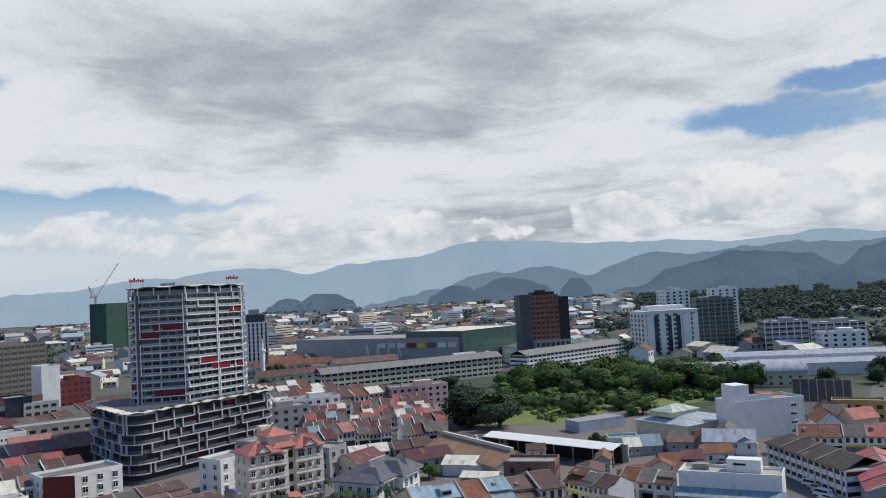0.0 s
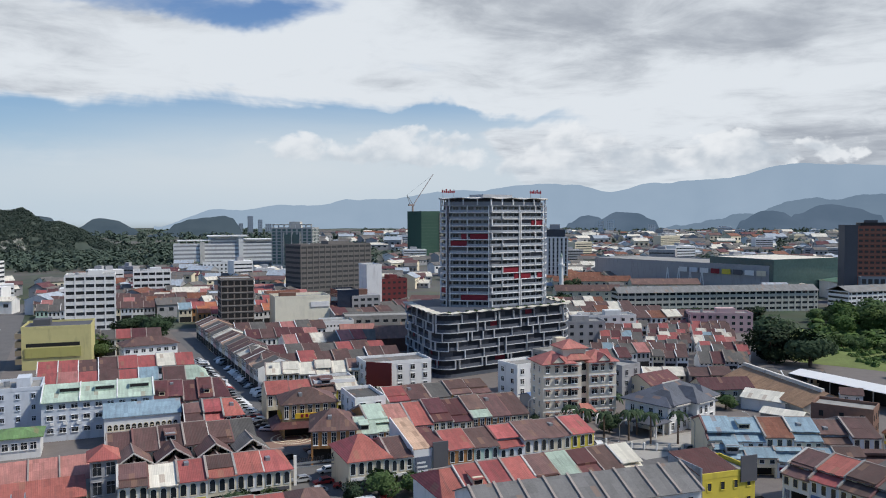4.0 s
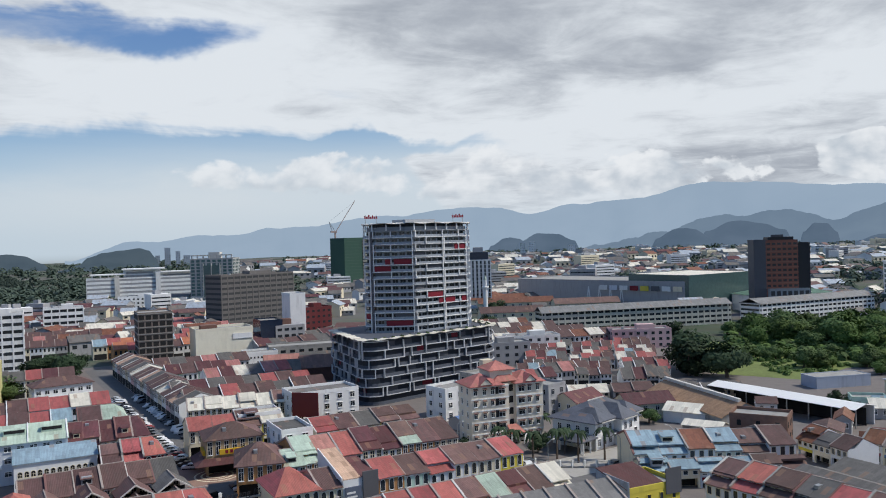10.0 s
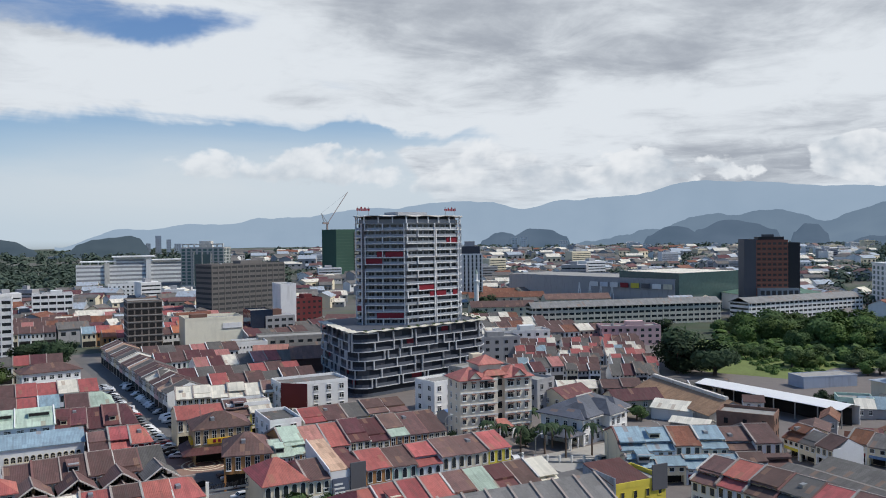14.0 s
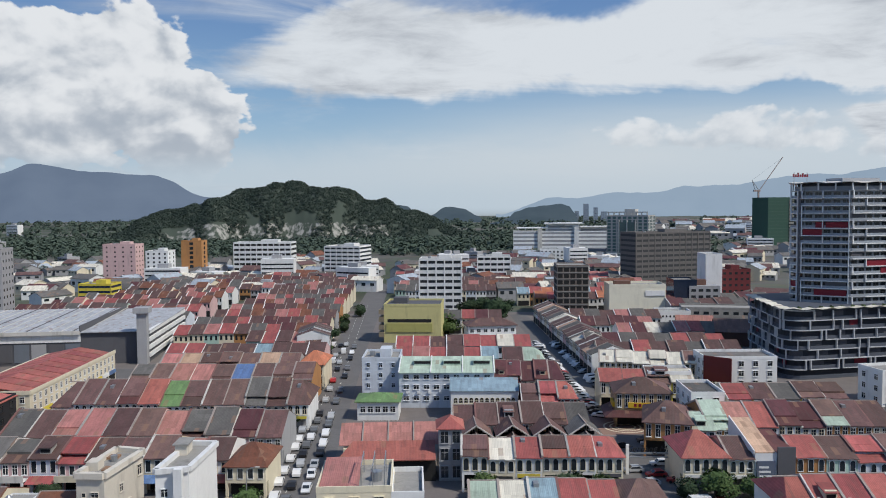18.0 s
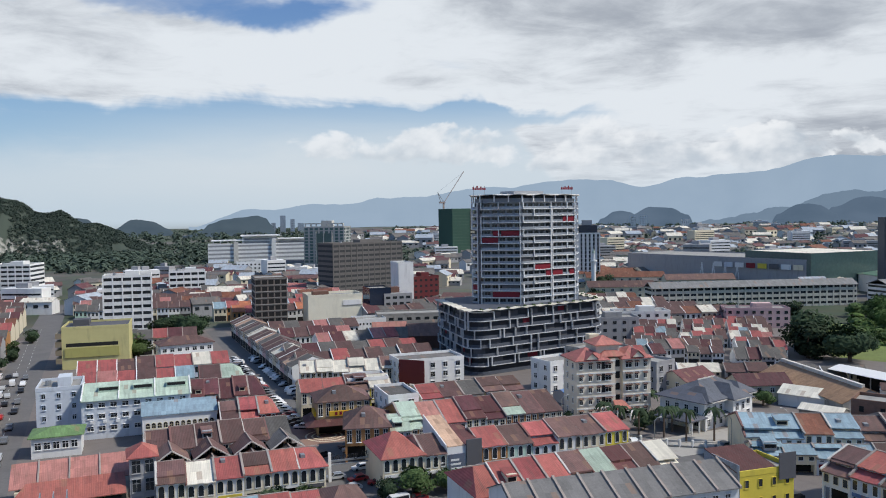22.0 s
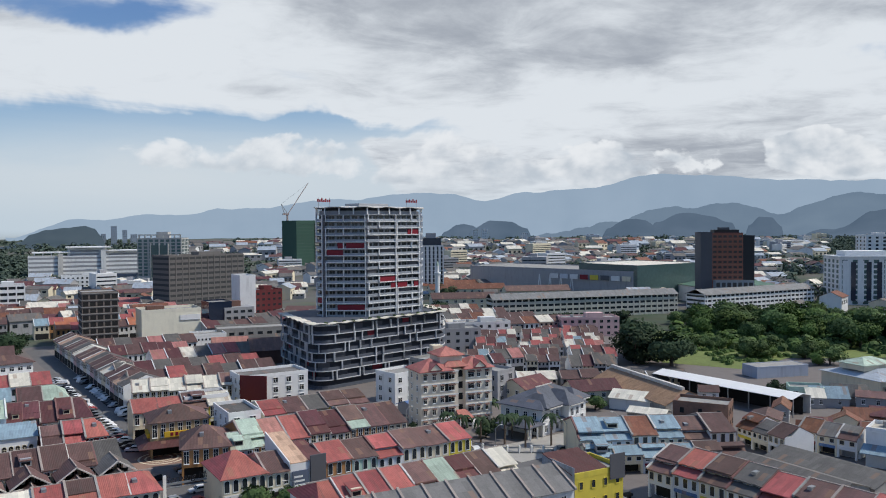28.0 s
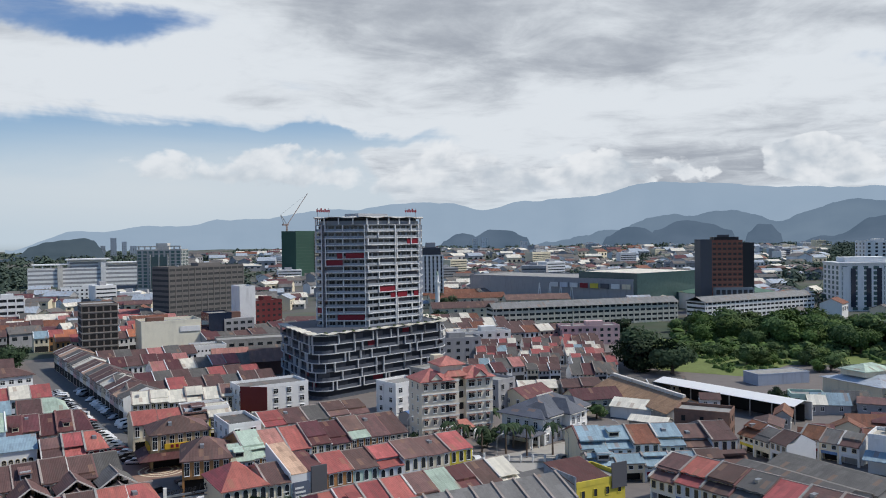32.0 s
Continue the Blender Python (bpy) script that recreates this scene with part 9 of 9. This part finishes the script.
def palm(x, y, h):
    th = thing("palm_tree", "tall palm with drooping fronds", "palm tree", (x, y, 0), rt.uniform(0, 360), "palms round the villa")
    part("trunk", Mb().cyl(0, 0, 0, h, 0.28, 0.18, 8), BARK, th)
    for k in range(9):
        a = k * 6.28319 / 9 + 0.3 * (k % 2)
        b = Mb()
        pr = None
        for i in range(6):
            u = i / 5
            rr, zz = 2.9 * u, h + 1.3 * math.sin(u * 2.4) - 1.9 * u * u * (1 + 0.4 * (k % 3 == 0))
            wd = 0.55 * math.sin(math.pi * (0.15 + 0.8 * u)) + 0.05
            cs, sn = math.cos(a), math.sin(a)
            cur = [(rr * cs - wd * sn, rr * sn + wd * cs, zz - 0.25), (rr * cs, rr * sn, zz), (rr * cs + wd * sn, rr * sn - wd * cs, zz - 0.25)]
            n = len(b.v)
            b.v += cur
            if pr is not None:
                b.f += [(pr, pr + 1, n + 1, n), (pr + 1, pr + 2, n + 2, n + 1)]
            pr = n
        part("frond", b, LEAFD, th)


for x, y, h in ((127, 168, 6), (131, 163, 7), (133, 157, 7.5), (140, 155, 7.5), (122, 176, 6.5), (136, 166, 6), (143, 184, 6), (139, 186, 5.5), (127, 176, 5), (316, 130, 8), (322, 126, 8)):
    palm(x, y, h)


# ---- street lamps ----
def street_lamp(x, y, yaw, h=8.0):
    th = thing("street_lamp", "tall grey street lamp with a bent arm", "street lamp", (x, y, 0), yaw, "street lamps")
    part("pole", Mb().cyl(0, 0, 0, h, 0.11, 0.07, 8), STEEL, th)
    part("arm", Mb().bar((0, 0, h - 0.05), (0.9, 0, h + 0.5), 0.05).bar((0.9, 0, h + 0.5), (1.9, 0, h + 0.6), 0.045), STEEL, th)
    part("lamp_head", Mb().box(1.7, 2.5, -0.14, 0.14, h + 0.5, h + 0.66), PALECAP, th)


for k in range(6):
    street_lamp(-30.2 - (k * 34 + 90) * 0.0135, 150 + k * 34, 0)
for k in range(5):
    street_lamp(64.5, 146 + k * 16, 180, 7.0)
for x, y, a in ((116, 168, 20), (121, 154, 10), (138, 147, 80), (155, 146, 90), (114, 184, 10)):
    street_lamp(x, y, a, 7.5)


# ---- cars ----
def car_body(kind):
    """Side outlines along y: length, then height; one for a saloon, one for a van."""
    if kind == "van":
        pts = [(0, 0.35), (4.7, 0.35), (4.7, 1.0), (4.4, 1.2), (3.9, 1.95), (0.1, 1.95), (0, 1.2)]
        cab = [(0.25, 1.15), (4.25, 1.15), (3.8, 1.80), (0.3, 1.80)]
        w = 1.75
    else:
        pts = [(0, 0.35), (4.3, 0.35), (4.35, 0.62), (4.2, 0.82), (3.2, 0.92), (2.6, 1.42), (1.0, 1.45), (0.35, 0.98), (0, 0.9)]
        cab = [(0.55, 0.96), (3.08, 0.96), (2.55, 1.36), (1.02, 1.38)]
        w = 1.72
    body = Mb().profile(pts[::1], -w / 2, w / 2)
    glass = Mb().profile(cab, -w / 2 - 0.012, w / 2 + 0.012)
    return body, glass, w


CARS = {}


def car(kind, mat, label, near=True):
    th = thing("car", label, "car", (0, 0, -50), 0, "cars in the streets")
    body, glass, w = car_body(kind)
    part("body", body, mat, th)
    part("cabin_glass", glass, GLASS, th, "dark car glass")
    if near:
        part("windscreen", Mb().slab([(-0.7, 3.2, 0.98), (0.7, 3.2, 0.98), (0.66, 2.66, 1.42), (-0.66, 2.66, 1.42)] if kind != "van" else [(-0.75, 4.42, 1.25), (0.75, 4.42, 1.25), (0.7, 3.96, 1.9), (-0.7, 3.96, 1.9)], 0.03), GLASS, th)
    wm = shared("wheel", lambda: wheel_mesh())
    if not near:
        # black box replaces far wheels and paints the shade under the car
        part("underbody", Mb().box(-w / 2 + 0.05, w / 2 - 0.05, 0.3, 4.0, 0.0, 0.36), RUBBER, th, "dark wheels and underbody in shade")
        return th
    for x in (-w / 2 + 0.1, w / 2 - 0.1):
        for y in (0.8, 3.45):
            part("wheel", wm, RUBBER, th, "", (x, y, 0.32))
    return th


def wheel_mesh():
    b = Mb()
    k = 10
    for s in (-0.11, 0.11):
        b.v += [(s, 0.32 * math.cos(6.28319 * i / k), 0.32 * math.sin(6.28319 * i / k)) for i in range(k)]
    b.f += [tuple(range(k)), tuple(range(2 * k - 1, k - 1, -1))] + [(i, (i + 1) % k, k + (i + 1) % k, k + i) for i in range(k)]
    return b.mesh("wheel")


def carpaint(name, c):
    return material(name, c, rough=0.3, vary=0.05, spec=0.5)


KINDS = [("saloon", carpaint("white_car_paint", (0.72, 0.72, 0.72)), "white saloon car"), ("saloon", carpaint("silver_car_paint", (0.40, 0.41, 0.42)), "silver saloon car"),
         ("saloon", carpaint("black_car_paint", (0.02, 0.02, 0.022)), "black saloon car"), ("saloon", carpaint("red_car_paint", (0.35, 0.03, 0.03)), "dark red saloon car"),
         ("van", MATS["white_car_paint"], "white van with dark windows"), ("saloon", carpaint("grey_car_paint", (0.12, 0.125, 0.13)), "dark grey saloon car")]
WEIGHTS = [0, 0, 0, 0, 1, 1, 2, 2, 5, 5, 3, 4]
rc = random.Random(31)
BASES = {}


def put_car(x, y, yaw):
    k = rc.choice(WEIGHTS)
    m = pose(x, y, 0.04, 0, 0, yaw)
    near = math.hypot(x, y) < 185
    if (k, near) not in BASES:
        BASES[k, near] = car(*KINDS[k][:2], KINDS[k][2] + " on grey asphalt", near)
        BASES[k, near].matrix_basis = m
    else:
        copy_thing(BASES[k, near], m)


for lane, x0, d0 in ((0, -26.4, 0), (1, -23.6, 2), (2, -20.2, 180), (3, -29.2, 0)):
    y = 120 + lane * 2.3
    while y < 330:
        gap = rc.uniform(6.2, 9.0) if y < 215 else rc.uniform(11, 22)
        if lane == 3 and y < 205:
            y += gap
            continue
        put_car(x0 - (y - 60) * 0.0125 + rc.uniform(-0.25, 0.25), y, d0 + rc.uniform(-2, 2))
        y += gap
y = 212.0
while y < 330:            # slanted bays on both sides of the east street
    put_car(52.0 + rc.uniform(-0.2, 0.2), y, 60)
    if rc.random() < 0.85:
        put_car(60.0, y + 1, 120)
    y += rc.uniform(3.0, 4.2)
for x, y, a in ((50, 160, 100), (53, 165, 95), (49, 168, 90), (56, 160, 70), (58, 186, 80), (50, 186, 110), (47, 176, 85), (56, 148, 95), (60, 148, 93), (46, 154, 5), (56, 172, 92), (58, 190, 100),
                (123, 178, 20), (127, 180, 20), (133, 182, 20), (136, 183, 20), (120, 160, -20), (124, 122, 170), (127, 116, 80), (122, 112, 10), (118, 140, 165), (140, 150, 100)):
    put_car(x, y, a)
for k in range(12):
    put_car(226 + k * 2.7, 112 - (k % 2) * 7 + k * 0.8, 10 + rc.uniform(-4, 4))
for k in range(12):
    put_car(206 + k * 2.9, 66 + k * 1.9, -20 + rc.uniform(-4, 4))
for k in range(14):
    d = rc.uniform(330, 720)
    put_car(d, 0.235 * d + rc.choice((-4, -1, 3, 6)) + 9, 104)
for k in range(12):
    put_car(-97.2 + rc.uniform(-0.3, 0.3), 150 + k * 8.5, 0)
for k in range(7):
    put_car(-126 + k * 2.7, 160 - k * 0.6, 30)


# ---- the neighbouring wall beside the window ----
def own_wall():
    th = thing("neighbour_wall", "tall pale wall with a dark edge strip beside the viewpoint", "building", (0, 0, 0), 0)
    a = radians(WALL_AZ)
    d = 22.0
    x, y = d * math.sin(a), d * math.cos(a)
    th.matrix_basis = pose(x, y, 0, 0, 0, -WALL_AZ - 24)
    top = 57 + d * math.tan(radians(4.95))
    part("wall", Mb().box(0.12, 14, 0, 3, 0, top), WHITE, th)
    part("edge_strip", Mb().box(0, 0.12, 0.0, 3, 0, top - 0.05), DARKGREY, th)
    part("lamp_arm", Mb().bar((0.1, 0.3, top - 0.36), (-0.95, 0.3, top - 0.42), 0.025), BLACKP, th)
    part("lamp_head", Mb().box(-1.05, -0.85, 0.2, 0.4, top - 0.58, top - 0.40), BLACKP, th)
    for q in (0.25, 0.6):
        part("antenna", Mb().bar((q, 0.5, top), (q, 0.5, top + 0.9), 0.015).bar((q - 0.3, 0.5, top + 0.6), (q + 0.3, 0.5, top + 0.6), 0.012).bar((q - 0.2, 0.5, top + 0.75), (q + 0.2, 0.5, top + 0.75), 0.012), STEEL, th)


WALL_AZ = 78.2
own_wall()


# ---- gateway over the night market street ----
def letters(text, size, mat, parent, at):
    cu = bpy.data.curves.new("lettering", "FONT")
    cu.body, cu.size, cu.align_x, cu.extrude, cu.shear = text, size, "CENTER", 0.04, 0.25
    tmp = bpy.data.objects.new("lettering", cu)
    scene.collection.objects.link(tmp)
    me = bpy.data.meshes.new_from_object(tmp.evaluated_get(bpy.context.evaluated_depsgraph_get()))
    bpy.data.objects.remove(tmp)
    me.materials.clear()
    me.materials.append(mat)
    me.transform(Matrix.Rotation(radians(90), 4, "X"))
    return part("lettering", me, None, parent, "slanted black lettering", at)


def gateway(x, y):
    th = thing("street_gateway", "white steel gateway arch with black slanted letters", "gateway", (x, y, 0), -4)
    for q in (-5.6, 5.6):
        part("pillar", Mb().box(q - 0.3, q + 0.3, -0.3, 0.3, 0, 6.4), WHITE, th)
    part("beam", Mb().box(-5.9, 5.9, -0.15, 0.15, 4.3, 4.7), STEEL, th)
    part("beam", Mb().box(-5.9, 5.9, -0.12, 0.12, 3.6, 3.8), STEEL, th)
    letters("Gerbang Malam", 1.9, BLACKP, th, (0, -0.2, 4.9))


gateway(50.8, 166.4)
